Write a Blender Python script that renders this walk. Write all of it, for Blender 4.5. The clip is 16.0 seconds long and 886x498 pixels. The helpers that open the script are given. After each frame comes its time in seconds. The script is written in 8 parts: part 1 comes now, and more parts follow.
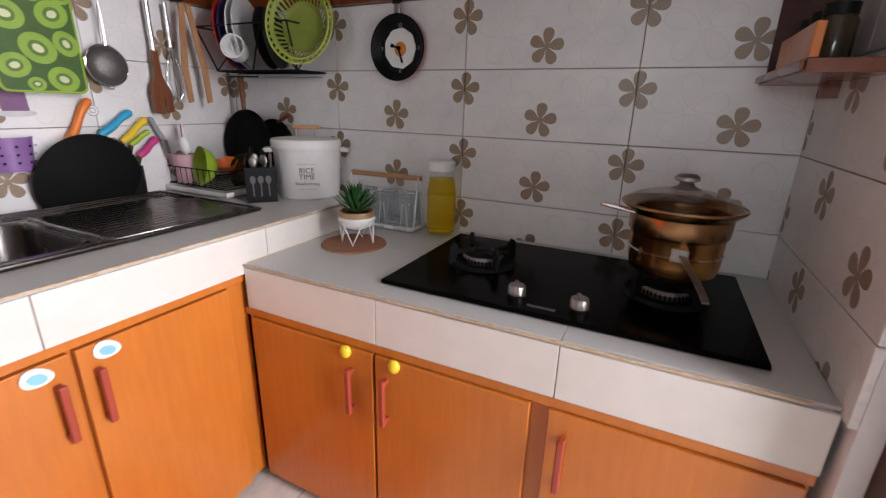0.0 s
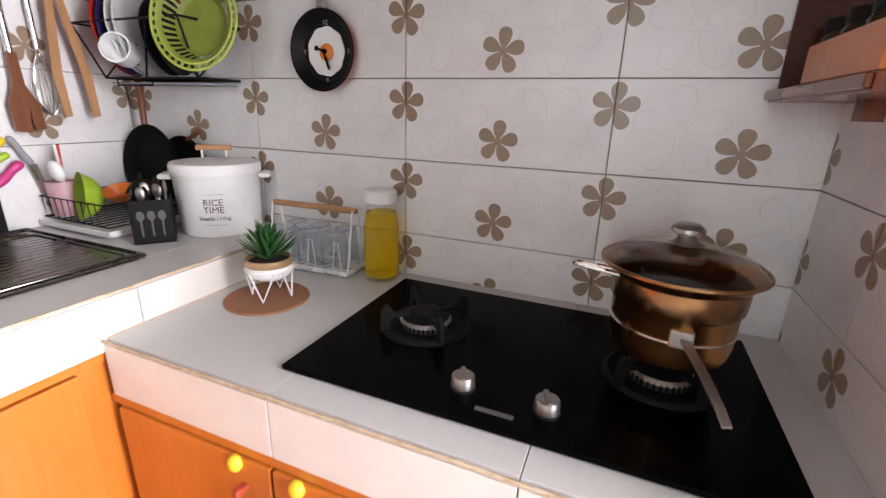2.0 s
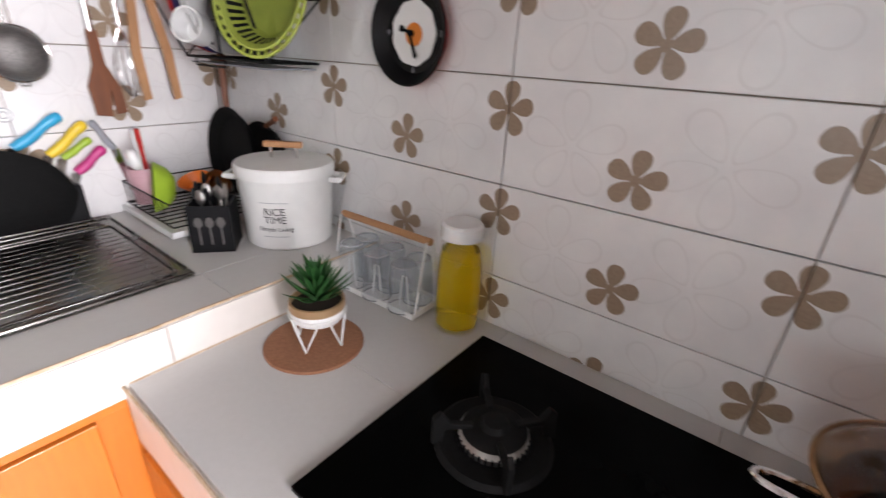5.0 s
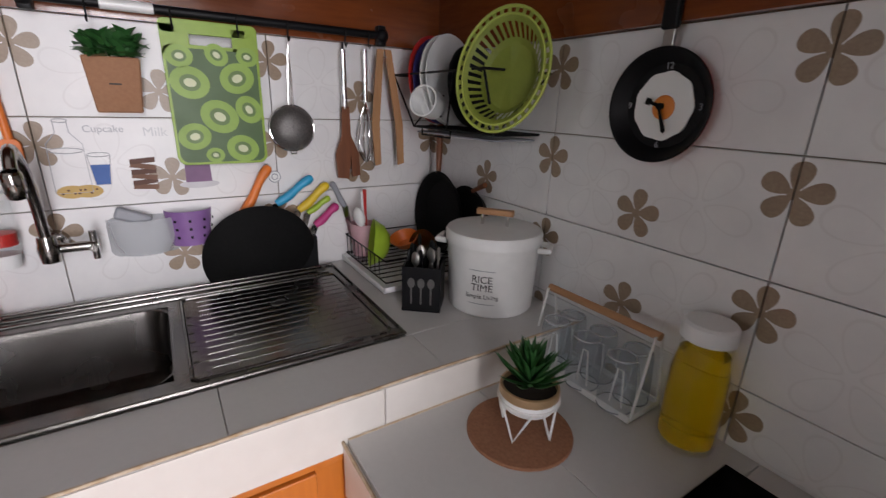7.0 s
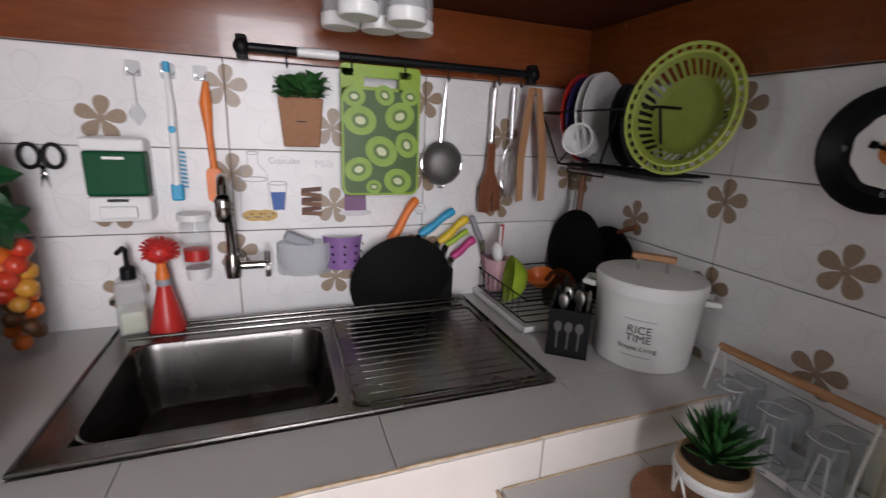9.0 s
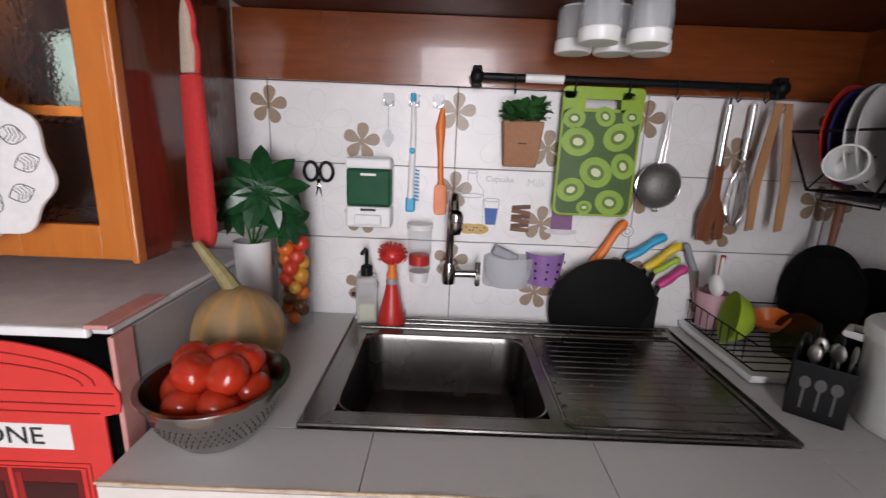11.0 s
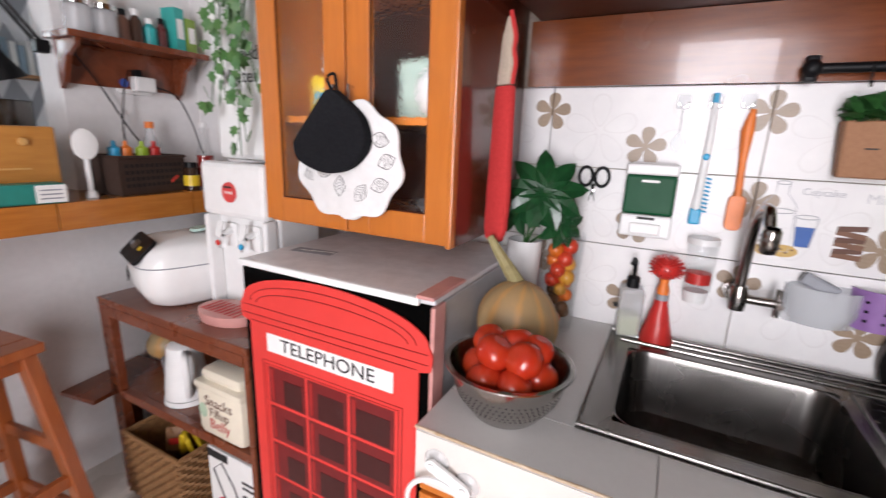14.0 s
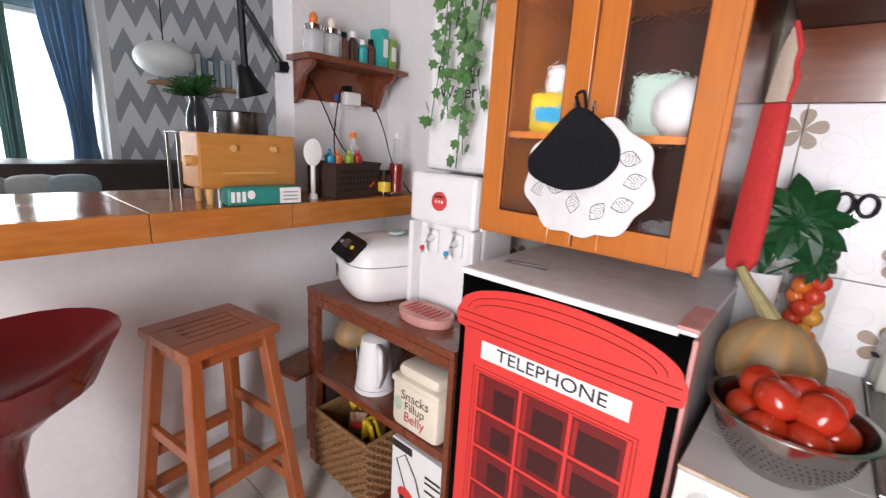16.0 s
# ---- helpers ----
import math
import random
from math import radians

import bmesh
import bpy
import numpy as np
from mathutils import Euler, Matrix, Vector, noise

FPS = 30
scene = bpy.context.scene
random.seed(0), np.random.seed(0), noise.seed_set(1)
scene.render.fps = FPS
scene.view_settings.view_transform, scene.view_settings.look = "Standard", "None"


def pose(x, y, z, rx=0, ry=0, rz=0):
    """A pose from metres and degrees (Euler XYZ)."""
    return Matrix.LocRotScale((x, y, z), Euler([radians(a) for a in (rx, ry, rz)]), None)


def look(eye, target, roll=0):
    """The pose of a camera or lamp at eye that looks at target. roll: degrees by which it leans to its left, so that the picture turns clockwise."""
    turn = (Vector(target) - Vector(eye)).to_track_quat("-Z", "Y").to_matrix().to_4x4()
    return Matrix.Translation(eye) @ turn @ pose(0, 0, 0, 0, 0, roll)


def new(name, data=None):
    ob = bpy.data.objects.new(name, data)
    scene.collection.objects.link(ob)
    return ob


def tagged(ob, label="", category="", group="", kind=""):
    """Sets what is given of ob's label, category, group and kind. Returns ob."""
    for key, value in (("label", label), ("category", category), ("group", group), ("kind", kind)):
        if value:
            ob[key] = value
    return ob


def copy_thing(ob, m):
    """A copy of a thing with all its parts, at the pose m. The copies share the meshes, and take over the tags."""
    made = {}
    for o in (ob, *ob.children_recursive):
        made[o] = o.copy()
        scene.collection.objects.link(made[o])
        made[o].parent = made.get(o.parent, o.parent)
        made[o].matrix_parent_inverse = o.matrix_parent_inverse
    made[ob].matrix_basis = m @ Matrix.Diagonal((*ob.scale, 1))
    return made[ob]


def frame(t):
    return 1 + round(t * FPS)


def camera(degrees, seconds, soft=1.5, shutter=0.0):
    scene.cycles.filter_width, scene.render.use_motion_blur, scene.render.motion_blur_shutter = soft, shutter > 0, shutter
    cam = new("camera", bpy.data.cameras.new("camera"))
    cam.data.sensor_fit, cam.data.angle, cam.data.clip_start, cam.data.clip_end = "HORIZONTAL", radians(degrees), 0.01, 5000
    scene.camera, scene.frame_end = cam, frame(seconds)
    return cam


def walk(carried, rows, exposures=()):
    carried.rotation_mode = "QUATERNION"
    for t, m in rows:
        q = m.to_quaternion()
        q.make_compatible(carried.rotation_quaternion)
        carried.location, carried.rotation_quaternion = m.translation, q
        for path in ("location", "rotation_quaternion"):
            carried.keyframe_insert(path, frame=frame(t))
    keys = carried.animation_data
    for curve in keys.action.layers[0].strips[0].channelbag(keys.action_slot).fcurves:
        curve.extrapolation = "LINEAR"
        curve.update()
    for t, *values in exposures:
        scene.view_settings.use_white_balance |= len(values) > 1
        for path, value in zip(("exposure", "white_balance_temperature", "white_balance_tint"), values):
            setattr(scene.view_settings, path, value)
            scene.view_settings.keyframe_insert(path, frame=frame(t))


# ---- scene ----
cam = camera(90.5, 16.0, 1.3, 0.5)
PATH = [
    (0, (1.613, -1.346, 1.124), (0.79, 0.369, 0.505), 1.6),
    (0.5, (1.588, -1.24, 1.147), (0.784, 0.484, 0.53), 1.3),
    (1, (1.594, -1.175, 1.159), (0.815, 0.565, 0.553), 1.4),
    (1.5, (1.59, -1.128, 1.158), (0.836, 0.625, 0.561), 1.4),
    (2, (1.574, -1.046, 1.16), (0.844, 0.715, 0.557), 1.6),
    (2.5, (1.555, -0.954, 1.173), (0.841, 0.811, 0.562), 1.8),
    (3, (1.544, -0.894, 1.173), (0.843, 0.872, 0.549), 1.9),
    (3.5, (1.551, -0.811, 1.207), (0.8, 0.917, 0.537), 1.7),
    (4, (1.523, -0.755, 1.221), (0.703, 0.917, 0.492), 1.7),
    (4.5, (1.495, -0.725, 1.231), (0.599, 0.882, 0.449), 2.2),
    (5, (1.451, -0.744, 1.262), (0.353, 0.72, 0.454), 3.2),
    (7.3, (1.272, -0.816, 1.289), (-0.352, 0.185, 0.688), 1.6),
    (7.5, (1.254, -0.828, 1.286), (-0.382, 0.165, 0.704), 1.7),
    (8, (1.229, -0.865, 1.285), (-0.434, 0.103, 0.737), 2.1),
    (8.5, (1.219, -0.898, 1.286), (-0.498, -0.018, 0.761), 2.4),
    (9, (1.215, -0.921, 1.295), (-0.594, -0.235, 0.789), 2.4),
    (9.2, (1.216, -0.929, 1.29), (-0.628, -0.329, 0.8), 2.3),
    (11.3, (1.214, -1.076, 1.31), (-0.729, -1.146, 0.84), 2.2),
    (11.5, (1.217, -1.091, 1.303), (-0.726, -1.208, 0.843), 2.1),
    (12, (1.222, -1.132, 1.299), (-0.7, -1.441, 0.839), 2.0),
    (12.5, (1.232, -1.167, 1.298), (-0.637, -1.694, 0.823), 1.9),
    (13, (1.247, -1.181, 1.296), (-0.586, -1.826, 0.825), 2.3),
    (13.5, (1.252, -1.186, 1.296), (-0.553, -1.903, 0.817), 2.7),
    (14, (1.265, -1.207, 1.296), (-0.463, -2.091, 0.814), 2.2),
    (14.5, (1.317, -1.257, 1.295), (-0.273, -2.37, 0.813), 2.3),
    (15, (1.38, -1.313, 1.297), (-0.142, -2.519, 0.817), 3.1),
    (15.5, (1.418, -1.363, 1.299), (-0.069, -2.613, 0.824), 3.6),
    (16, (1.427, -1.451, 1.302), (-0.048, -2.716, 0.831), 3.4),
]
EXPOSURES = [(0.0, -0.4), (1.5, 0.2), (3.0, 0.6), (5.0, 0.3), (7.3, -0.9), (9.2, -0.9), (11.3, -0.75), (13.0, -0.45), (16.0, -0.3)]
walk(cam, [(t, look(eye, target, roll)) for t, eye, target, roll in PATH], EXPOSURES)

# ---- light ----
world = bpy.data.worlds.new("world")
scene.world = world
world.use_nodes = True
world_tree = world.node_tree
sky = world_tree.nodes.new("ShaderNodeTexSky")
sky.sky_type, sky.sun_disc = "NISHITA", False
sky.sun_elevation, sky.sun_rotation = radians(48), radians(120)
world_tree.links.new(sky.outputs[0], world_tree.nodes["Background"].inputs[0])
world_tree.nodes["Background"].inputs[1].default_value = 0.12
sun = new("sun", bpy.data.lights.new("sun", "SUN"))
sun.data.energy, sun.data.angle, sun.data.color = 2.0, radians(0.5), (1, 0.95, 0.88)
sun.matrix_world = look((5, -3, 6.5), (0, 0, 0))


def window_light(name, m, w, h, power, color=(0.95, 0.98, 1.0)):
    """Daylight standing in for the sky in an opening."""
    lamp = new(name, bpy.data.lights.new(name, "AREA"))
    lamp.data.shape, lamp.data.size, lamp.data.size_y = "RECTANGLE", w, h
    lamp.data.energy, lamp.data.color = power, color
    lamp.matrix_world = m
    return lamp


window_light("kitchen_door_daylight", look((3.04, -0.98, 1.30), (0, -1.22, 1.05)), 0.65, 1.7, 112, (0.975, 0.94, 1.0))
window_light("living_room_daylight", look((1.35, -6.42, 1.35), (1.0, -3.0, 1.1)), 1.4, 1.7, 66, (0.80, 0.91, 1.0))


# ---- materials ----
def graph(name, rough=0.5, metal=0.0):
    m = bpy.data.materials.new(name)
    m.use_nodes = True
    t = m.node_tree
    b = t.nodes["Principled BSDF"]
    b.inputs["Roughness"].default_value = rough
    b.inputs["Metallic"].default_value = metal
    return m, t, b


def calc(t, op, a, b=0.0, c=0.0):
    n = t.nodes.new("ShaderNodeMath")
    n.operation = op
    for i, v in enumerate((a, b, c)):
        if hasattr(v, "links"):
            t.links.new(v, n.inputs[i])
        else:
            n.inputs[i].default_value = v
    return n.outputs[0]


def blend(t, fac, a, b):
    n = t.nodes.new("ShaderNodeMix")
    n.data_type = "RGBA"
    for i, v in ((0, fac), (6, a), (7, b)):
        if hasattr(v, "links"):
            t.links.new(v, n.inputs[i])
        else:
            n.inputs[i].default_value = v if i == 0 else (*v, 1)
    return n.outputs[2]


def fuzz(t, scale, stretch=(1, 1, 1), detail=5.0, rough=0.6):
    co = t.nodes.new("ShaderNodeTexCoord")
    mp = t.nodes.new("ShaderNodeMapping")
    mp.inputs["Scale"].default_value = stretch
    t.links.new(co.outputs["Object"], mp.inputs["Vector"])
    n = t.nodes.new("ShaderNodeTexNoise")
    n.inputs["Scale"].default_value, n.inputs["Detail"].default_value, n.inputs["Roughness"].default_value = scale, detail, rough
    t.links.new(mp.outputs[0], n.inputs["Vector"])
    return n.outputs[0]


def contrast(t, v, low, high):
    n = t.nodes.new("ShaderNodeMapRange")
    t.links.new(v, n.inputs[0])
    n.inputs[1].default_value, n.inputs[2].default_value = low, high
    return n.outputs[0]


def relief(t, b, v, strength, distance=0.002):
    n = t.nodes.new("ShaderNodeBump")
    n.inputs["Strength"].default_value, n.inputs["Distance"].default_value = strength, distance
    t.links.new(v, n.inputs["Height"])
    t.links.new(n.outputs[0], b.inputs["Normal"])


def surface(name, base, other=None, rough=0.5, metal=0.0, scale=30, stretch=(1, 1, 1), bump=0.05, wear=0.12, coat=0.0):
    """Two scales of variation: fine grain between two tones, and broad stains that also change the gloss."""
    m, t, b = graph(name, rough, metal)
    other = other or tuple(c * 0.78 for c in base)
    grain = fuzz(t, scale, stretch)
    broad = fuzz(t, 5.0, detail=3)
    c = blend(t, contrast(t, grain, 0.3, 0.7), base, other)
    c = blend(t, calc(t, "MULTIPLY", contrast(t, broad, 0.45, 0.75), wear * 2), c, tuple(v * 0.55 for v in base))
    t.links.new(c, b.inputs["Base Color"])
    t.links.new(calc(t, "MULTIPLY_ADD", broad, 0.25, rough - 0.12), b.inputs["Roughness"])
    b.inputs["Coat Weight"].default_value = coat
    if bump:
        relief(t, b, grain, bump)
    return m


def plain(name, base, rough=0.4, metal=0.0, vary=0.15):
    m, t, b = graph(name, rough, metal)
    n = fuzz(t, 22, detail=4)
    t.links.new(blend(t, contrast(t, n, 0.35, 0.7), base, tuple(c * (1 - vary) for c in base)), b.inputs["Base Color"])
    t.links.new(calc(t, "MULTIPLY_ADD", n, 0.2, rough - 0.1), b.inputs["Roughness"])
    return m


def thin_glass(name, tint=(0.985, 0.99, 0.99), haze=0.0, rough=0.03):
    """Thin clear walls: seen straight through, with a sheen that grows at a slant and some haze."""
    m = bpy.data.materials.new(name)
    m.use_nodes = True
    t = m.node_tree
    t.nodes.remove(t.nodes["Principled BSDF"])
    clear, gloss, milk = t.nodes.new("ShaderNodeBsdfTransparent"), t.nodes.new("ShaderNodeBsdfGlossy"), t.nodes.new("ShaderNodeBsdfDiffuse")
    clear.inputs[0].default_value = (*tint, 1)
    gloss.inputs["Roughness"].default_value = rough
    milk.inputs[0].default_value = (0.85, 0.86, 0.87, 1)
    one, two = t.nodes.new("ShaderNodeMixShader"), t.nodes.new("ShaderNodeMixShader")
    one.inputs[0].default_value = haze
    t.links.new(clear.outputs[0], one.inputs[1])
    t.links.new(milk.outputs[0], one.inputs[2])
    fr = t.nodes.new("ShaderNodeLayerWeight")
    fr.inputs[0].default_value = 0.5
    t.links.new(calc(t, "MULTIPLY_ADD", calc(t, "POWER", fr.outputs["Facing"], 3.0), 0.30, 0.025), two.inputs[0])
    t.links.new(one.outputs[0], two.inputs[1])
    t.links.new(gloss.outputs[0], two.inputs[2])
    t.links.new(two.outputs[0], t.nodes["Material Output"].inputs[0])
    return m


def glass(name, tint=(1, 1, 1), rough=0.02, ior=1.45):
    m, t, b = graph(name, rough)
    b.inputs["Base Color"].default_value = (*tint, 1)
    b.inputs["Transmission Weight"].default_value = 1.0
    b.inputs["IOR"].default_value = ior
    return m


def petals(t, cx, cz, ring, long, wide, turn):
    """How far a point lies from the middle of the nearest of five petals (1 at the petal's edge)."""
    co = t.nodes.new("ShaderNodeTexCoord")
    s = t.nodes.new("ShaderNodeSeparateXYZ")
    t.links.new(co.outputs["Object"], s.inputs[0])
    x, z = calc(t, "SUBTRACT", s.outputs[0], cx), calc(t, "SUBTRACT", s.outputs[2], cz)
    r = calc(t, "SQRT", calc(t, "ADD", calc(t, "MULTIPLY", x, x), calc(t, "MULTIPLY", z, z)))
    a = calc(t, "ADD", calc(t, "ARCTAN2", z, x), turn + 4 * math.pi)
    a = calc(t, "SUBTRACT", calc(t, "MODULO", a, math.tau / 5), math.pi / 5)
    u = calc(t, "DIVIDE", calc(t, "SUBTRACT", calc(t, "MULTIPLY", r, calc(t, "COSINE", a)), ring), long)
    v = calc(t, "DIVIDE", calc(t, "MULTIPLY", r, calc(t, "SINE", a)), calc(t, "MAXIMUM", calc(t, "MULTIPLY_ADD", u, wide * 0.34, wide * 0.86), wide * 0.3))
    return calc(t, "SQRT", calc(t, "ADD", calc(t, "MULTIPLY", u, u), calc(t, "MULTIPLY", v, v))), r


def flower_tile():
    """White glazed wall tile with printed brown flowers and faint outlined ones."""
    m, t, b = graph("flower_tile", 0.36)
    info = t.nodes.new("ShaderNodeObjectInfo")
    c = blend(t, contrast(t, fuzz(t, 7), 0.35, 0.7), (0.80, 0.79, 0.78), (0.70, 0.69, 0.69))
    c = blend(t, calc(t, "MULTIPLY", info.outputs["Random"], 0.12), c, (0.62, 0.60, 0.58))
    for cx, cz, turn in ((0.13, 0.095, 0.3), (0.365, 0.10, 0.9)):
        d, r = petals(t, cx, cz, 0.052, 0.040, 0.025, turn)
        line = calc(t, "LESS_THAN", calc(t, "ABSOLUTE", calc(t, "SUBTRACT", d, 1.0)), 0.06)
        c = blend(t, calc(t, "MULTIPLY", line, 0.15), c, (0.42, 0.38, 0.36))
    speck = contrast(t, fuzz(t, 160), 0.3, 0.8)
    for cx, cz, turn in ((0.0, 0.143, 0.44), (0.5, 0.143, 0.44), (0.246, 0.058, 0.44)):
        d, r = petals(t, cx, cz, 0.0278, 0.0222, 0.0172, turn)
        mask = calc(t, "MAXIMUM", calc(t, "LESS_THAN", d, 1.0), calc(t, "LESS_THAN", r, 0.0095))
        c = blend(t, mask, c, blend(t, speck, (0.25, 0.18, 0.12), (0.33, 0.245, 0.17)))
    t.links.new(c, b.inputs["Base Color"])
    relief(t, b, fuzz(t, 14, detail=2), 0.12, 0.004)
    return m


TILE = flower_tile()
CGROUT = surface("counter_grout", (0.50, 0.46, 0.40), (0.42, 0.38, 0.33), 0.85, scale=60)
GROUT = surface("grout", (0.42, 0.36, 0.30), (0.30, 0.25, 0.2), 0.9, scale=60)
PLASTER = surface("white_wall_paint", (0.76, 0.75, 0.75), (0.71, 0.70, 0.70), 0.75, scale=45, bump=0.08, wear=0.05)
# Unseen ceiling, greyed so that less light bounces into the kitchen.
CEILING = surface("dimmed_ceiling", (0.50, 0.48, 0.45), None, 0.85, scale=30, wear=0.04)
FLOOR = surface("floor_tile", (0.66, 0.63, 0.58), (0.58, 0.55, 0.50), 0.28, scale=18, bump=0.02)
CTOP = surface("counter_tile", (0.54, 0.53, 0.515), (0.52, 0.51, 0.495), 0.38, scale=90, bump=0.01, wear=0.0)
FASCIA = surface("counter_front_tile", (0.69, 0.65, 0.605), (0.65, 0.61, 0.565), 0.35, scale=18, bump=0.03, wear=0.08)
NOSING = surface("worn_tile_edge", (0.40, 0.27, 0.15), (0.62, 0.52, 0.40), 0.8, scale=50, bump=0.3)
WOOD = surface("orange_varnished_wood", (0.55, 0.170, 0.022), (0.48, 0.138, 0.017), 0.36, scale=9, stretch=(7, 7, 0.7), bump=0.03, wear=0.10, coat=0.25)
PANEL = surface("glossy_wood_panel", (0.20, 0.050, 0.011), (0.14, 0.034, 0.008), 0.24, scale=9, stretch=(1, 1, 9), bump=0.10, wear=0.15, coat=0.25)
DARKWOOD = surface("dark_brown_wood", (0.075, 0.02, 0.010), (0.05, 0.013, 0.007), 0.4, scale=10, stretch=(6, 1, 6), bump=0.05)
REDWOOD = surface("red_brown_wood", (0.20, 0.052, 0.020), (0.145, 0.036, 0.014), 0.27, scale=10, stretch=(5, 1, 5), bump=0.04, coat=0.3)
STOOLWOOD = surface("stool_wood", (0.36, 0.098, 0.025), (0.26, 0.066, 0.016), 0.32, scale=10, stretch=(6, 6, 0.8), bump=0.05, coat=0.2)
BARTILE = surface("wood_look_tile", (0.50, 0.185, 0.036), (0.38, 0.125, 0.022), 0.13, scale=10, stretch=(0.8, 6, 6), bump=0.02)
PALEWOOD = surface("pale_wood", (0.47, 0.25, 0.12), (0.38, 0.19, 0.085), 0.5, scale=14, stretch=(1, 6, 6))
TAN = surface("bamboo_wood", (0.45, 0.24, 0.11), (0.36, 0.18, 0.08), 0.55, scale=14, stretch=(6, 6, 0.7))
SPOONWOOD = surface("oiled_teak", (0.20, 0.065, 0.022), (0.13, 0.04, 0.014), 0.45, scale=14, stretch=(6, 6, 0.7))
CORK = surface("cork", (0.34, 0.16, 0.085), (0.24, 0.105, 0.055), 0.9, scale=160, bump=0.4)
BLACKGLASS = plain("black_glass", (0.0015, 0.0015, 0.0015), 0.16)
BLACK = plain("black_plastic", (0.006, 0.006, 0.007), 0.45)
BLACKWIRE = plain("black_wire", (0.01, 0.01, 0.01), 0.5)
MATTBLACK = surface("matt_black_coating", (0.004, 0.004, 0.004), (0.007, 0.007, 0.007), 0.75, scale=120, bump=0.15)
CASTIRON = surface("cast_iron", (0.006, 0.006, 0.006), (0.010, 0.010, 0.010), 0.6, scale=90, bump=0.3)
STEEL = surface("brushed_steel", (0.20, 0.19, 0.18), (0.155, 0.147, 0.138), 0.25, 1.0, scale=12, stretch=(1, 22, 1), bump=0.02)
CHROME = plain("chrome", (0.75, 0.74, 0.73), 0.12, 1.0, 0.08)
BOWLSTEEL = plain("polished_bowl_steel", (0.42, 0.40, 0.38), 0.16, 1.0, 0.1)
COPPER = plain("amber_mirror_steel", (0.78, 0.40, 0.14), 0.24, 1.0, 0.3)
DARKSTEEL = plain("dark_mirror_steel", (0.40, 0.23, 0.11), 0.24, 1.0, 0.2)
DULLMETAL = plain("satin_metal", (0.40, 0.38, 0.36), 0.40, 1.0)
WHITE = plain("white_plastic", (0.80, 0.80, 0.79), 0.32, 0, 0.05)
WHITEMETAL = plain("white_enamel", (0.76, 0.76, 0.74), 0.4, 0, 0.06)
CREAM = plain("cream_enamel", (0.74, 0.68, 0.55), 0.4, 0, 0.06)
GREYMETAL = surface("grey_fridge_side", (0.42, 0.42, 0.43), (0.38, 0.38, 0.39), 0.38, 0.2, scale=90, bump=0.05)
SILVER = plain("silver_fridge_top", (0.74, 0.74, 0.76), 0.35, 0.1)
PINK = plain("pink_plastic_trim", (0.62, 0.30, 0.27), 0.4)
RED = plain("booth_red", (0.68, 0.045, 0.038), 0.38, 0, 0.06)
REDLINE = plain("booth_red_line", (0.36, 0.018, 0.018), 0.4)
REDPANE = plain("booth_dark_pane", (0.17, 0.010, 0.012), 0.35)
PANEDEEP = plain("booth_deep_pane", (0.05, 0.008, 0.008), 0.35)
REDPLASTIC = plain("red_plastic", (0.55, 0.03, 0.025), 0.35)
STOOLRED = plain("glossy_dark_red", (0.13, 0.007, 0.009), 0.16)
HANDLERED = plain("red_handle", (0.36, 0.055, 0.03), 0.4)
YELLOW = plain("yellow_plastic", (0.80, 0.56, 0.03), 0.4)
ORANGE = plain("orange_plastic", (0.80, 0.20, 0.03), 0.4)
BLUE = plain("blue_plastic", (0.03, 0.36, 0.62), 0.4)
LIME = plain("lime_plastic", (0.36, 0.53, 0.04), 0.4)
LIMEDULL = plain("pale_lime_plastic", (0.34, 0.40, 0.07), 0.45)
MAGENTA = plain("magenta_plastic", (0.55, 0.04, 0.22), 0.4)
PURPLE = plain("purple_plastic", (0.27, 0.14, 0.36), 0.4)
GREYPLASTIC = plain("grey_plastic", (0.30, 0.31, 0.34), 0.45)
CLEAR = thin_glass("clear_glass")
GLASSWARE = thin_glass("thick_glassware", (0.90, 0.93, 0.95), 0.10, 0.06)
FROST = thin_glass("frosted_plastic", (0.93, 0.94, 0.95), 0.28, 0.25)
LIDGLASS = thin_glass("lid_glass", (0.95, 0.94, 0.92))
OIL = glass("cooking_oil", (0.97, 0.74, 0.03), 0.0, 1.16)
OIL.node_tree.nodes["Principled BSDF"].inputs["Transmission Weight"].default_value = 0.88
SOAPGREEN = plain("green_soap", (0.004, 0.075, 0.028), 0.45)
SOAPPALE = plain("pale_liquid_soap", (0.55, 0.58, 0.36), 0.2)
LEAF = surface("leaf_green", (0.035, 0.13, 0.03), (0.02, 0.075, 0.02), 0.42, scale=60)
LEAFDARK = surface("dark_leaf", (0.012, 0.075, 0.022), (0.008, 0.04, 0.014), 0.3, scale=40)
IVY = surface("ivy_leaf", (0.03, 0.125, 0.025), (0.10, 0.20, 0.06), 0.45, scale=40)
SOIL = surface("soil", (0.03, 0.02, 0.014), None, 0.95, scale=120, bump=0.6)
TOMATO = surface("tomato_skin", (0.40, 0.018, 0.008), (0.43, 0.045, 0.012), 0.2, scale=9, bump=0.02)


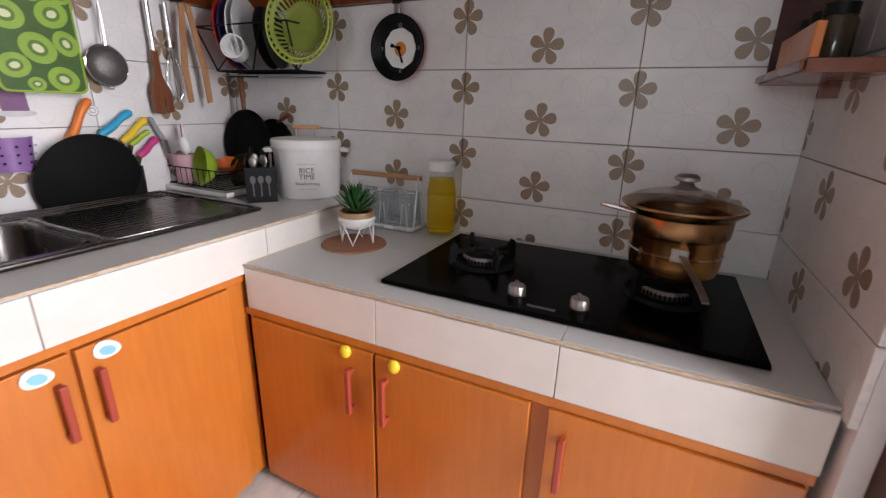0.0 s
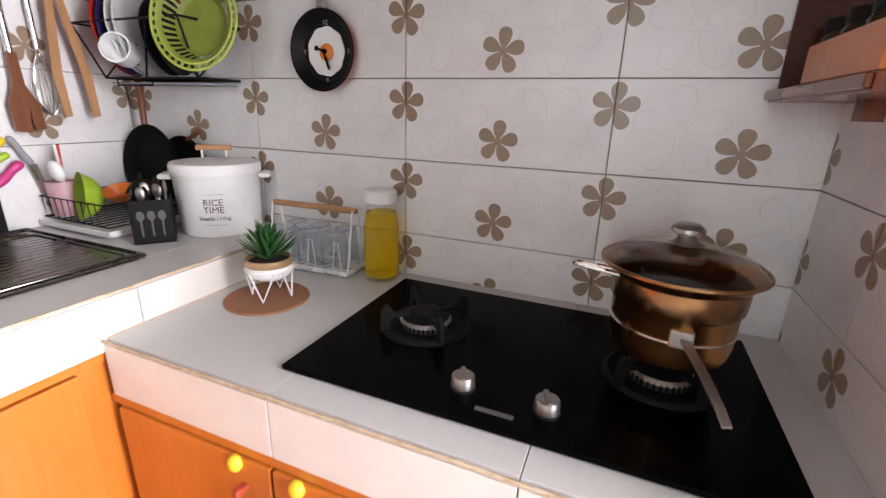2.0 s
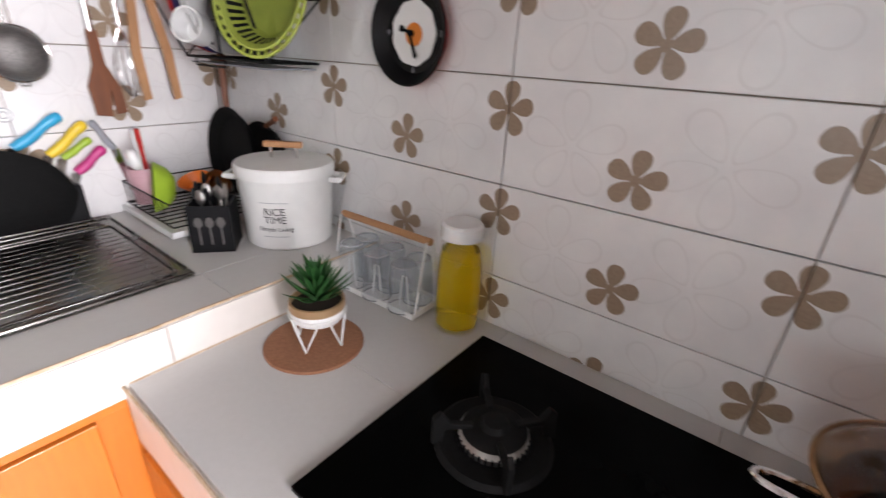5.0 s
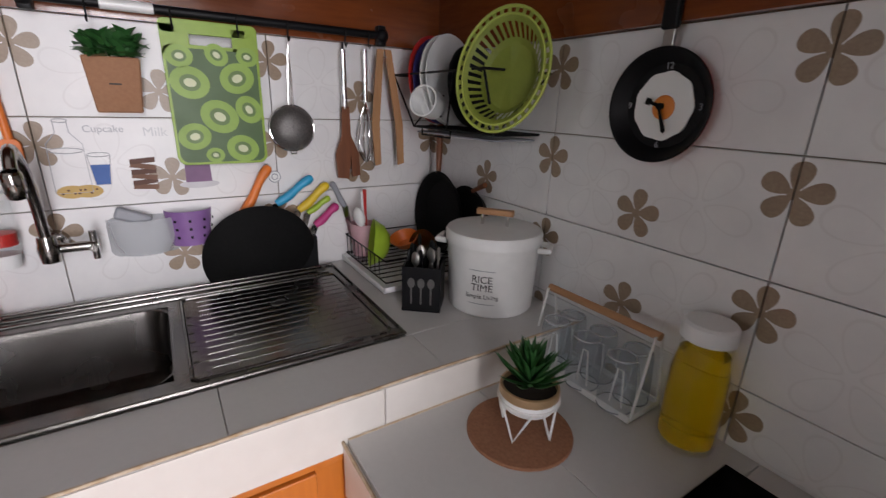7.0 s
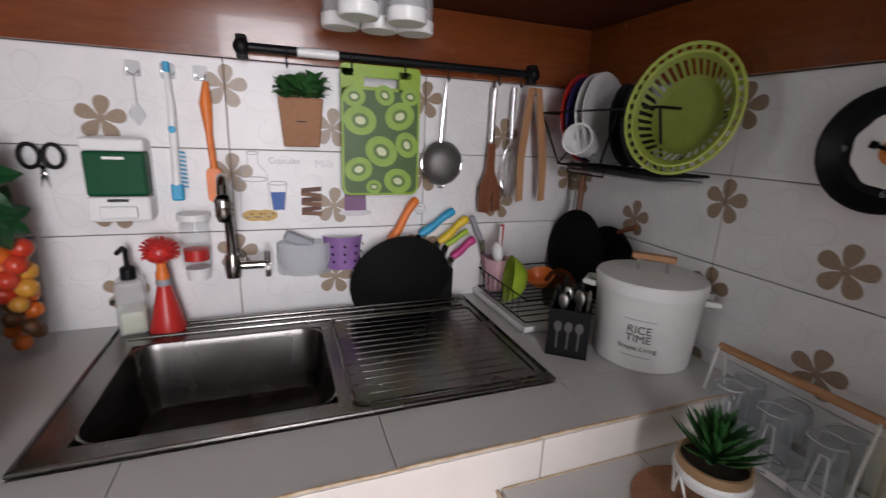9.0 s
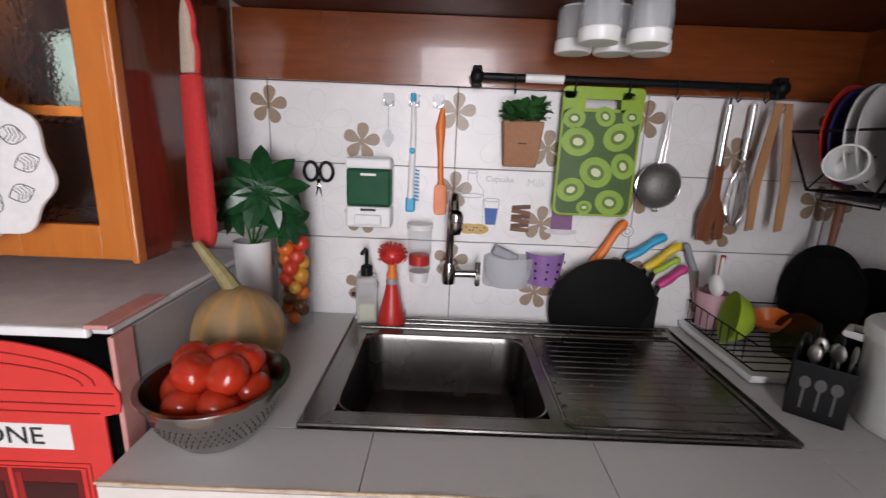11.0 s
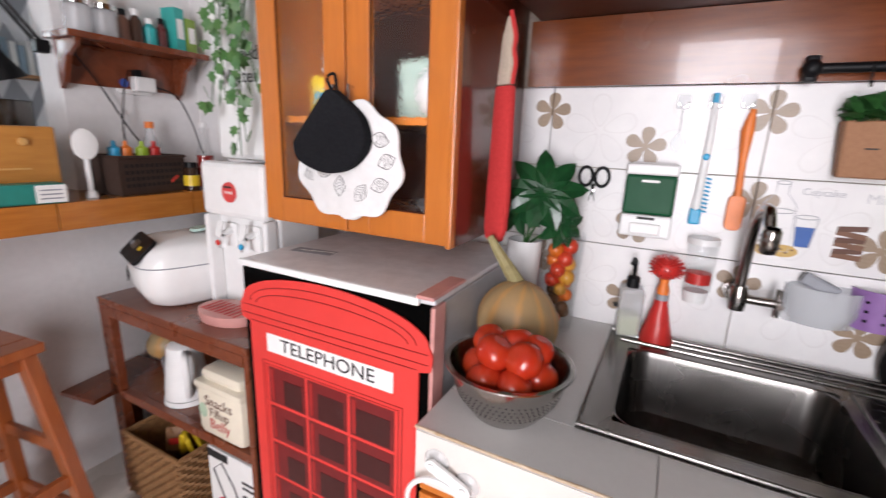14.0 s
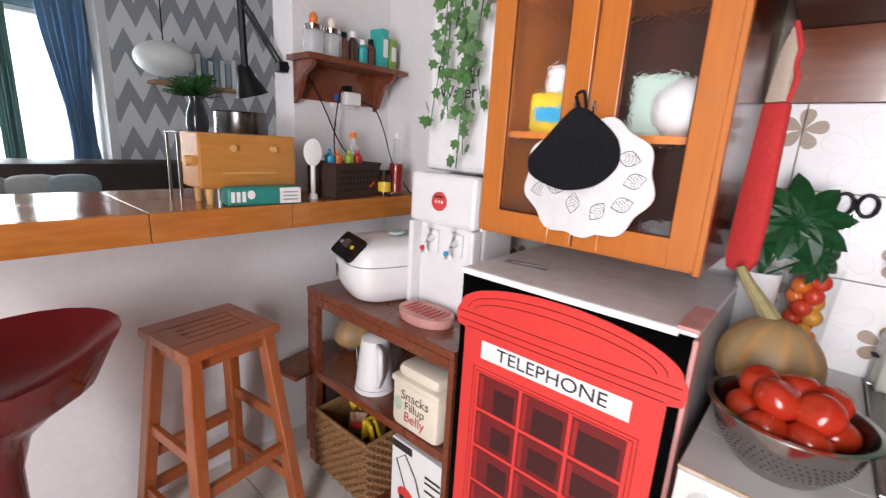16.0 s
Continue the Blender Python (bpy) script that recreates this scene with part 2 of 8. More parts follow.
def squash_skin():
    """Dull green-brown skin with orange streaks along the ribs."""
    m, t, b = graph("squash_skin", 0.5)
    s = t.nodes.new("ShaderNodeSeparateXYZ")
    t.links.new(t.nodes.new("ShaderNodeTexCoord").outputs["Object"], s.inputs[0])
    a = calc(t, "ARCTAN2", s.outputs[1], s.outputs[0])
    rib = calc(t, "MULTIPLY_ADD", fuzz(t, 40), 1.1, calc(t, "ABSOLUTE", calc(t, "COSINE", calc(t, "MULTIPLY", a, 5.0))))
    c = blend(t, contrast(t, fuzz(t, 14), 0.35, 0.7), (0.30, 0.215, 0.11), (0.40, 0.25, 0.11))
    c = blend(t, calc(t, "MULTIPLY", contrast(t, rib, 1.2, 0.7), 0.7), c, (0.52, 0.27, 0.08))
    t.links.new(c, b.inputs["Base Color"])
    relief(t, b, fuzz(t, 60), 0.12)
    return m


SQUASH = squash_skin()
STEM = surface("squash_stem", (0.34, 0.29, 0.13), (0.24, 0.2, 0.09), 0.7, scale=60, bump=0.3)
KRAFT = surface("kraft_board", (0.37, 0.19, 0.10), (0.31, 0.15, 0.08), 0.8, scale=120, bump=0.1)
WICKER = surface("wicker", (0.30, 0.155, 0.06), (0.17, 0.08, 0.03), 0.7, scale=60, bump=0.3)
BROWNPLASTIC = plain("brown_plastic", (0.055, 0.033, 0.026), 0.45)
SPOONPRINT = plain("faint_grey_print", (0.09, 0.086, 0.082), 0.5)
INK = plain("black_print", (0.02, 0.02, 0.02), 0.6)
PAPER = plain("white_print", (0.80, 0.80, 0.78), 0.5, 0, 0.04)
CLOTHBLACK = surface("black_cloth", (0.008, 0.008, 0.010), (0.014, 0.014, 0.016), 0.95, scale=160, bump=0.5)
CLOTHRED = surface("red_cloth", (0.60, 0.05, 0.05), (0.50, 0.035, 0.035), 0.85, scale=140, bump=0.3)
CLOTHTAN = surface("tan_cloth", (0.56, 0.46, 0.36), None, 0.9, scale=140, bump=0.3)
CLOTHWHITE = surface("quilted_white_cloth", (0.78, 0.77, 0.76), (0.72, 0.71, 0.70), 0.9, scale=70, bump=0.4)
EGG = plain("egg_orange", (0.78, 0.24, 0.03), 0.4)
FACADE = plain("teal_print", (0.02, 0.23, 0.19), 0.4)
SAUCE = plain("red_sauce", (0.25, 0.02, 0.015), 0.15)
BROWNPRINT = plain("brown_print", (0.12, 0.05, 0.03), 0.6)

for dull in (MATTBLACK, CLOTHBLACK, BLACKWIRE, CASTIRON):
    dull.node_tree.nodes["Principled BSDF"].inputs["Specular IOR Level"].default_value = 0.12
BLACKGLASS.node_tree.nodes["Principled BSDF"].inputs["Specular IOR Level"].default_value = 0.03
for dull in (SOAPGREEN, BLACK, BROWNPLASTIC, DARKWOOD, CLOTHRED):
    dull.node_tree.nodes["Principled BSDF"].inputs["Specular IOR Level"].default_value = 0.2


# ---- helpers for building ----
def thing(name, x, y, z, label, category, turn=0, group="", kind=""):
    ob = new(name)
    ob.matrix_basis = pose(x, y, z, 0, 0, turn)
    return tagged(ob, label, category, group, kind)


def part(name, bm, mat, parent=None, label="", smooth=False):
    me = bpy.data.meshes.new(name)
    if smooth:
        for f in bm.faces:
            f.smooth = True
    bm.to_mesh(me)
    bm.free()
    me.materials.append(mat)
    if smooth:
        me.set_sharp_from_angle(angle=radians(40))
    ob = new(name, me)
    if parent is not None:
        ob.parent = parent
    if label:
        tagged(ob, label)
    return ob


def structure(name, bm, mat, label, category):
    return tagged(part(name, bm, mat), label, category, kind="structure")


def box(x0, x1, y0, y1, z0, z1, bevel=0.0):
    bm = bmesh.new()
    bmesh.ops.create_cube(bm, size=1)
    bmesh.ops.scale(bm, vec=(abs(x1 - x0), abs(y1 - y0), abs(z1 - z0)), verts=bm.verts)
    bmesh.ops.translate(bm, vec=((x0 + x1) / 2, (y0 + y1) / 2, (z0 + z1) / 2), verts=bm.verts)
    if bevel:
        bmesh.ops.bevel(bm, geom=bm.edges, offset=bevel, segments=2, affect="EDGES", profile=0.5)
    return bm


def moved(bm, m):
    bmesh.ops.transform(bm, matrix=m, verts=bm.verts)
    return bm


def joined(*bms):
    out = bmesh.new()
    for b in bms:
        me = bpy.data.meshes.new("joint")
        b.to_mesh(me)
        b.free()
        out.from_mesh(me)
        bpy.data.meshes.remove(me)
    return out


def lathe(profile, steps=32, sx=1.0, sy=1.0, arc=math.tau):
    """A turned shape from (radius, height) pairs."""
    bm = bmesh.new()
    whole = arc > 6.28
    n = steps if whole else steps + 1
    rings = []
    for r, z in profile:
        if r < 1e-6:
            rings.append([bm.verts.new((0, 0, z))])
        else:
            rings.append([bm.verts.new((r * sx * math.cos(arc * i / steps), r * sy * math.sin(arc * i / steps), z)) for i in range(n)])
    for a, b in zip(rings, rings[1:]):
        for i in range(steps):
            j = (i + 1) % n
            q = [a[i % len(a)], a[j % len(a)], b[j % len(b)], b[i % len(b)]]
            q = list(dict.fromkeys(q))
            if len(q) > 2:
                bm.faces.new(q)
    bmesh.ops.recalc_face_normals(bm, faces=bm.faces)
    return bm


def tube(points, r, sides=8, closed=False):
    """A round rod along a line of points."""
    bm = bmesh.new()
    pts = [Vector(p) for p in points]
    n = len(pts)
    rings = []
    ref = Vector((0.13, 0.31, 0.94)).normalized()
    for i, p in enumerate(pts):
        a = pts[i - 1] if i or closed else p
        b = pts[(i + 1) % n] if i < n - 1 or closed else p
        d = (b - a).normalized()
        u = d.cross(ref).normalized()
        v = d.cross(u)
        rad = r[i] if isinstance(r, (list, tuple)) else r
        rings.append([bm.verts.new(p + rad * (u * math.cos(math.tau * k / sides) + v * math.sin(math.tau * k / sides))) for k in range(sides)])
    for i in range(n if closed else n - 1):
        a, b = rings[i], rings[(i + 1) % n]
        for k in range(sides):
            bm.faces.new((a[k], a[(k + 1) % sides], b[(k + 1) % sides], b[k]))
    if not closed:
        bm.faces.new(rings[0])
        bm.faces.new(list(reversed(rings[-1])))
    bmesh.ops.recalc_face_normals(bm, faces=bm.faces)
    return bm


def prism(outline, thick, bevel=0.0):
    """A flat shape in x and z, with thickness along -y from 0."""
    bm = bmesh.new()
    f = bm.faces.new([bm.verts.new((x, 0, z)) for x, z in outline])
    e = bmesh.ops.extrude_face_region(bm, geom=[f])
    bmesh.ops.translate(bm, vec=(0, -thick, 0), verts=[v for v in e["geom"] if isinstance(v, bmesh.types.BMVert)])
    bmesh.ops.recalc_face_normals(bm, faces=bm.faces)
    if bevel:
        bmesh.ops.bevel(bm, geom=bm.edges, offset=bevel, segments=2, affect="EDGES", profile=0.5)
    return bm


def oval(rx, rz, n=28, cx=0.0, cz=0.0, wob=0.0, lobes=5):
    return [(cx + rx * (1 + wob * math.cos(lobes * math.tau * i / n)) * math.cos(math.tau * i / n),
             cz + rz * (1 + wob * math.cos(lobes * math.tau * i / n)) * math.sin(math.tau * i / n)) for i in range(n)]


def rounded(w, h, r, n=5, cx=0.0, cz=0.0):
    out = []
    for qx, qz, a0 in ((1, 1, 0), (-1, 1, 90), (-1, -1, 180), (1, -1, 270)):
        for i in range(n + 1):
            a = radians(a0 + 90 * i / n)
            out.append((cx + qx * (w / 2 - r) + r * math.cos(a), cz + qz * (h / 2 - r) + r * math.sin(a)))
    return out


def ball(rx, ry, rz, seg=20, rings=12):
    bm = bmesh.new()
    bmesh.ops.create_uvsphere(bm, u_segments=seg, v_segments=rings, radius=1)
    bmesh.ops.scale(bm, vec=(rx, ry, rz), verts=bm.verts)
    return bm


def frame_ring(w, h, bar, depth, bevel=0.0):
    """A flat rectangular frame in x and z, centred, front at y = 0 going to +depth."""
    a, b = w / 2, h / 2
    return joined(box(-a, -a + bar, 0, depth, -b, b, bevel), box(a - bar, a, 0, depth, -b, b, bevel),
                  box(-a + bar, a - bar, 0, depth, b - bar, b, bevel), box(-a + bar, a - bar, 0, depth, -b, -b + bar, bevel))


def lettering(name, text, size, mat, parent, m, depth=0.0006, label=""):
    cu = bpy.data.curves.new(name, "FONT")
    cu.body, cu.size, cu.extrude, cu.align_x, cu.align_y = text, size, depth, "CENTER", "CENTER"
    tmp = new(name, cu)
    bpy.context.view_layer.update()
    me = bpy.data.meshes.new_from_object(tmp.evaluated_get(bpy.context.evaluated_depsgraph_get()))
    bpy.data.objects.remove(tmp)
    me.materials.clear()
    me.materials.append(mat)
    ob = new(name, me)
    ob.parent, ob.matrix_basis = parent, m
    if label:
        tagged(ob, label)
    return ob


FACE_EAST = pose(0, 0, 0, 90, 0, 90)   # lettering that faces +x
FACE_SOUTH = pose(0, 0, 0, 90, 0, 0)   # lettering that faces -y


def leaf(length, width, droop=0.3, fold=0.15, segs=4):
    """One leaf along +x from the origin, folded along its middle."""
    bm = bmesh.new()
    rows = []
    for i in range(segs + 1):
        s = i / segs
        w = width / 2 * math.sin(math.pi * min(1, 0.12 + 0.88 * s)) ** 0.7 if i < segs else 0
        x, z = length * s, -droop * length * s * s
        rows.append([bm.verts.new((x, -w, z + fold * w)), bm.verts.new((x, 0, z)), bm.verts.new((x, w, z + fold * w))] if i < segs else [bm.verts.new((x, 0, z))])
    for a, b in zip(rows, rows[1:]):
        if len(b) == 3:
            bm.faces.new((a[0], a[1], b[1], b[0]))
            bm.faces.new((a[1], a[2], b[2], b[1]))
        else:
            bm.faces.new((a[0], a[1], b[0]))
            bm.faces.new((a[1], a[2], b[0]))
    return bm


def smoothline(points, n=6):
    """A soft line through a few points."""
    p = [Vector(q) for q in points]
    p = [p[0]] + p + [p[-1]]
    out = []
    for i in range(1, len(p) - 2):
        for k in range(n):
            s = k / n
            out.append(0.5 * (2 * p[i] + (p[i + 1] - p[i - 1]) * s + (2 * p[i - 1] - 5 * p[i] + 4 * p[i + 1] - p[i + 2]) * s * s
                              + (3 * p[i] - p[i - 1] - 3 * p[i + 1] + p[i + 2]) * s ** 3))
    return out + [p[-1]]


def lean(axis, degrees, at=(0, 0, 0)):
    return Matrix.Translation(at) @ Matrix.Rotation(radians(degrees), 4, axis)


# ---- the large structure ----
BAR_TOP, WALL_S, EAST = 1.075, -3.06, 3.0
floor = structure("floor", box(-0.2, 3.2, -6.7, 0.2, -0.12, -0.012), GROUT, "pale glazed floor tiles with narrow joints", "floor")
wall_west = structure("wall_west", box(-0.15, -0.012, -3.2, 0.15, 0, 2.6), GROUT, "wall tiled with white flower tiles behind the sink", "wall")
wall_north = structure("wall_north", box(-0.012, 3.2, 0.012, 0.15, 0, 2.6), GROUT, "wall tiled with white flower tiles behind the hob", "wall")
wall_stub = structure("wall_stub", box(1.926, 1.958, -0.622, 0.012, 0, 2.6), PLASTER, "short tiled side wall beside the hob", "wall")
structure("wall_south_low", box(0, 3.2, WALL_S - 0.14, WALL_S, 0, BAR_TOP - 0.08), PLASTER, "white painted wall under the bar counter", "wall")
structure("wall_south_pier", box(0, 0.48, WALL_S - 0.14, WALL_S, BAR_TOP, 2.6), PLASTER, "white painted pier beside the serving opening", "wall")
structure("wall_south_head", box(0.48, 3.2, WALL_S - 0.14, WALL_S, 2.25, 2.6), PLASTER, "white painted wall over the serving opening", "wall")
structure("wall_west_upper", box(-0.012, 0.0, WALL_S, -2.53, 0, 2.6), PLASTER, "white painted wall in the corner", "wall")
structure("wall_east_a", box(EAST, EAST + 0.15, -0.62, 0.15, 0, 2.6), PLASTER, "white painted wall beside the back door", "wall")
structure("wall_east_b", box(EAST, EAST + 0.15, -6.7, -1.45, 0, 2.6), PLASTER, "white painted wall beside the back door", "wall")
structure("wall_east_c", box(EAST, EAST + 0.15, -1.45, -0.62, 2.2, 2.6), PLASTER, "white painted wall over the back door", "wall")
structure("ceiling", box(-0.2, 3.2, -6.7, 0.2, 2.6, 2.7), CEILING, "unseen ceiling, greyed to cut bounced light", "ceiling")
structure("wall_living_west", box(-1.35, -1.2, -6.7, -3.2, 0, 2.6), PLASTER, "white painted living room wall", "wall")
structure("wall_living_north", box(-1.2, 0.0, -3.2, -3.06, 0, 2.6), PLASTER, "white painted living room wall", "wall")
structure("floor_living", box(-1.35, -0.2, -6.7, -3.06, -0.12, -0.003), FLOOR, "pale living room floor", "floor")
structure("ceiling_living", box(-1.35, -0.2, -6.7, -3.06, 2.6, 2.7), CEILING, "unseen ceiling, greyed to cut bounced light", "ceiling")
# Added dark slab that keeps the gap past the side wall black; no known door.
structure("wall_dark_recess", box(1.959, 2.5, -0.66, -0.60, 0, 2.1), DARKWOOD, "dark slab added for the dark recess behind the side wall", "door")

# wood panels over the tiles and the cupboards above them
structure("trim_west", box(0.0, 0.022, -1.60, -0.022, 1.446, 1.61), PANEL, "glossy brown wooden panel over the sink tiles", "panel")
structure("trim_north", box(0.0, 1.914, -0.022, 0.0, 1.436, 1.61), PANEL, "glossy brown wooden panel over the hob tiles", "panel")
up = thing("overhead_cupboard", 0, 0, 1.612, "dark brown overhead cupboard above the sink", "cupboard")
part("body", box(0, 0.42, -1.58, 0, 0.02, 0.7, 0.003), DARKWOOD, up)
part("bottom_board", box(0, 0.42, -1.58, 0, 0, 0.0195, 0.003), DARKWOOD, up)
up = thing("overhead_cupboard", 0.422, 0, 1.612, "dark brown overhead cupboard above the hob", "cupboard")
part("body", box(0, 1.49, -0.34, 0, 0.02, 0.7, 0.003), DARKWOOD, up)
part("bottom_board", box(0, 1.49, -0.34, 0, 0, 0.0195, 0.003), DARKWOOD, up)


def counter(name, x0, x1, y0, y1, top, low, label, front, joints):
    """A tiled concrete counter: core, tiles on top and on the face, a worn edge line. front: 'x' or 'y'."""
    ob = thing(name, 0, 0, low, label, "counter")
    part("core", box(x0, x1 - 0.008, y0 + 0.008, y1, 0, top - low - 0.008), CGROUT, ob)
    return ob


sink_counter = counter("sink_counter", 0.0, 0.675, -1.55, 0.0, 0.803, 0.688, "grey-white tiled sink counter with a worn front edge", "x", 0.5)
hob_counter = counter("hob_counter", 0.675, 1.914, -0.60, 0.0, 0.715, 0.592, "grey-white tiled hob counter, lower than the sink counter", "y", 0.5)
# the basin is let into the counter
bpy.data.objects.remove(sink_counter.children[0])
part("core", joined(box(0, 0.13, -1.55, 0, 0, 0.107), box(0.50, 0.667, -1.55, 0, 0, 0.107), box(0.13, 0.50, -1.55, -1.26, 0, 0.107), box(0.13, 0.50, -0.82, 0, 0, 0.107)), CGROUT, sink_counter)

# tiles of the counters
def top_tiles(parent, x0, x1, y0, y1, z, nx, ny, mat=CTOP):
    w, d, g = (x1 - x0) / nx, (y1 - y0) / ny, 0.0006
    me = None
    for i in range(nx):
        for j in range(ny):
            if me is None:
                ob = part("tile", box(g, w - g, g, d - g, 0, 0.008, 0.0012), mat, parent)
                me = ob.data
            else:
                ob = new("tile", me)
                ob.parent = parent
            ob.location = (x0 + i * w, y0 + j * d, z)


top_tiles(sink_counter, 0.535, 0.675, -1.55, 0.0, 0.107, 1, 4)
top_tiles(sink_counter, 0.0, 0.535, -1.55, -1.30, 0.107, 1, 1)
top_tiles(sink_counter, 0.0, 0.535, -0.40, 0.0, 0.107, 2, 1)
top_tiles(sink_counter, 0.0, 0.045, -1.30, -0.40, 0.107, 1, 2)
top_tiles(hob_counter, 0.675, 1.914, -0.592, -0.30, 0.115, 3, 1)
top_tiles(hob_counter, 0.675, 1.914, -0.30, 0.0, 0.115, 3, 1)
for k in range(3):
    part("front_tile", box(0.667, 0.675, -1.55 + k * 0.517 + 0.001, -1.55 + (k + 1) * 0.517 - 0.001, 0, 0.106, 0.0012), FASCIA, sink_counter, "cream front tile")
    part("front_tile", box(0.676 + k * 0.413, 0.674 + (k + 1) * 0.413, -0.60, -0.592, 0, 0.114, 0.0012), FASCIA, hob_counter, "cream front tile")
part("edge_line", tube([(0.6745, -1.55 + 0.05 * i, 0.1125 + random.uniform(-0.0012, 0.0012)) for i in range(32)], 0.0032, 6), NOSING, sink_counter, "brown worn tile edge")
part("edge_line", tube([(0.676 + 0.05 * i, -0.5995 + random.uniform(-0.001, 0.001), 0.1205 + random.uniform(-0.0014, 0.0014)) for i in range(25)], 0.0034, 6), NOSING, hob_counter, "brown worn tile edge")
part("seam", tube([(0.677, -0.02, 0.1235), (0.677, -0.59, 0.1235)], 0.002, 6), NOSING, hob_counter)


def door_front(w, h):
    return joined(box(0.003, w - 0.003, -0.018, 0, 0.003, h - 0.003, 0.002))


def bar_handle(h):
    bm = joined(box(-0.007, 0.007, -0.026, -0.014, -h / 2, h / 2, 0.003), box(-0.006, 0.006, -0.016, 0, h / 2 - 0.016, h / 2 - 0.004), box(-0.006, 0.006, -0.016, 0, -h / 2 + 0.004, -h / 2 + 0.016))
    return bm


def base_cabinet(x, y, width, height, turn, doors, label):
    """Carcass with frame stiles, doors with red bar pulls and stuck-on knobs. Local x runs along the front, -y is the front."""
    ob = thing("base_cabinet", x, y, 0.0, label, "cabinet", turn)
    part("body", box(0, width, 0.021, 0.50, 0.03, height - 0.075, 0.002), WOOD, ob)
    part("face_frame", box(0, width, 0.0, 0.02, 0.03, height, 0.002), WOOD, ob)
    part("plinth", box(0.0, width, 0.05, 0.45, 0, 0.03), DARKWOOD, ob)
    part("top_rail", box(0, width, -0.012, 0, height - 0.022, height, 0.002), WOOD, ob)
    for x0, x1, hx, sticker in doors:
        d = part("door", moved(door_front(x1 - x0, height - 0.055), pose(x0, 0, 0.033)), WOOD, ob)
        if hx is not None:
            part("handle", moved(bar_handle(0.125), pose(hx, -0.018, height - 0.135)), HANDLERED, d, "red bar handle")
        if sticker:
            sx, kind = sticker
            if kind == "shell":
                k = part("sticker", moved(prism(oval(0.026, 0.019, 20, wob=0.06, lobes=3), 0.006, 0.002), pose(sx, -0.018, height - 0.045, 0, 18, 0)), WHITE, d, "white shell-shaped knob", smooth=True)
                part("spot", moved(prism(oval(0.015, 0.010, 16), 0.002), pose(sx, -0.0245, height - 0.046, 0, 18, 0)), plain("pale_blue", (0.25, 0.55, 0.66), 0.35), k)
            else:
                part("sticker", moved(ball(0.015, 0.012, 0.017), pose(sx, -0.022, height - 0.035)), YELLOW, d, "yellow fruit-shaped knob", smooth=True)
    return ob


# faces +x: local x = world y
base_cabinet(0.652, -1.545, 0.962, 0.686, 90, [(0.0, 0.19, None, None), (0.195, 0.548, 0.516, (0.49, "shell")), (0.552, 0.900, 0.583, (0.605, "shell"))],
             "orange wooden sink cabinet with red bar handles and white shell knobs")
base_cabinet(0.66, -0.585, 1.252, 0.590, 0, [(0.022, 0.422, 0.360, (0.345, "lemon")), (0.424, 0.800, 0.458, (0.482, "lemon")), (0.832, 1.246, 0.868, None)],
             "orange wooden hob cabinet with red bar handles and yellow knobs")


# ---- sink ----
def sink():
    ob = thing("kitchen_sink", 0.0, 0.0, 0.803, "stainless steel sink with one basin and ribbed drainboard", "sink")
    x0, x1, y0, y1 = 0.045, 0.532, -1.298, -0.402
    bx0, bx1, by0, by1 = 0.145, 0.488, -1.245, -0.838
    for q in ((x0, bx0, y0, y1), (bx1, x1, y0, y1), (bx0, bx1, y0, by0), (bx0, bx1, by1, y1)):
        part("deck_panel", box(*q, 0.002, 0.006), STEEL, ob)
    part("rim", tube([(x0, y0, 0.007), (x1, y0, 0.007), (x1, y1, 0.007), (x0, y1, 0.007)], 0.005, 8, True), STEEL, ob, smooth=True)
    bm = bmesh.new()
    rings = []
    for inset, z in ((-0.004, 0.0065), (0.0, 0.004), (0.004, -0.01), (0.012, -0.12), (0.02, -0.145), (0.045, -0.158), (0.15, -0.162)):
        pts = [(px, pz) for px, pz in rounded(bx1 - bx0 - 2 * inset, by1 - by0 - 2 * inset, max(0.012, 0.05 - inset * 0.3), 5)]
        rings.append([bm.verts.new(((bx0 + bx1) / 2 + px, (by0 + by1) / 2 + pz, z)) for px, pz in pts])
    for a, b in zip(rings, rings[1:]):
        for i in range(len(a)):
            bm.faces.new((a[i], a[(i + 1) % len(a)], b[(i + 1) % len(b)], b[i]))
    bm.faces.new(rings[-1])
    bmesh.ops.recalc_face_normals(bm, faces=bm.faces)
    basin = part("basin", bm, STEEL, ob, smooth=True)
    part("drain", moved(lathe([(0.0, 0.002), (0.03, 0.002), (0.036, 0.004), (0.04, 0.0)]), pose((bx0 + bx1) / 2, (by0 + by1) / 2, -0.161)), CHROME, basin, smooth=True)
    for px in (0.072, 0.105):
        part("ridge", tube([(px, y0 + 0.03, 0.007), (px, y1 - 0.03, 0.007)], 0.0042, 8), STEEL, ob, smooth=True)
    for k in range(13):
        px = 0.15 + k * 0.027
        part("rib", tube([(px, -0.785, 0.003), (px, -0.775, 0.0042), (px, -0.44, 0.0042), (px, -0.43, 0.003)], 0.0030, 6), STEEL, ob, smooth=True)
    part("ridge", tube([(0.12, -0.80, 0.006), (0.135, -0.81, 0.007), (0.5, -0.81, 0.007), (0.508, -0.80, 0.006), (0.508, -0.43, 0.006), (0.5, -0.422, 0.006), (0.13, -0.422, 0.006), (0.12, -0.43, 0.006)], 0.004, 8, True), STEEL, ob, smooth=True)
    for k in range(6):
        part("dimple", moved(ball(0.004, 0.006, 0.002, 8, 6), pose(0.23 + k * 0.042, -0.80, 0.006)), STEEL, ob, smooth=True)


sink()


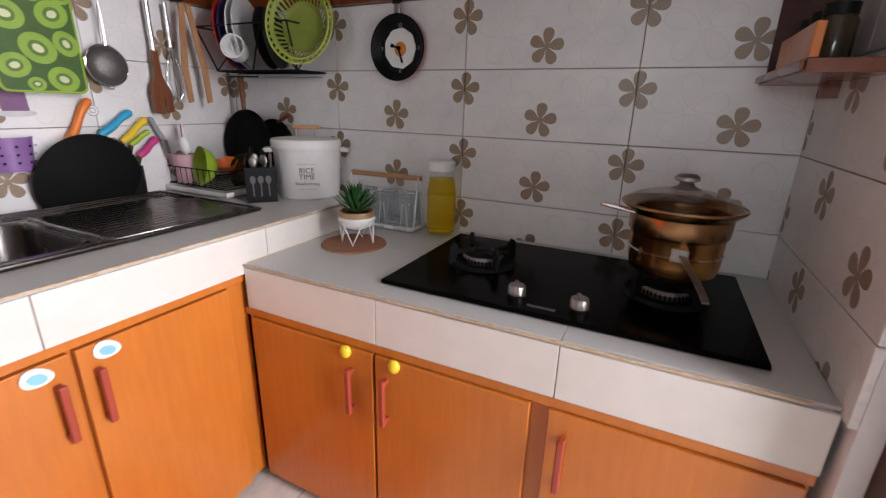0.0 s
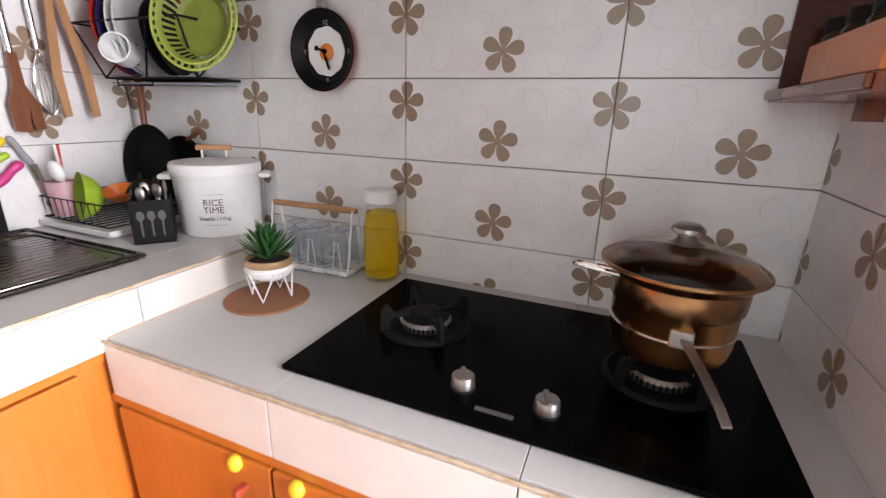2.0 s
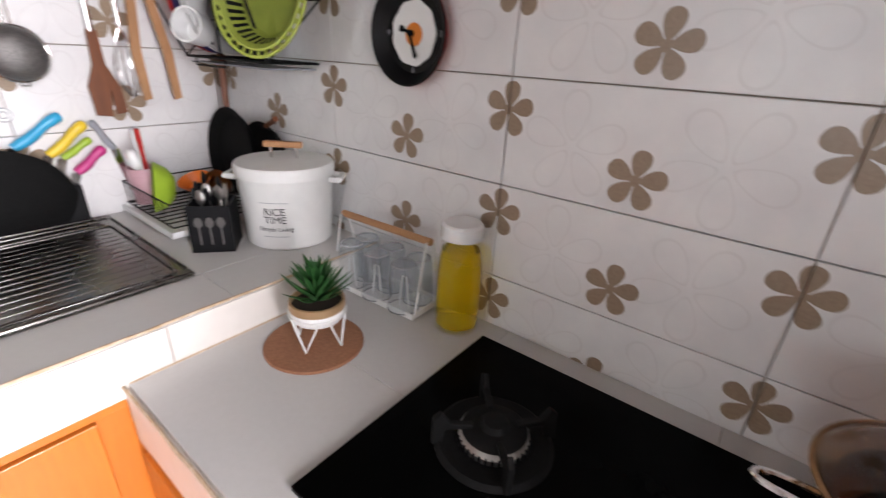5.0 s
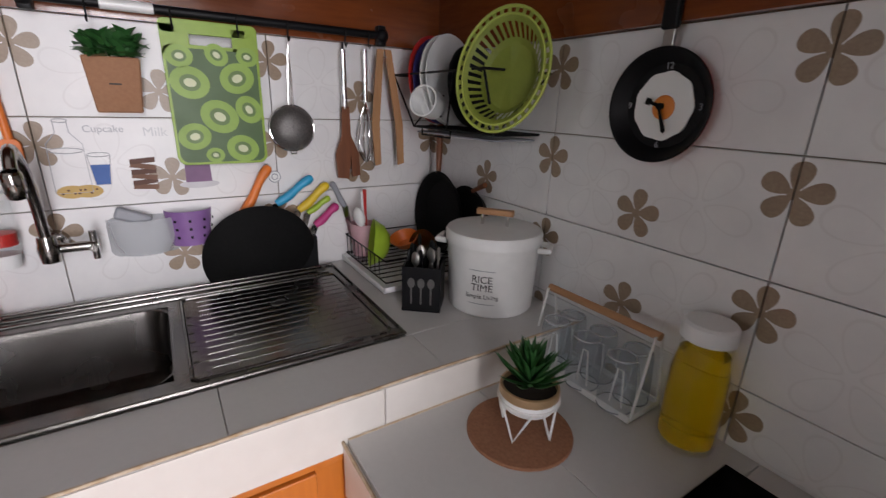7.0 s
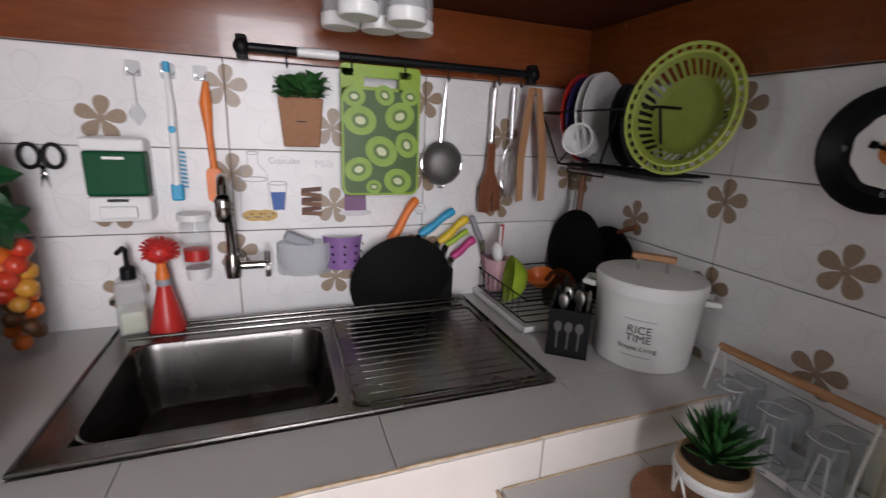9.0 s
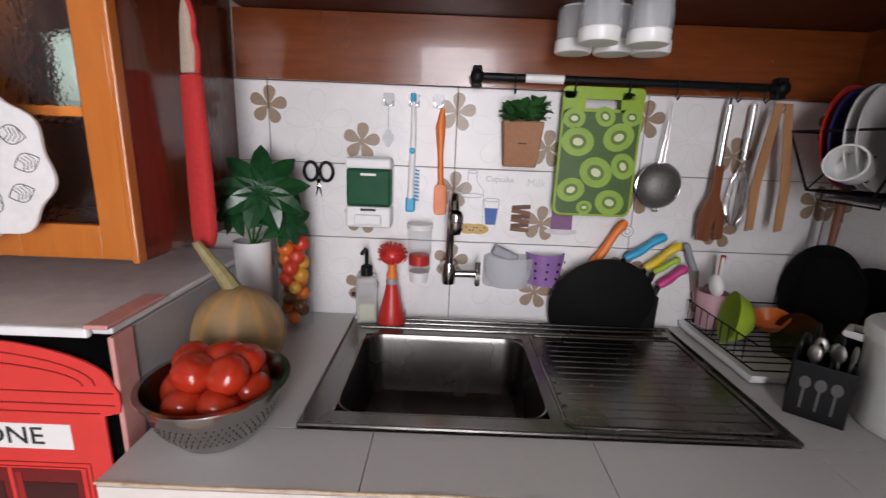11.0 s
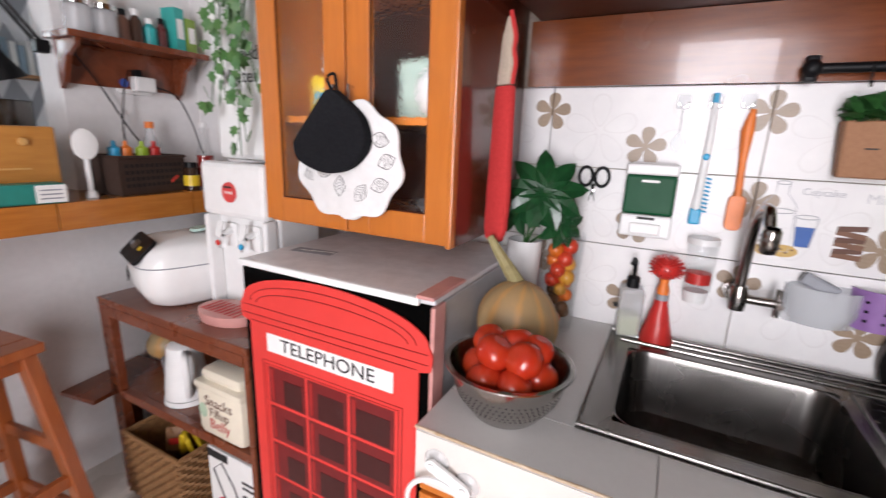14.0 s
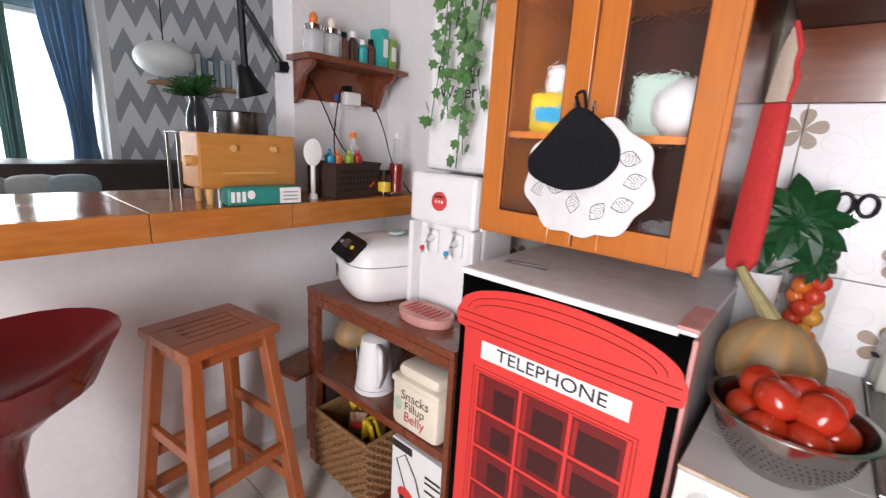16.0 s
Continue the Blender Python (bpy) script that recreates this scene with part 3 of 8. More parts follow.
def faucet():
    ob = thing("wall_faucet", 0, -1.035, 0.95, "chrome wall-mounted swan-neck kitchen tap with cross handle", "faucet")
    part("wall_flange", moved(lathe([(0.0, 0.012), (0.024, 0.01), (0.028, 0.0)]), pose(0, 0, 0.01, 0, 90, 0)), BOWLSTEEL, ob, smooth=True)
    part("body", joined(tube([(0.0, 0, 0.01), (0.085, 0, 0.01)], 0.017, 14), moved(lathe([(0, -0.03), (0.017, -0.028), (0.02, 0), (0.016, 0.03), (0, 0.032)]), pose(0.085, 0, 0.015))), BOWLSTEEL, ob, smooth=True)
    part("spindle", tube([(0.075, 0.0, 0.012), (0.075, 0.085, 0.012)], 0.011, 12), BOWLSTEEL, ob, smooth=True)
    part("handle", joined(tube([(0.075, 0.078, -0.02), (0.075, 0.078, 0.046)], 0.007, 10), tube([(0.045, 0.078, 0.012), (0.105, 0.078, 0.012)], 0.007, 10)), BOWLSTEEL, ob, smooth=True)
    neck = smoothline([(0.085, 0, 0.03), (0.095, 0.0, 0.11), (0.12, 0.0, 0.19), (0.165, 0.0, 0.232), (0.21, 0.004, 0.235), (0.234, 0.006, 0.205)])
    part("neck", tube(neck, 0.0105, 12), BOWLSTEEL, ob, smooth=True)
    sp = part("aerator", moved(lathe([(0, 0.0), (0.013, 0.0), (0.016, 0.012), (0.016, 0.045), (0.012, 0.05)], 20), lean("Y", 12, (0.244, 0.008, 0.158))), BOWLSTEEL, ob, smooth=True)
    for k in range(3):
        part("groove", moved(lathe([(0.0165, 0), (0.0172, 0.002), (0.0165, 0.004)], 20), lean("Y", 12, (0.244, 0.008, 0.168 + k * 0.01))), BLACK, sp)


faucet()


# ---- hob ----
def hob():
    ob = thing("gas_hob", 1.448, -0.30, 0.722, "black glass two-burner gas hob with two metal knobs", "hob")
    part("glass_plate", box(-0.387, 0.387, -0.233, 0.232, -0.004, 0.006, 0.002), BLACKGLASS, ob)
    for bx in (-0.222, 0.222):
        b = part("burner_bowl", moved(lathe([(0.0, 0.008), (0.07, 0.008), (0.085, 0.014), (0.092, 0.008), (0.092, 0.006)], 36), pose(bx, 0.01, 0)), CASTIRON, ob, smooth=True)
        part("burner_ring", moved(lathe([(0.03, 0.008), (0.052, 0.01), (0.055, 0.022), (0.048, 0.03), (0.03, 0.03)], 36), pose(bx, 0.01, 0)), DULLMETAL, b, "bright slotted burner ring", smooth=True)
        for k in range(36):
            a = math.tau * k / 36
            part("slot", moved(box(-0.002, 0.002, -0.0015, 0.0015, 0.014, 0.024), pose(bx + 0.0552 * math.cos(a), 0.01 + 0.0552 * math.sin(a), 0, 0, 0, math.degrees(a))), BLACK, b)
        part("burner_cap", moved(lathe([(0, 0.046), (0.018, 0.046), (0.024, 0.038), (0.046, 0.034), (0.05, 0.03)], 32), pose(bx, 0.01, 0)), CASTIRON, b, smooth=True)
        for k in range(4):
            a = math.degrees(math.tau * k / 4) + 45
            arm = prism([(0.034, 0.034), (0.075, 0.034), (0.080, 0.008), (0.096, 0.008), (0.094, 0.056), (0.082, 0.066), (0.068, 0.046), (0.034, 0.041)], 0.010, 0.002)
            part("pan_support", moved(arm, pose(bx, 0.01, 0, 0, 0, a) @ pose(0, 0.0035, 0)), CASTIRON, ob)
    for kx, ky in ((-0.075, -0.160), (0.062, -0.165)):
        k = part("knob", moved(lathe([(0, 0.030), (0.017, 0.030), (0.019, 0.027), (0.020, 0.010), (0.017, 0.008)], 28), pose(kx, ky, 0)), DULLMETAL, ob, "satin metal knob", smooth=True)
        part("collar", moved(lathe([(0.012, 0.006), (0.0215, 0.006), (0.0205, 0.009), (0.012, 0.010)], 28), pose(kx, ky, 0)), CASTIRON, k, smooth=True)
        part("grip", moved(box(-0.004, 0.004, -0.018, 0.018, 0.03, 0.034, 0.001), pose(kx, ky, 0, 0, 0, 20)), DULLMETAL, k)
    part("print", box(-0.04, 0.02, -0.206, -0.196, 0.0062, 0.0066), SPOONPRINT, ob, "faint printed mark")


hob()


def pot():
    ob = thing("saucepan", 1.672, -0.285, 0.7865, "amber mirror-steel saucepan with glass lid on the hob", "saucepan", -6)
    ob.scale = (0.92, 0.92, 1.02)
    part("body", lathe([(0, 0.0), (0.078, 0.0), (0.096, 0.008), (0.101, 0.03), (0.103, 0.085), (0.107, 0.09), (0.101, 0.088), (0.094, 0.012), (0, 0.006)], 48), COPPER, ob, smooth=True)
    up = part("steamer_insert", lathe([(0.105, 0.086), (0.109, 0.092), (0.111, 0.128), (0.128, 0.142), (0.126, 0.145), (0.108, 0.132), (0.104, 0.09), (0, 0.086)], 48), DARKSTEEL, ob, smooth=True)
    part("contents", lathe([(0, 0.099), (0.085, 0.099), (0.088, 0.094)], 40), MATTBLACK, up)
    part("band", lathe([(0.1005, 0.048), (0.1045, 0.051), (0.1005, 0.054)], 48), CHROME, ob, smooth=True)
    lid = part("lid", lathe([(0.129, 0.146), (0.122, 0.156), (0.10, 0.167), (0.07, 0.175), (0.03, 0.180), (0, 0.181), (0, 0.178), (0.03, 0.177), (0.07, 0.172), (0.10, 0.164), (0.12, 0.153), (0.127, 0.146)], 48), LIDGLASS, ob, "glass lid", smooth=True)
    part("lid_rim", tube([(0.130 * math.cos(math.tau * i / 48), 0.130 * math.sin(math.tau * i / 48), 0.147) for i in range(48)], 0.0032, 8, True), DARKSTEEL, lid, smooth=True)
    part("lid_knob", lathe([(0, 0.212), (0.018, 0.211), (0.026, 0.205), (0.027, 0.199), (0.014, 0.194), (0.018, 0.187), (0.032, 0.181), (0.0, 0.18)], 28), DULLMETAL, lid, "steel knob", smooth=True)
    strip = prism([(0, -0.004), (0.03, -0.010), (0.09, -0.022), (0.15, -0.040), (0.178, -0.052), (0.178, -0.048), (0.15, -0.035), (0.09, -0.016), (0.03, -0.003), (0, 0.004)], 0.017, 0.0012)
    part("handle", moved(strip, pose(0.02, -0.097, 0.062, 0, 0, -66) @ pose(0, 0.0085, 0) @ Matrix.Scale(0.85, 4)), DULLMETAL, ob, "flat bent steel handle")
    part("handle_bracket", moved(box(-0.018, 0.018, -0.006, 0.004, -0.014, 0.014, 0.003), pose(0.018, -0.099, 0.060)), DULLMETAL, ob)
    part("loop_handle", moved(tube(smoothline([(-0.10, 0.02, 0.128), (-0.165, 0.028, 0.138), (-0.182, 0.018, 0.140), (-0.165, 0.006, 0.138), (-0.10, -0.012, 0.128)]), 0.0035, 8), pose(0, 0, 0, 0, 0, 30)), CHROME, up, smooth=True)


pot()


# ---- fridge with a telephone-box sheet ----
def fridge():
    ob = thing("fridge", 0.0, -1.842, 0.0, "grey one-door fridge with a red telephone-box sheet on it", "fridge", 90)
    W = 0.268
    part("cabinet_body", box(-W, W, -0.53, -0.06, 0.03, 0.985, 0.004), GREYMETAL, ob)
    for fx in (-0.22, 0.22):
        for fy in (-0.48, -0.12):
            part("foot", moved(lathe([(0, 0), (0.018, 0), (0.016, 0.03), (0, 0.03)], 14), pose(fx, fy, 0)), BLACK, ob)
    top = part("top_board", box(-W, W, -0.572, -0.06, 0.987, 1.0, 0.004), SILVER, ob, "pale grey top board")
    part("front_trim", box(-W, W - 0.03, -0.585, -0.573, 0.985, 1.002, 0.004), WHITE, top)
    part("corner_trim", box(W - 0.035, W + 0.004, -0.586, -0.44, 1.001, 1.009, 0.003), PINK, top, "pink plastic corner trim")
    lab = part("label", moved(box(-0.06, 0.06, -0.02, 0.02, 0, 0.0008), pose(-0.17, -0.43, 1.0008, 0, 0, 8)), GREYPLASTIC, top, "printed energy label")
    for k in range(3):
        part("print_bar", moved(box(-0.05, -0.01, -0.003, 0.003, 0, 0.0004), pose(-0.16 + k * 0.03, -0.43 + k * 0.008, 1.0018, 0, 0, 8)), PAPER, lab)
    d = part("door", box(-W, W, -0.575, -0.532, 0.04, 0.985, 0.006), BLACKGLASS, ob, "black glass door")
    part("side_trim", box(W - 0.006, W + 0.003, -0.577, -0.530, 0.04, 0.985, 0.002), PINK, d)
    # the sheet: arched head, cornice, body, plate, lattice of panes
    y = -0.578
    pts = [(-0.242, 0.05), (0.242, 0.05), (0.242, 0.845), (0.268, 0.852), (0.272, 0.868), (0.272, 0.888), (0.262, 0.905)]
    pts += [(0.262 * math.cos(radians(a)), 0.905 + 0.075 * math.sin(radians(a))) for a in range(8, 173, 8)]
    pts += [(-0.262, 0.905), (-0.272, 0.888), (-0.272, 0.868), (-0.268, 0.852), (-0.242, 0.845)]
    s = part("booth_sheet", moved(prism(pts, 0.004), pose(0, y, 0)), RED, ob, "red telephone-box sheet")
    yy = y - 0.0052

    def line(points, r=0.0013):
        part("printed_line", tube([(px, yy + 0.0006, pz) for px, pz in points], r, 4), REDLINE, s)

    line([(0.235 * math.cos(radians(a)), 0.902 + 0.058 * math.sin(radians(a))) for a in range(0, 181, 9)])
    line([(0.215 * math.cos(radians(a)), 0.90 + 0.040 * math.sin(radians(a))) for a in range(0, 181, 9)])
    line([(-0.262, 0.888), (0.262, 0.888)])
    line([(-0.262, 0.866), (0.262, 0.866)])
    line([(-0.236, 0.85), (0.236, 0.85)])
    line([(-0.205, 0.06), (-0.205, 0.752), (0.205, 0.752), (0.205, 0.06)])
    line([(-0.196, 0.06), (-0.196, 0.743), (0.196, 0.743), (0.196, 0.06)])
    pl = part("name_plate", box(-0.186, 0.182, yy, yy + 0.002, 0.779, 0.827, 0.0004), PAPER, s, "white name plate")
    lettering("plate_text", "TELEPHONE", 0.05, INK, pl, pose(-0.002, yy - 0.0004, 0.803, 90, 0, 0) @ Matrix.Diagonal((1.02, 0.92, 1, 1)))
    for i in range(3):
        for j in range(6):
            px, pz = -0.186 + i * 0.127, 0.640 - j * 0.107
            p = part("pane", box(px, px + 0.118, yy + 0.0002, yy + 0.0022, pz, pz + 0.098), REDPANE, s)
            part("pane_shade", box(px + 0.05 - 0.018 * i, px + 0.108, yy - 0.0006, yy + 0.0004, pz + 0.004 + 0.01 * (j % 2), pz + 0.072), PANEDEEP, p)
            part("glint", box(px + 0.006, px + 0.016, yy - 0.0008, yy + 0.0002, pz + 0.006, pz + 0.092), REDLINE, p)


fridge()


# ---- glazed wall cabinet ----
def wall_cabinet():
    w, h, dep = 0.564, 0.96, 0.43
    ob = thing("glazed_wall_cabinet", 0.0, -1.899, 1.064, "orange wooden wall cabinet with two glazed doors", "cabinet", 90)
    a = w / 2
    t = 0.018
    part("side_panel", box(-a, -a + t, -dep + 0.02, 0, 0, h, 0.001), WOOD, ob)
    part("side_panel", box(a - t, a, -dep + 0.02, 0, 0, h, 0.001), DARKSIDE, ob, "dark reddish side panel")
    part("bottom_panel", box(-a + t, a - t, -dep + 0.02, 0, 0, t), WOOD, ob)
    part("top_panel", box(-a + t, a - t, -dep + 0.02, 0, h - t, h), WOOD, ob)
    part("back_panel", box(-a + t, a - t, -0.008, 0, t, h - t), DARKWOOD, ob)
    part("shelf", box(-a + t, a - t, -dep + 0.045, -0.008, 0.262, 0.278), WOOD, ob)
    part("shelf", box(-a + t, a - t, -dep + 0.045, -0.008, 0.62, 0.636), WOOD, ob)
    part("edge_strip", box(a - 0.012, a + 0.002, -dep - 0.004, -dep + 0.02, 0, h, 0.003), WOOD, ob)
    for side in (-1, 1):
        cx = side * 0.1405
        d = part("door", moved(frame_ring(0.275, 0.94, 0.062, 0.02, 0.002), pose(cx, -dep, 0.478)), WOOD, ob)
        part("pane", box(cx - 0.077, cx + 0.077, -dep + 0.008, -dep + 0.011, 0.072, 0.886), RIPPLE, d, "rippled glass pane").visible_shadow = False
        part("bead", moved(frame_ring(0.156, 0.820, 0.005, 0.004), pose(cx, -dep + 0.003, 0.478)), DARKWOOD, d)
        part("handle", joined(tube([(side * 0.022, -dep - 0.018, 0.30), (side * 0.022, -dep - 0.018, 0.345)], 0.0035, 8), tube([(side * 0.022, -dep, 0.305), (side * 0.022, -dep - 0.018, 0.305)], 0.003, 6), tube([(side * 0.022, -dep, 0.34), (side * 0.022, -dep - 0.018, 0.34)], 0.003, 6)), CHROME, d, "thin chrome handle")


# Darker, redder tone for one side panel only; the other uses WOOD.
DARKSIDE = surface("dark_red_side", (0.14, 0.028, 0.012), (0.10, 0.02, 0.009), 0.22, scale=10, stretch=(6, 6, 0.8), bump=0.03, coat=0.3)
RIPPLE, rip_t, rip_b = graph("rippled_glass", 0.06)
rip_b.inputs["Transmission Weight"].default_value = 1.0
rip_b.inputs["Base Color"].default_value = (0.86, 0.88, 0.88, 1)
relief(rip_t, rip_b, fuzz(rip_t, 60, (1, 1, 1), 2), 0.5, 0.004)
wall_cabinet()


# ---- shelf unit beside the fridge ----
def shelf_unit():
    ob = thing("shelf_unit", 0.015, -2.485, 0.0, "red-brown wooden open shelf unit beside the fridge", "shelf unit", 90)
    a, d = 0.362, -0.555
    part("top_board", box(-a, a, d, 0, 0.725, 0.750, 0.003), REDWOOD, ob)
    part("front_rail", box(-a + 0.055, a - 0.02, d, d + 0.02, 0.69, 0.7245, 0.002), REDWOOD, ob)
    part("post", box(-a, -a + 0.055, d + 0.002, d + 0.03, 0, 0.7245, 0.002), REDWOOD, ob)
    part("post", box(-a, -a + 0.03, -0.055, 0, 0, 0.7245, 0.002), REDWOOD, ob)
    part("side_panel", box(a - 0.02, a, d + 0.002, 0, 0, 0.7245, 0.002), REDWOOD, ob)
    part("middle_board", box(-a + 0.002, a - 0.02, d + 0.03, 0, 0.392, 0.414, 0.003), REDWOOD, ob)
    part("middle_rail", box(-a + 0.055, a - 0.02, d + 0.004, d + 0.029, 0.386, 0.416, 0.002), REDWOOD, ob)
    part("bottom_board", box(-a + 0.002, a - 0.02, d + 0.03, 0, 0.02, 0.04, 0.003), REDWOOD, ob)


shelf_unit()


# ---- bar counter ----
bar = thing("bar_counter", 0, 0, BAR_TOP - 0.08, "bar counter clad in glossy wood-look tiles", "bar counter")
part("core", box(0.0, 2.98, -3.30, -2.788, 0, 0.070), GROUT, bar)
for k in range(8):
    x0, x1 = max(0.001, 0.659 - 0.413 * 2 + k * 0.413), min(2.98, 0.659 - 0.413 + k * 0.413)
    part("front_tile", box(x0 + 0.0015, x1 - 0.0015, -2.788, -2.780, -0.002, 0.0795, 0.0015), BARTILE, bar)
    for y0 in (-3.30, -3.044):
        part("top_tile", box(x0 + 0.0015, x1 - 0.0015, y0 + 0.0015, y0 + 0.2545, 0.070, 0.080, 0.0012), BARTILE, bar)


def wood_stool():
    ob = thing("bar_stool", 0.947, -2.762, 0.0, "reddish-brown wooden bar stool with slatted seat", "stool", 8)
    ob.scale = (0.94, 1.25, 1.0)
    part("seat_frame", joined(box(-0.15, 0.15, -0.11, -0.055, 0.70, 0.728, 0.004), box(-0.15, 0.15, 0.055, 0.11, 0.70, 0.728, 0.004), box(-0.15, -0.09, -0.055, 0.055, 0.70, 0.728, 0.003), box(0.09, 0.15, -0.055, 0.055, 0.70, 0.728, 0.003)), STOOLWOOD, ob)
    for k in range(4):
        part("slat", box(-0.09, 0.09, -0.052 + k * 0.0265, -0.029 + k * 0.0265, 0.706, 0.7265, 0.002), STOOLWOOD, ob)
    for y in (-0.075, 0.075):
        part("apron", box(-0.11, 0.11, y - 0.009, y + 0.009, 0.655, 0.70, 0.002), STOOLWOOD, ob)
    for x in (-0.112, 0.112):
        part("apron", box(x - 0.009, x + 0.009, -0.066, 0.066, 0.655, 0.70, 0.002), STOOLWOOD, ob)
    for sx in (-1, 1):
        for sy in (-1, 1):
            q = [(sx * 0.118, sy * 0.078, 0.70), (sx * 0.178, sy * 0.148, 0.0)]
            bm = bmesh.new()
            vs = [[bm.verts.new((p[0] + i * 0.019, p[1] + j * 0.019, p[2])) for i, j in ((-1, -1), (1, -1), (1, 1), (-1, 1))] for p in q]
            for i in range(4):
                bm.faces.new((vs[0][i], vs[0][(i + 1) % 4], vs[1][(i + 1) % 4], vs[1][i]))
            bm.faces.new(vs[0])
            bm.faces.new(vs[1])
            bmesh.ops.recalc_face_normals(bm, faces=bm.faces)
            bmesh.ops.bevel(bm, geom=bm.edges, offset=0.003, segments=1, affect="EDGES")
            part("leg", bm, STOOLWOOD, ob)

    def at(z, sx, sy):
        s = (0.70 - z) / 0.70
        return (sx * (0.118 + 0.06 * s), sy * (0.078 + 0.07 * s), z)
    for z, pairs in ((0.30, (((-1, -1), (1, -1)), ((-1, 1), (1, 1)))), (0.40, (((-1, -1), (-1, 1)), ((1, -1), (1, 1)))), (0.17, (((-1, -1), (1, -1)), ((-1, -1), (-1, 1)), ((1, -1), (1, 1))))):
        for p, q in pairs:
            u, v = Vector(at(z, *p)), Vector(at(z, *q))
            mid, d = (u + v) / 2, (v - u)
            part("rung", moved(box(-d.length / 2 + 0.012, d.length / 2 - 0.012, -0.009, 0.009, -0.018, 0.018, 0.002), pose(*mid, 0, 0, math.degrees(math.atan2(d.y, d.x)))), STOOLWOOD, ob)


wood_stool()


def red_stool():
    ob = thing("red_bar_stool", 1.46, -2.62, 0.0, "glossy dark red moulded swivel bar stool with steel base", "stool", 200)
    ob.scale = (1.0, 1.0, 0.965)
    bm = bmesh.new()
    n, m = 28, 8
    rows = []
    for j in range(m + 1):
        s = j / m
        ring = []
        for i in range(n):
            a = math.tau * i / n
            c, q = math.cos(a), math.sin(a)
            r = s * (0.20 + 0.05 * c)
            z = 0.80 + 0.055 * s ** 3 * (1.0 + 0.6 * abs(c)) - 0.012 * (1 - s * s)
            ring.append(bm.verts.new((r * c * 1.12, r * q * 0.95, z)) if j else None)
        rows.append(ring)
    top = bm.verts.new((0, 0, 0.788))
    for i in range(n):
        bm.faces.new((top, rows[1][i], rows[1][(i + 1) % n]))
        for j in range(1, m):
            bm.faces.new((rows[j][i], rows[j + 1][i], rows[j + 1][(i + 1) % n], rows[j][(i + 1) % n]))
    under = []
    for k, (f, dz) in enumerate(((0.97, -0.02), (0.80, -0.065), (0.55, -0.11), (0.34, -0.16), (0.26, -0.24), (0.25, -0.42))):
        under.append([bm.verts.new((v.co.x * f, v.co.y * f, 0.84 + dz if k else v.co.z + dz * 0.6)) for v in rows[m]])
    for a, b in zip([rows[m]] + under, under):
        for i in range(n):
            bm.faces.new((a[i], b[i], b[(i + 1) % n], a[(i + 1) % n]))
    bm.faces.new(under[-1])
    bmesh.ops.recalc_face_normals(bm, faces=bm.faces)
    part("seat", bm, STOOLRED, ob, smooth=True)
    part("column", tube([(0, 0, 0.012), (0, 0, 0.43)], 0.024, 16), CHROME, ob, smooth=True)
    part("foot_ring", tube([(0.04, 0.0, 0.25), (0.09, -0.12, 0.25), (0.17, -0.13, 0.25), (0.21, 0, 0.25), (0.17, 0.13, 0.25), (0.09, 0.12, 0.25)], 0.010, 8, True), CHROME, ob, smooth=True)
    part("base_plate", lathe([(0, 0.03), (0.05, 0.026), (0.18, 0.012), (0.20, 0.004), (0.20, 0.0)], 36), CHROME, ob, smooth=True)


red_stool()


# ---- things on the hob counter ----
def potted_succulent():
    mat_ = thing("cork_mat", 0.813, -0.308, 0.7155, "round brown cork mat on the hob counter", "mat")
    part("disc", lathe([(0, 0.005), (0.096, 0.005), (0.098, 0.003), (0.098, 0.0), (0, 0)], 48), CORK, mat_, smooth=True)
    ob = thing("potted_succulent", 0.820, -0.300, 0.7206, "artificial spiky succulent in a white bowl on a wire stand", "plant", 20)
    ob.scale = (1.12, 1.12, 1.12)
    pot_ = part("bowl", lathe([(0, 0.040), (0.025, 0.041), (0.042, 0.052), (0.048, 0.068), (0.047, 0.082), (0.044, 0.082), (0.044, 0.07), (0, 0.066)], 36), WHITE, ob, smooth=True)
    part("gold_rim", lathe([(0.0475, 0.074), (0.0485, 0.076), (0.0475, 0.088), (0.044, 0.089), (0.0435, 0.074)], 36), plain("gold_band", (0.50, 0.33, 0.18), 0.4, 0.6), pot_, "gold band", smooth=True)
    part("soil", lathe([(0, 0.080), (0.044, 0.079)], 24), SOIL, pot_)
    for k in range(4):
        a = math.tau * k / 4
        p = lambda r, b, z: (r * math.cos(b), r * math.sin(b), z)
        part("stand_leg", tube([p(0.048, a - 0.62, 0.066), p(0.043, a, 0.002), p(0.048, a + 0.62, 0.066)], 0.0022, 8), WHITEMETAL, ob, smooth=True)
    part("stand_ring", tube([(0.049 * math.cos(math.tau * i / 30), 0.049 * math.sin(math.tau * i / 30), 0.066) for i in range(30)], 0.002, 6, True), WHITEMETAL, ob, smooth=True)
    rnd = random.Random(4)
    for k in range(60):
        s = k / 59
        lf = leaf(0.072 - 0.008 * s + rnd.uniform(-0.006, 0.006), 0.011, 0.12 - 0.5 * (1 - s), 0.5, 4)
        part("leaf", moved(lf, pose(0, 0, 0.082 + 0.022 * s, 0, -8 - 74 * s + rnd.uniform(-6, 6), 137.5 * k)), LEAF, ob)


potted_succulent()


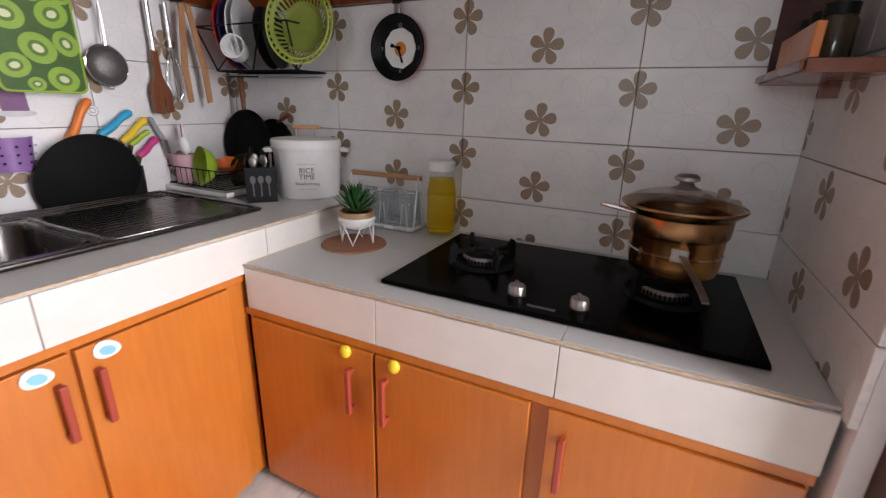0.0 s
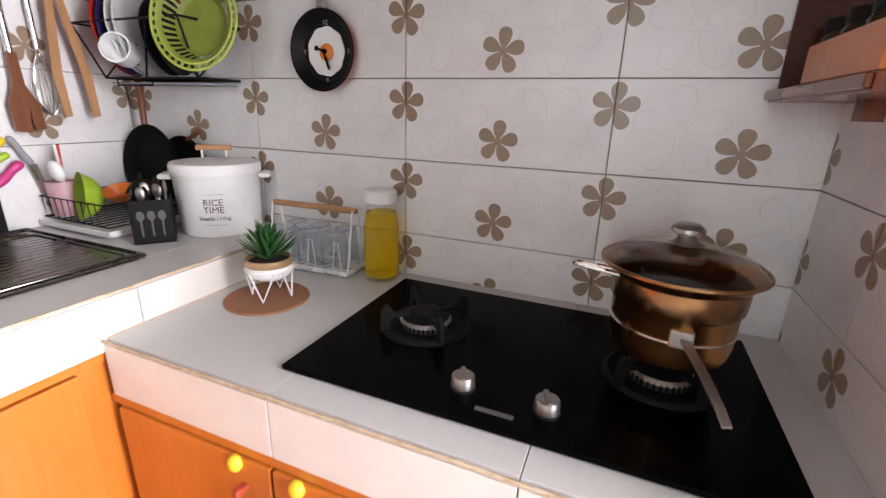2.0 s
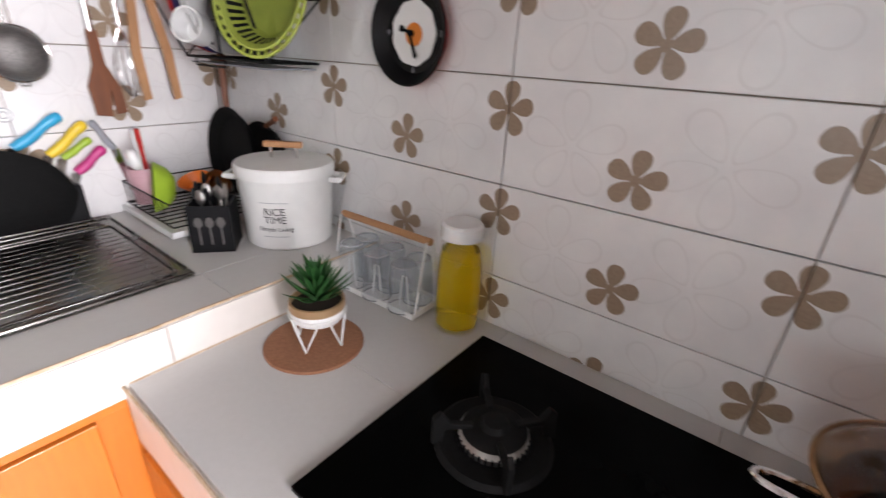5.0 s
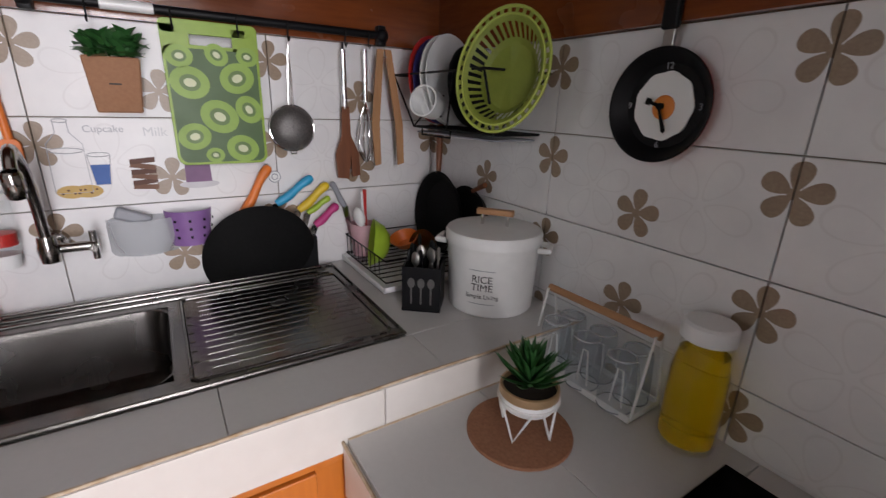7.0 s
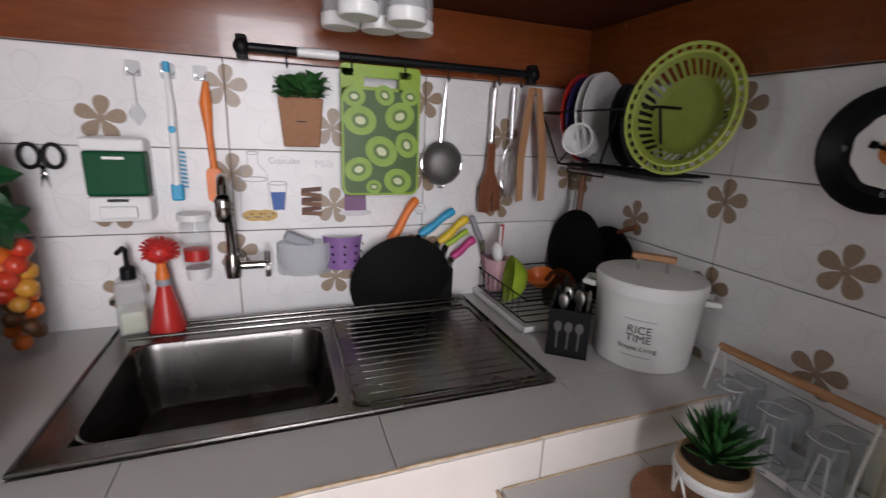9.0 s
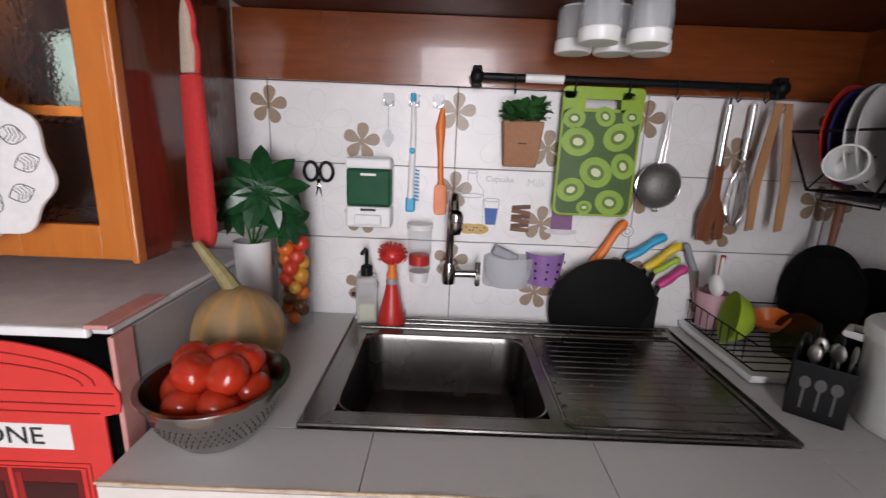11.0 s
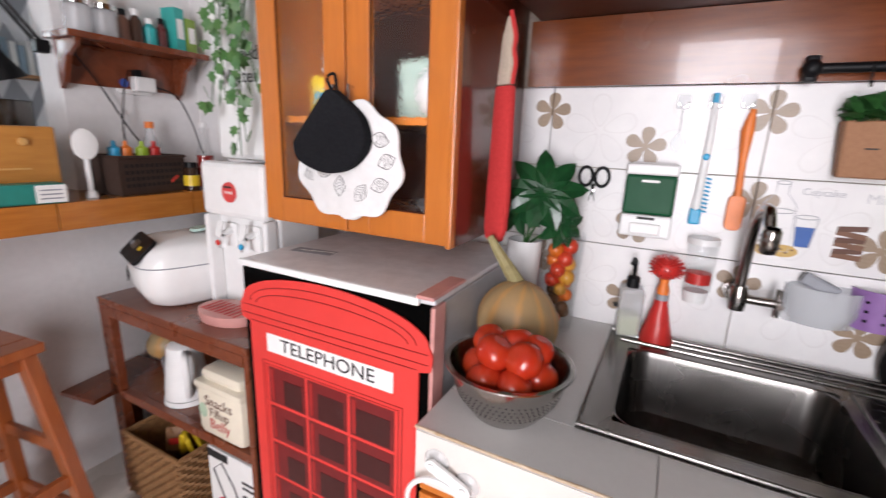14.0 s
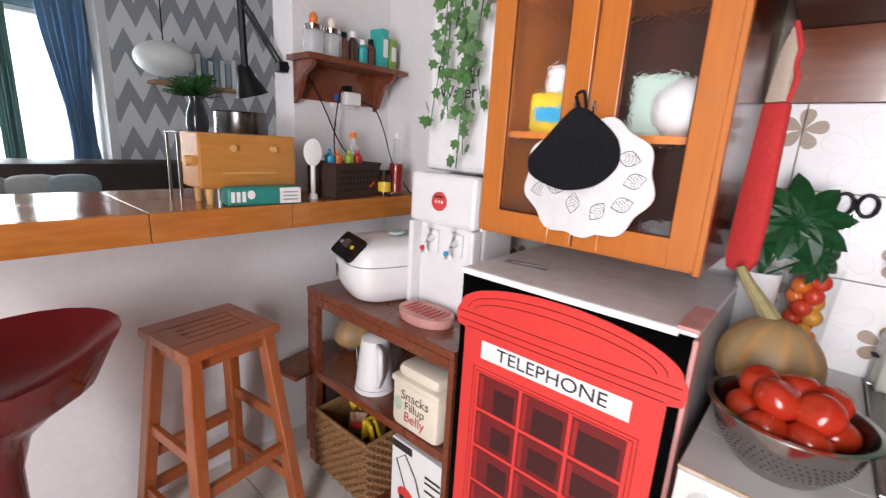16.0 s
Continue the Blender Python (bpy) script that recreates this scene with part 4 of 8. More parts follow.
def glass_rack():
    ob = thing("glass_rack", 0.775, -0.072, 0.7155, "white wire rack holding six upturned drinking glasses", "rack", 2)
    w, d = 0.132, 0.052
    part("tray", joined(box(-w, w, -d, d, 0.004, 0.008, 0.001), box(-w, w, -d, -d + 0.004, 0.004, 0.018), box(-w, w, d - 0.004, d, 0.004, 0.018), box(-w, -w + 0.004, -d, d, 0.004, 0.018), box(w - 0.004, w, -d, d, 0.004, 0.018)), WHITEMETAL, ob)
    for sx in (-1, 1):
        part("end_frame", tube([(sx * w, -d + 0.006, 0.01), (sx * w, -0.012, 0.178), (sx * w, 0.012, 0.178), (sx * w, d - 0.006, 0.01)], 0.0028, 8), WHITEMETAL, ob, smooth=True)
    part("handle", tube([(-w - 0.004, 0, 0.178), (w + 0.004, 0, 0.178)], 0.0085, 12), PALEWOOD, ob, "round wooden handle", smooth=True)
    for i in range(3):
        for sy in (-1, 1):
            gx = -0.085 + i * 0.085
            part("peg", tube([(gx - 0.014, sy * 0.026, 0.008), (gx - 0.006, sy * 0.026, 0.088), (gx + 0.006, sy * 0.026, 0.088), (gx + 0.014, sy * 0.026, 0.008)], 0.002, 6), WHITEMETAL, ob)
    first = None
    for i in range(3):
        for sy in (-1, 1):
            m = pose(0.775 - 0.085 + i * 0.085, -0.072 + sy * 0.025, 0.7245)
            if first is None:
                first = thing("drinking_glass", 0, 0, 0, "clear drinking glass upturned on the rack", "glass", 0, "glasses on the rack")
                first.matrix_basis = m
                part("wall", lathe([(0.0342, 0.003), (0.0345, 0.0), (0.036, 0.0), (0.0362, 0.003), (0.0345, 0.05), (0.031, 0.104), (0.027, 0.112), (0, 0.114)], 28), GLASSWARE, first, smooth=True)
                part("base_ring", tube([(0.0268 * math.cos(math.tau * i / 24), 0.0268 * math.sin(math.tau * i / 24), 0.111) for i in range(24)], 0.0022, 6, True), FROST, first, "thick glass base", smooth=True)
                part("lip", tube([(0.0352 * math.cos(math.tau * i / 24), 0.0352 * math.sin(math.tau * i / 24), 0.0015) for i in range(24)], 0.0012, 6, True), FROST, first, smooth=True)
            else:
                copy_thing(first, m)


glass_rack()


def oil_jar():
    ob = thing("oil_jar", 0.985, -0.060, 0.7155, "glass jar of yellow cooking oil with white lid", "jar")
    ob.scale = (1.04, 1.04, 1.14)
    part("glass_wall", lathe([(0, 0.0), (0.043, 0.0), (0.047, 0.006), (0.0475, 0.05), (0.047, 0.13), (0.040, 0.165), (0.0385, 0.188), (0.0365, 0.188), (0.0365, 0.182)], 36), CLEAR, ob, smooth=True)
    part("oil", lathe([(0, 0.0085), (0.0437, 0.011), (0.0447, 0.05), (0.0442, 0.128), (0.0378, 0.162), (0, 0.162)], 36), OIL, ob, "clear yellow oil", smooth=True)
    part("lid", lathe([(0, 0.213), (0.037, 0.213), (0.041, 0.209), (0.042, 0.186), (0.039, 0.184)], 32), WHITE, ob, "white lid", smooth=True)


oil_jar()


def pan_clock():
    ob = thing("frying_pan_clock", 0.797, 0.0, 1.298, "wall clock made of a black frying pan with a fried egg", "clock")
    pan = part("pan", moved(lathe([(0, 0.0), (0.078, 0.0), (0.098, 0.030), (0.100, 0.032), (0.096, 0.032), (0.074, 0.008), (0, 0.008)], 48), pose(0, 0, 0, 90, 0, 0)), BLACK, ob, smooth=True)
    part("pan_back", moved(lathe([(0.0785, 0.0), (0.0995, 0.030), (0.098, 0.030)], 48), pose(0, 0.0006, 0, 90, 0, 0)), REDPLASTIC, pan, "red outside of the pan", smooth=True)
    part("egg_white", moved(prism(oval(0.057, 0.060, 40, wob=0.025, lobes=9), 0.003), pose(0, -0.0085, 0)), PAPER, ob, "egg-white dial")
    part("yolk", moved(lathe([(0.022, 0.0), (0.021, 0.002), (0.014, 0.004), (0, 0.005)], 28), pose(0.002, -0.0116, -0.002, 90, 0, 0)), EGG, ob, "orange yolk", smooth=True)
    part("hour_hand", moved(joined(box(-0.003, 0.003, 0, 0.002, 0, 0.022), box(-0.006, 0.006, 0, 0.002, 0.021, 0.032, 0.0005)), pose(0, -0.020, 0, 0, -72, 0)), MATTBLACK, ob, "fork-shaped hand")
    part("minute_hand", moved(prism([(-0.002, 0), (-0.003, 0.02), (-0.0045, 0.045), (0, 0.050), (0.0035, 0.044), (0.002, 0.0)], 0.002), pose(0, -0.0225, 0, 0, 160, 0)), MATTBLACK, ob, "knife-shaped hand")
    part("hub", moved(lathe([(0, 0.012), (0.006, 0.011), (0.006, 0)], 16), pose(0, -0.0125, 0, 90, 0, 0)), MATTBLACK, ob)
    for txt, a in (("12", 90), ("3", 0), ("6", -90), ("9", 180)):
        lettering("numeral", txt, 0.016, GREYPLASTIC, ob, pose(0.069 * math.cos(radians(a)), -0.0098, 0.069 * math.sin(radians(a)), 90, 0, 0))
    part("neck", box(-0.011, 0.011, -0.030, -0.022, 0.094, 0.128, 0.003), DULLMETAL, ob, "metal neck")
    part("handle", box(-0.016, 0.016, -0.036, -0.0225, 0.126, 0.27, 0.005), BLACK, ob, "black pan handle")


pan_clock()


def side_shelf():
    ob = thing("spice_shelf", 1.914, 0.0, 1.190, "small orange wooden spice shelf on the tiled side wall", "shelf")
    part("board", box(-0.118, 0, -0.42, -0.002, 0.0, 0.022, 0.002), REDWOOD, ob)
    part("front_board", box(-0.118, -0.104, -0.42, -0.17, 0.0225, 0.075, 0.002), WOOD, ob, "orange front board")
    part("moulding", box(-0.126, -0.1185, -0.42, -0.002, 0.004, 0.020, 0.003), REDWOOD, ob)
    part("end_board", box(-0.108, 0, -0.018, -0.003, 0.0225, 0.34, 0.002), DARKWOOD, ob)
    part("upper_board", box(-0.108, 0, -0.42, -0.0185, 0.325, 0.34, 0.002), DARKWOOD, ob)
    part("bracket", box(-0.03, -0.001, -0.16, -0.13, -0.03, -0.0005), REDWOOD, ob)
    first = None
    for k in range(3):
        m = pose(1.862, -0.075 - 0.085 * k, 1.2125)
        if first is None:
            first = thing("spice_jar", 0, 0, 0, "small dark spice jar with black lid on the shelf", "jar", 0, "spice jars on the shelf")
            first.matrix_basis = m
            part("glass_wall", lathe([(0, 0), (0.028, 0), (0.03, 0.004), (0.03, 0.075), (0.024, 0.085), (0, 0.086)], 20), plain("dark_spice", (0.05, 0.035, 0.02), 0.15), first, smooth=True)
            part("lid", lathe([(0.026, 0.084), (0.027, 0.104), (0, 0.106)], 20), BLACK, first, smooth=True)
        else:
            copy_thing(first, m)


side_shelf()


# ---- things on the sink counter, by the corner ----
def rice_bin():
    ob = thing("rice_bin", 0.478, -0.124, 0.8035, "white enamel rice bin with lid and wooden handle", "bin", 40)
    ob.scale = (1.03, 1.03, 1.04)
    b = part("body", lathe([(0, 0.0), (0.100, 0.0), (0.104, 0.004), (0.112, 0.170), (0.113, 0.172), (0.110, 0.172), (0.101, 0.006), (0, 0.006)], 48), WHITEMETAL, ob, smooth=True)
    lid = part("lid", lathe([(0.116, 0.165), (0.117, 0.185), (0.113, 0.192), (0.06, 0.197), (0, 0.198), (0, 0.19), (0.114, 0.165)], 48), WHITEMETAL, ob, smooth=True)
    part("lid_handle", box(-0.045, 0.045, -0.009, 0.009, 0.222, 0.236, 0.003), PALEWOOD, lid, "flat wooden handle")
    for sx in (-1, 1):
        part("lid_stem", tube([(sx * 0.03, 0, 0.196), (sx * 0.03, 0, 0.224)], 0.004, 8), CHROME, lid)
        part("ear_handle", tube([(sx * 0.110, -0.03, 0.155), (sx * 0.135, -0.026, 0.155), (sx * 0.135, 0.026, 0.155), (sx * 0.110, 0.03, 0.155)], 0.007, 8), WHITEMETAL, b, smooth=True)

    def curved(text, size, z):
        g = lettering("print", text, size, INK, b, pose(0, 0, z, 90, 0, 0))
        for v in g.data.vertices:
            r = 0.1045 + 0.05 * (z + v.co.y) + 0.0008 - v.co.z * 0.3
            a = v.co.x / r
            v.co = Vector((r * math.sin(a), v.co.y, r * math.cos(a)))
    curved("RICE", 0.024, 0.096)
    curved("TIME", 0.024, 0.076)
    curved("Simple Living", 0.015, 0.054)
    for z0, z1 in ((0.118, 0.118), (0.036, 0.036)):
        part("print_line", tube([((0.1057 + 0.048 * z0) * math.sin(a), -(0.1057 + 0.048 * z0) * math.cos(a), z0) for a in np.linspace(-0.28, 0.28, 9)], 0.0006, 4), GREYPLASTIC, b)


rice_bin()


def cutlery_box():
    ob = thing("cutlery_holder", 0.413, -0.286, 0.8035, "square black cutlery holder full of spoons and forks", "cutlery holder", 51)
    a, h = 0.047, 0.115
    part("body", joined(box(-a, a, -a, -a + 0.004, 0, h, 0.001), box(-a, a, a - 0.004, a, 0, h, 0.001), box(-a, -a + 0.004, -a + 0.004, a - 0.004, 0, h), box(a - 0.004, a, -a + 0.004, a - 0.004, 0, h), box(-a, a, -a, a, 0, 0.004)), BLACK, ob)
    for k, sx in enumerate((-0.024, 0.0, 0.024)):
        part("spoon_print", moved(joined(prism(oval(0.009, 0.013, 16, 0, 0.075), 0.0008), prism([(-0.002, 0.02), (0.002, 0.02), (0.002, 0.063), (-0.002, 0.063)], 0.0008)), pose(sx, -a - 0.0001, 0)), SPOONPRINT, ob, "grey printed spoon")
    rnd = random.Random(8)
    for k in range(11):
        px, py = rnd.uniform(-0.032, 0.032), rnd.uniform(-0.032, 0.032)
        tx, ty = px + rnd.uniform(-0.02, 0.02), py + rnd.uniform(-0.02, 0.02)
        h2 = rnd.uniform(0.125, 0.165)
        head = moved(ball(0.012, 0.005, 0.019, 12, 8), lean("Z", rnd.uniform(0, 180), (tx, ty, h2)))
        part("cutlery", joined(tube([(px, py, 0.006), (tx, ty, h2)], 0.003, 6), head), DULLMETAL if k % 2 else BLACK, ob, smooth=True)


cutlery_box()


def dish_rack():
    ob = thing("dish_drainer", 0.165, -0.205, 0.8035, "white drip tray with black wire dish drainer", "dish drainer")
    a, b = 0.158, 0.15
    part("tray", joined(box(-a, a, -b, b, 0.006, 0.010, 0.001), box(-a, a, -b, -b + 0.006, 0.006, 0.022, 0.002), box(-a, a, b - 0.006, b, 0.006, 0.022), box(-a, -a + 0.006, -b, b, 0.006, 0.022), box(a - 0.006, a, -b, b, 0.006, 0.022, 0.002)), WHITE, ob, "white plastic tray")
    part("tray_foot", box(-a + 0.02, a - 0.02, -b + 0.02, b - 0.02, 0, 0.006), WHITE, ob)
    for z in (0.03, 0.09):
        part("wire_ring", tube([(-a + 0.012, -b + 0.012, z), (a - 0.012, -b + 0.012, z), (a - 0.012, b - 0.012, z), (-a + 0.012, b - 0.012, z)], 0.0022, 6, True), BLACKWIRE, ob)
    for k in range(9):
        x = -a + 0.02 + k * 0.03
        part("wire", tube([(x, -b + 0.012, 0.09), (x, -b + 0.014, 0.028), (x, b - 0.014, 0.028), (x, b - 0.012, 0.09)], 0.0018, 6), BLACKWIRE, ob)
    g = thing("green_bowl", 0.175, -0.305, 0.895, "lime green plastic bowl standing on edge in the drainer", "bowl")
    part("shell", moved(lathe([(0, 0.0), (0.03, 0.0), (0.05, 0.018), (0.066, 0.045), (0.069, 0.046), (0.052, 0.014), (0.03, -0.003), (0, -0.003)], 32), pose(0, 0.03, 0, 82, 0, -18)), LIME, g, smooth=True)
    c = thing("pink_cup", 0.055, -0.30, 0.834, "frosted pink plastic cup holding utensils", "cup")
    part("wall", lathe([(0, 0), (0.032, 0), (0.04, 0.1), (0.037, 0.1), (0.03, 0.004), (0, 0.004)], 24), plain("pink_frost", (0.62, 0.38, 0.42), 0.4), c, smooth=True)
    w = thing("white_ladle", 0.07, -0.30, 0.842, "white plastic ladle standing in the pink cup", "ladle")
    part("handle", tube([(0, 0, 0), (0.03, -0.02, 0.2)], 0.004, 8), WHITE, w, smooth=True)
    part("scoop", moved(ball(0.024, 0.016, 0.030, 16, 10), lean("X", 12, (0.045, -0.035, 0.128))), WHITE, w, smooth=True)
    r = thing("red_spatula", 0.05, -0.285, 0.842, "red handled spatula standing in the pink cup", "spatula")
    part("handle", tube([(0, 0, 0), (0.0, -0.005, 0.13), (0.01, -0.01, 0.195)], [0.004, 0.005, 0.007], 8), REDPLASTIC, r, smooth=True)
    o = thing("orange_bowl", 0.15, -0.20, 0.875, "small orange plastic bowl in the drainer", "bowl")
    part("shell", moved(lathe([(0, 0.0), (0.025, 0.0), (0.045, 0.03), (0.043, 0.03), (0.024, 0.003), (0, 0.003)], 24), pose(0, 0, 0.0, 20, 10, 0)), ORANGE, o, smooth=True)
    p = thing("steel_plate", 0.215, -0.17, 0.865, "steel plate standing on edge in the drainer", "plate")
    part("disc", moved(lathe([(0, 0.0), (0.05, 0.0), (0.07, 0.008), (0.07, 0.01), (0.05, 0.003), (0, 0.003)], 32), pose(0, 0, 0, 80, 0, 10)), STEEL, p, smooth=True)


dish_rack()


def hanging_pans():
    for x, y, z, r, tint, lab in ((0.140, -0.085, 0.960, 0.130, 0, "black non-stick pan with a wooden handle against the tiles"), (0.232, -0.040, 0.945, 0.112, 1, "dark brown round pan leaning against the tiles")):
        ob = thing("frying_pan", x, y, z, lab, "pan")
        part("pan", moved(lathe([(0, 0), (r * 0.8, 0), (r, 0.03), (r * 0.98, 0.031), (r * 0.78, 0.004), (0, 0.004)], 36), pose(0, 0.024, 0, 84, 0, 0)), CASTIRON if tint else MATTBLACK, ob, smooth=True)
        if not tint:
            part("handle", tube([(-0.02, 0.015, r - 0.005), (-0.026, 0.02, r + 0.06), (-0.03, 0.025, r + 0.19)], [0.008, 0.010, 0.011], 10), SPOONWOOD, ob, "wooden handle", smooth=True)
        else:
            part("handle", tube([(0.02, 0.010, r - 0.01), (0.09, 0.0, r + 0.02)], [0.006, 0.008], 8), SPOONWOOD, ob, "short wooden handle", smooth=True)


hanging_pans()


def wire_basket():
    ob = thing("wall_dish_rack", 0.275, 0.0, 1.225, "black wire dish rack on the wall holding plates and a colander", "dish rack")
    x0, x1, yf, h = -0.20, 0.225, -0.20, 0.14
    for z, f, e in ((0.0, yf + 0.055, 0.02), (h, yf, 0.0)):
        part("rim", tube([(x0 + e, -0.006, z), (x1 - e, -0.006, z), (x1 - e, f, z), (x0 + e, f, z)], 0.003, 8, True), BLACKWIRE, ob, smooth=True)
    for x in np.linspace(x0 + 0.02, x1 - 0.02, 15):
        part("wire", tube([(x, -0.006, 0.0), (x, yf + 0.055, 0.0)], 0.0016, 6), BLACKWIRE, ob)
    for x, e in ((x0, 0.02), (x1, -0.02)):
        part("strut", tube([(x, yf, h), (x + e, yf + 0.055, 0)], 0.003, 6), BLACKWIRE, ob)
        part("strut", tube([(x, -0.006, h), (x + e, yf + 0.055, 0)], 0.0025, 6), BLACKWIRE, ob)
    part("strut", tube([(0.0, yf + 0.055, 0), (0.11, yf, h), (x1 - 0.02, yf + 0.055, 0.0)], 0.003, 6), BLACKWIRE, ob)
    part("drip_tray", box(x0 + 0.03, x1 - 0.03, yf + 0.06, -0.008, -0.016, -0.012, 0.001), GREYPLASTIC, ob, "grey drip tray")
    part("tray_bracket", tube([(-0.13, yf + 0.055, 0), (-0.13, yf + 0.055, -0.02), (0.02, yf + 0.055, -0.02), (0.02, yf + 0.055, 0.0)], 0.0025, 6), BLACKWIRE, ob)
    plates = [(-0.185, 0.120, REDPLASTIC, "red plastic plate in the wall rack"), (-0.165, 0.116, plain("dark_blue_plate", (0.04, 0.03, 0.14), 0.4), "dark blue plate in the wall rack"),
              (-0.125, 0.118, WHITE, "white plate in the wall rack"), (-0.095, 0.118, WHITE, "white plate in the wall rack"), (-0.01, 0.10, BLACK, "black plate in the wall rack"), (0.03, 0.10, BLACK, "black plate in the wall rack")]
    for x, r, m, lab in plates:
        p = thing("plate", 0.30 + x, -0.10, 1.228 + r + 0.004, lab, "plate", 0, "plates in the wall rack")
        part("disc", moved(lathe([(0, 0.0), (r * 0.6, 0.0), (r, 0.014), (r, 0.017), (r * 0.6, 0.004), (0, 0.004)], 36), pose(0, 0, 0, 0, 84, 22)), m, p, smooth=True)
    cup = thing("striped_mug", 0.232, -0.160, 1.285, "white mug with dark stripes and a green inside", "mug")
    part("wall", moved(lathe([(0, 0), (0.036, 0), (0.040, 0.06), (0.036, 0.06), (0.034, 0.006), (0, 0.006)], 28), pose(0, 0, 0, 78, 0, 30)), WHITE, cup, smooth=True)
    for k in range(5):
        part("stripe", moved(box(-0.028, 0.028, -0.003, 0.003, -0.0015, 0.0015), pose(0.001, -0.0005, 0, 78, 0, 30) @ pose(-0.001, -0.026 + 0.013 * k, -0.001)), BLACK, cup)
    g = thing("colander", 0.516, -0.140, 1.350, "lime green slotted plastic colander with scalloped rim", "colander")
    tilt = pose(0, 0, 0, 76, 0, 24)
    bm = bmesh.new()
    n = 72
    rows = []
    for j, (r, z) in enumerate(((0.0, 0.0), (0.068, 0.0), (0.080, 0.010), (0.100, 0.040), (0.112, 0.046), (0.124, 0.047))):
        if j == 0:
            rows.append([bm.verts.new((0, 0, 0))])
            continue
        rows.append([bm.verts.new(((r + (0.006 * abs(math.cos(6 * math.tau * i / n)) if j == 5 else 0)) * math.cos(math.tau * i / n) * 0.82, (r + (0.006 * abs(math.cos(6 * math.tau * i / n)) if j == 5 else 0)) * math.sin(math.tau * i / n), z)) for i in range(n)])
    for i in range(n):
        bm.faces.new((rows[0][0], rows[1][i], rows[1][(i + 1) % n]))
        for j in range(1, 5):
            if j == 2 and i % 2 == 0:
                continue
            if j == 4 and i % 2 == 1:
                continue
            bm.faces.new((rows[j][i], rows[j + 1][i], rows[j + 1][(i + 1) % n], rows[j][(i + 1) % n]))
    bmesh.ops.solidify(bm, geom=bm.faces[:], thickness=0.0025)
    part("shell", moved(bm, tilt), LIMEDULL, g, smooth=True)
    ring = [(0.827 * 0.126 * math.cos(math.tau * i / 48), 0.127 * math.sin(math.tau * i / 48), 0.047) for i in range(48)]
    part("rim", moved(tube(ring, 0.0035, 8, True), tilt), LIMEDULL, g, smooth=True)
    mid = [(0.82 * 0.112 * math.cos(math.tau * i / 48), 0.112 * math.sin(math.tau * i / 48), 0.046) for i in range(48)]
    part("inner_rim", moved(tube(mid, 0.003, 8, True), tilt), LIMEDULL, g, smooth=True)


wire_basket()


# ---- things hung on the wall over the sink (local x along the wall, -y into the room) ----
def wall_thing(name, y, z, label, category, off=0.0, group=""):
    return thing(name, off, y, z, label, category, 90, group)


def rail():
    ob = wall_thing("utensil_rail", -0.62, 1.468, "black utensil rail with hooks over the sink", "rail", 0.022)
    part("rod", tube([(-0.36, -0.026, 0), (0.40, -0.026, 0)], 0.010, 12), BLACK, ob, smooth=True)
    part("sleeve", tube([(-0.245, -0.026, 0), (-0.15, -0.026, 0)], 0.0112, 12), WHITE, ob, "white label sleeve", smooth=True)
    for x in (-0.365, 0.395):
        part("end_bracket", joined(box(x - 0.012, x + 0.012, -0.03, 0.0, -0.026, 0.026, 0.004), moved(ball(0.018, 0.016, 0.018), pose(x, -0.028, 0))), BLACK, ob, smooth=True)
    for x in (-0.27, -0.12, 0.015, 0.132, 0.282, 0.35):
        part("hook", tube([(x, -0.036, 0.008), (x, -0.039, -0.01), (x, -0.034, -0.03), (x, -0.042, -0.038), (x, -0.052, -0.03)], 0.0022, 6), BLACKWIRE, ob)


rail()


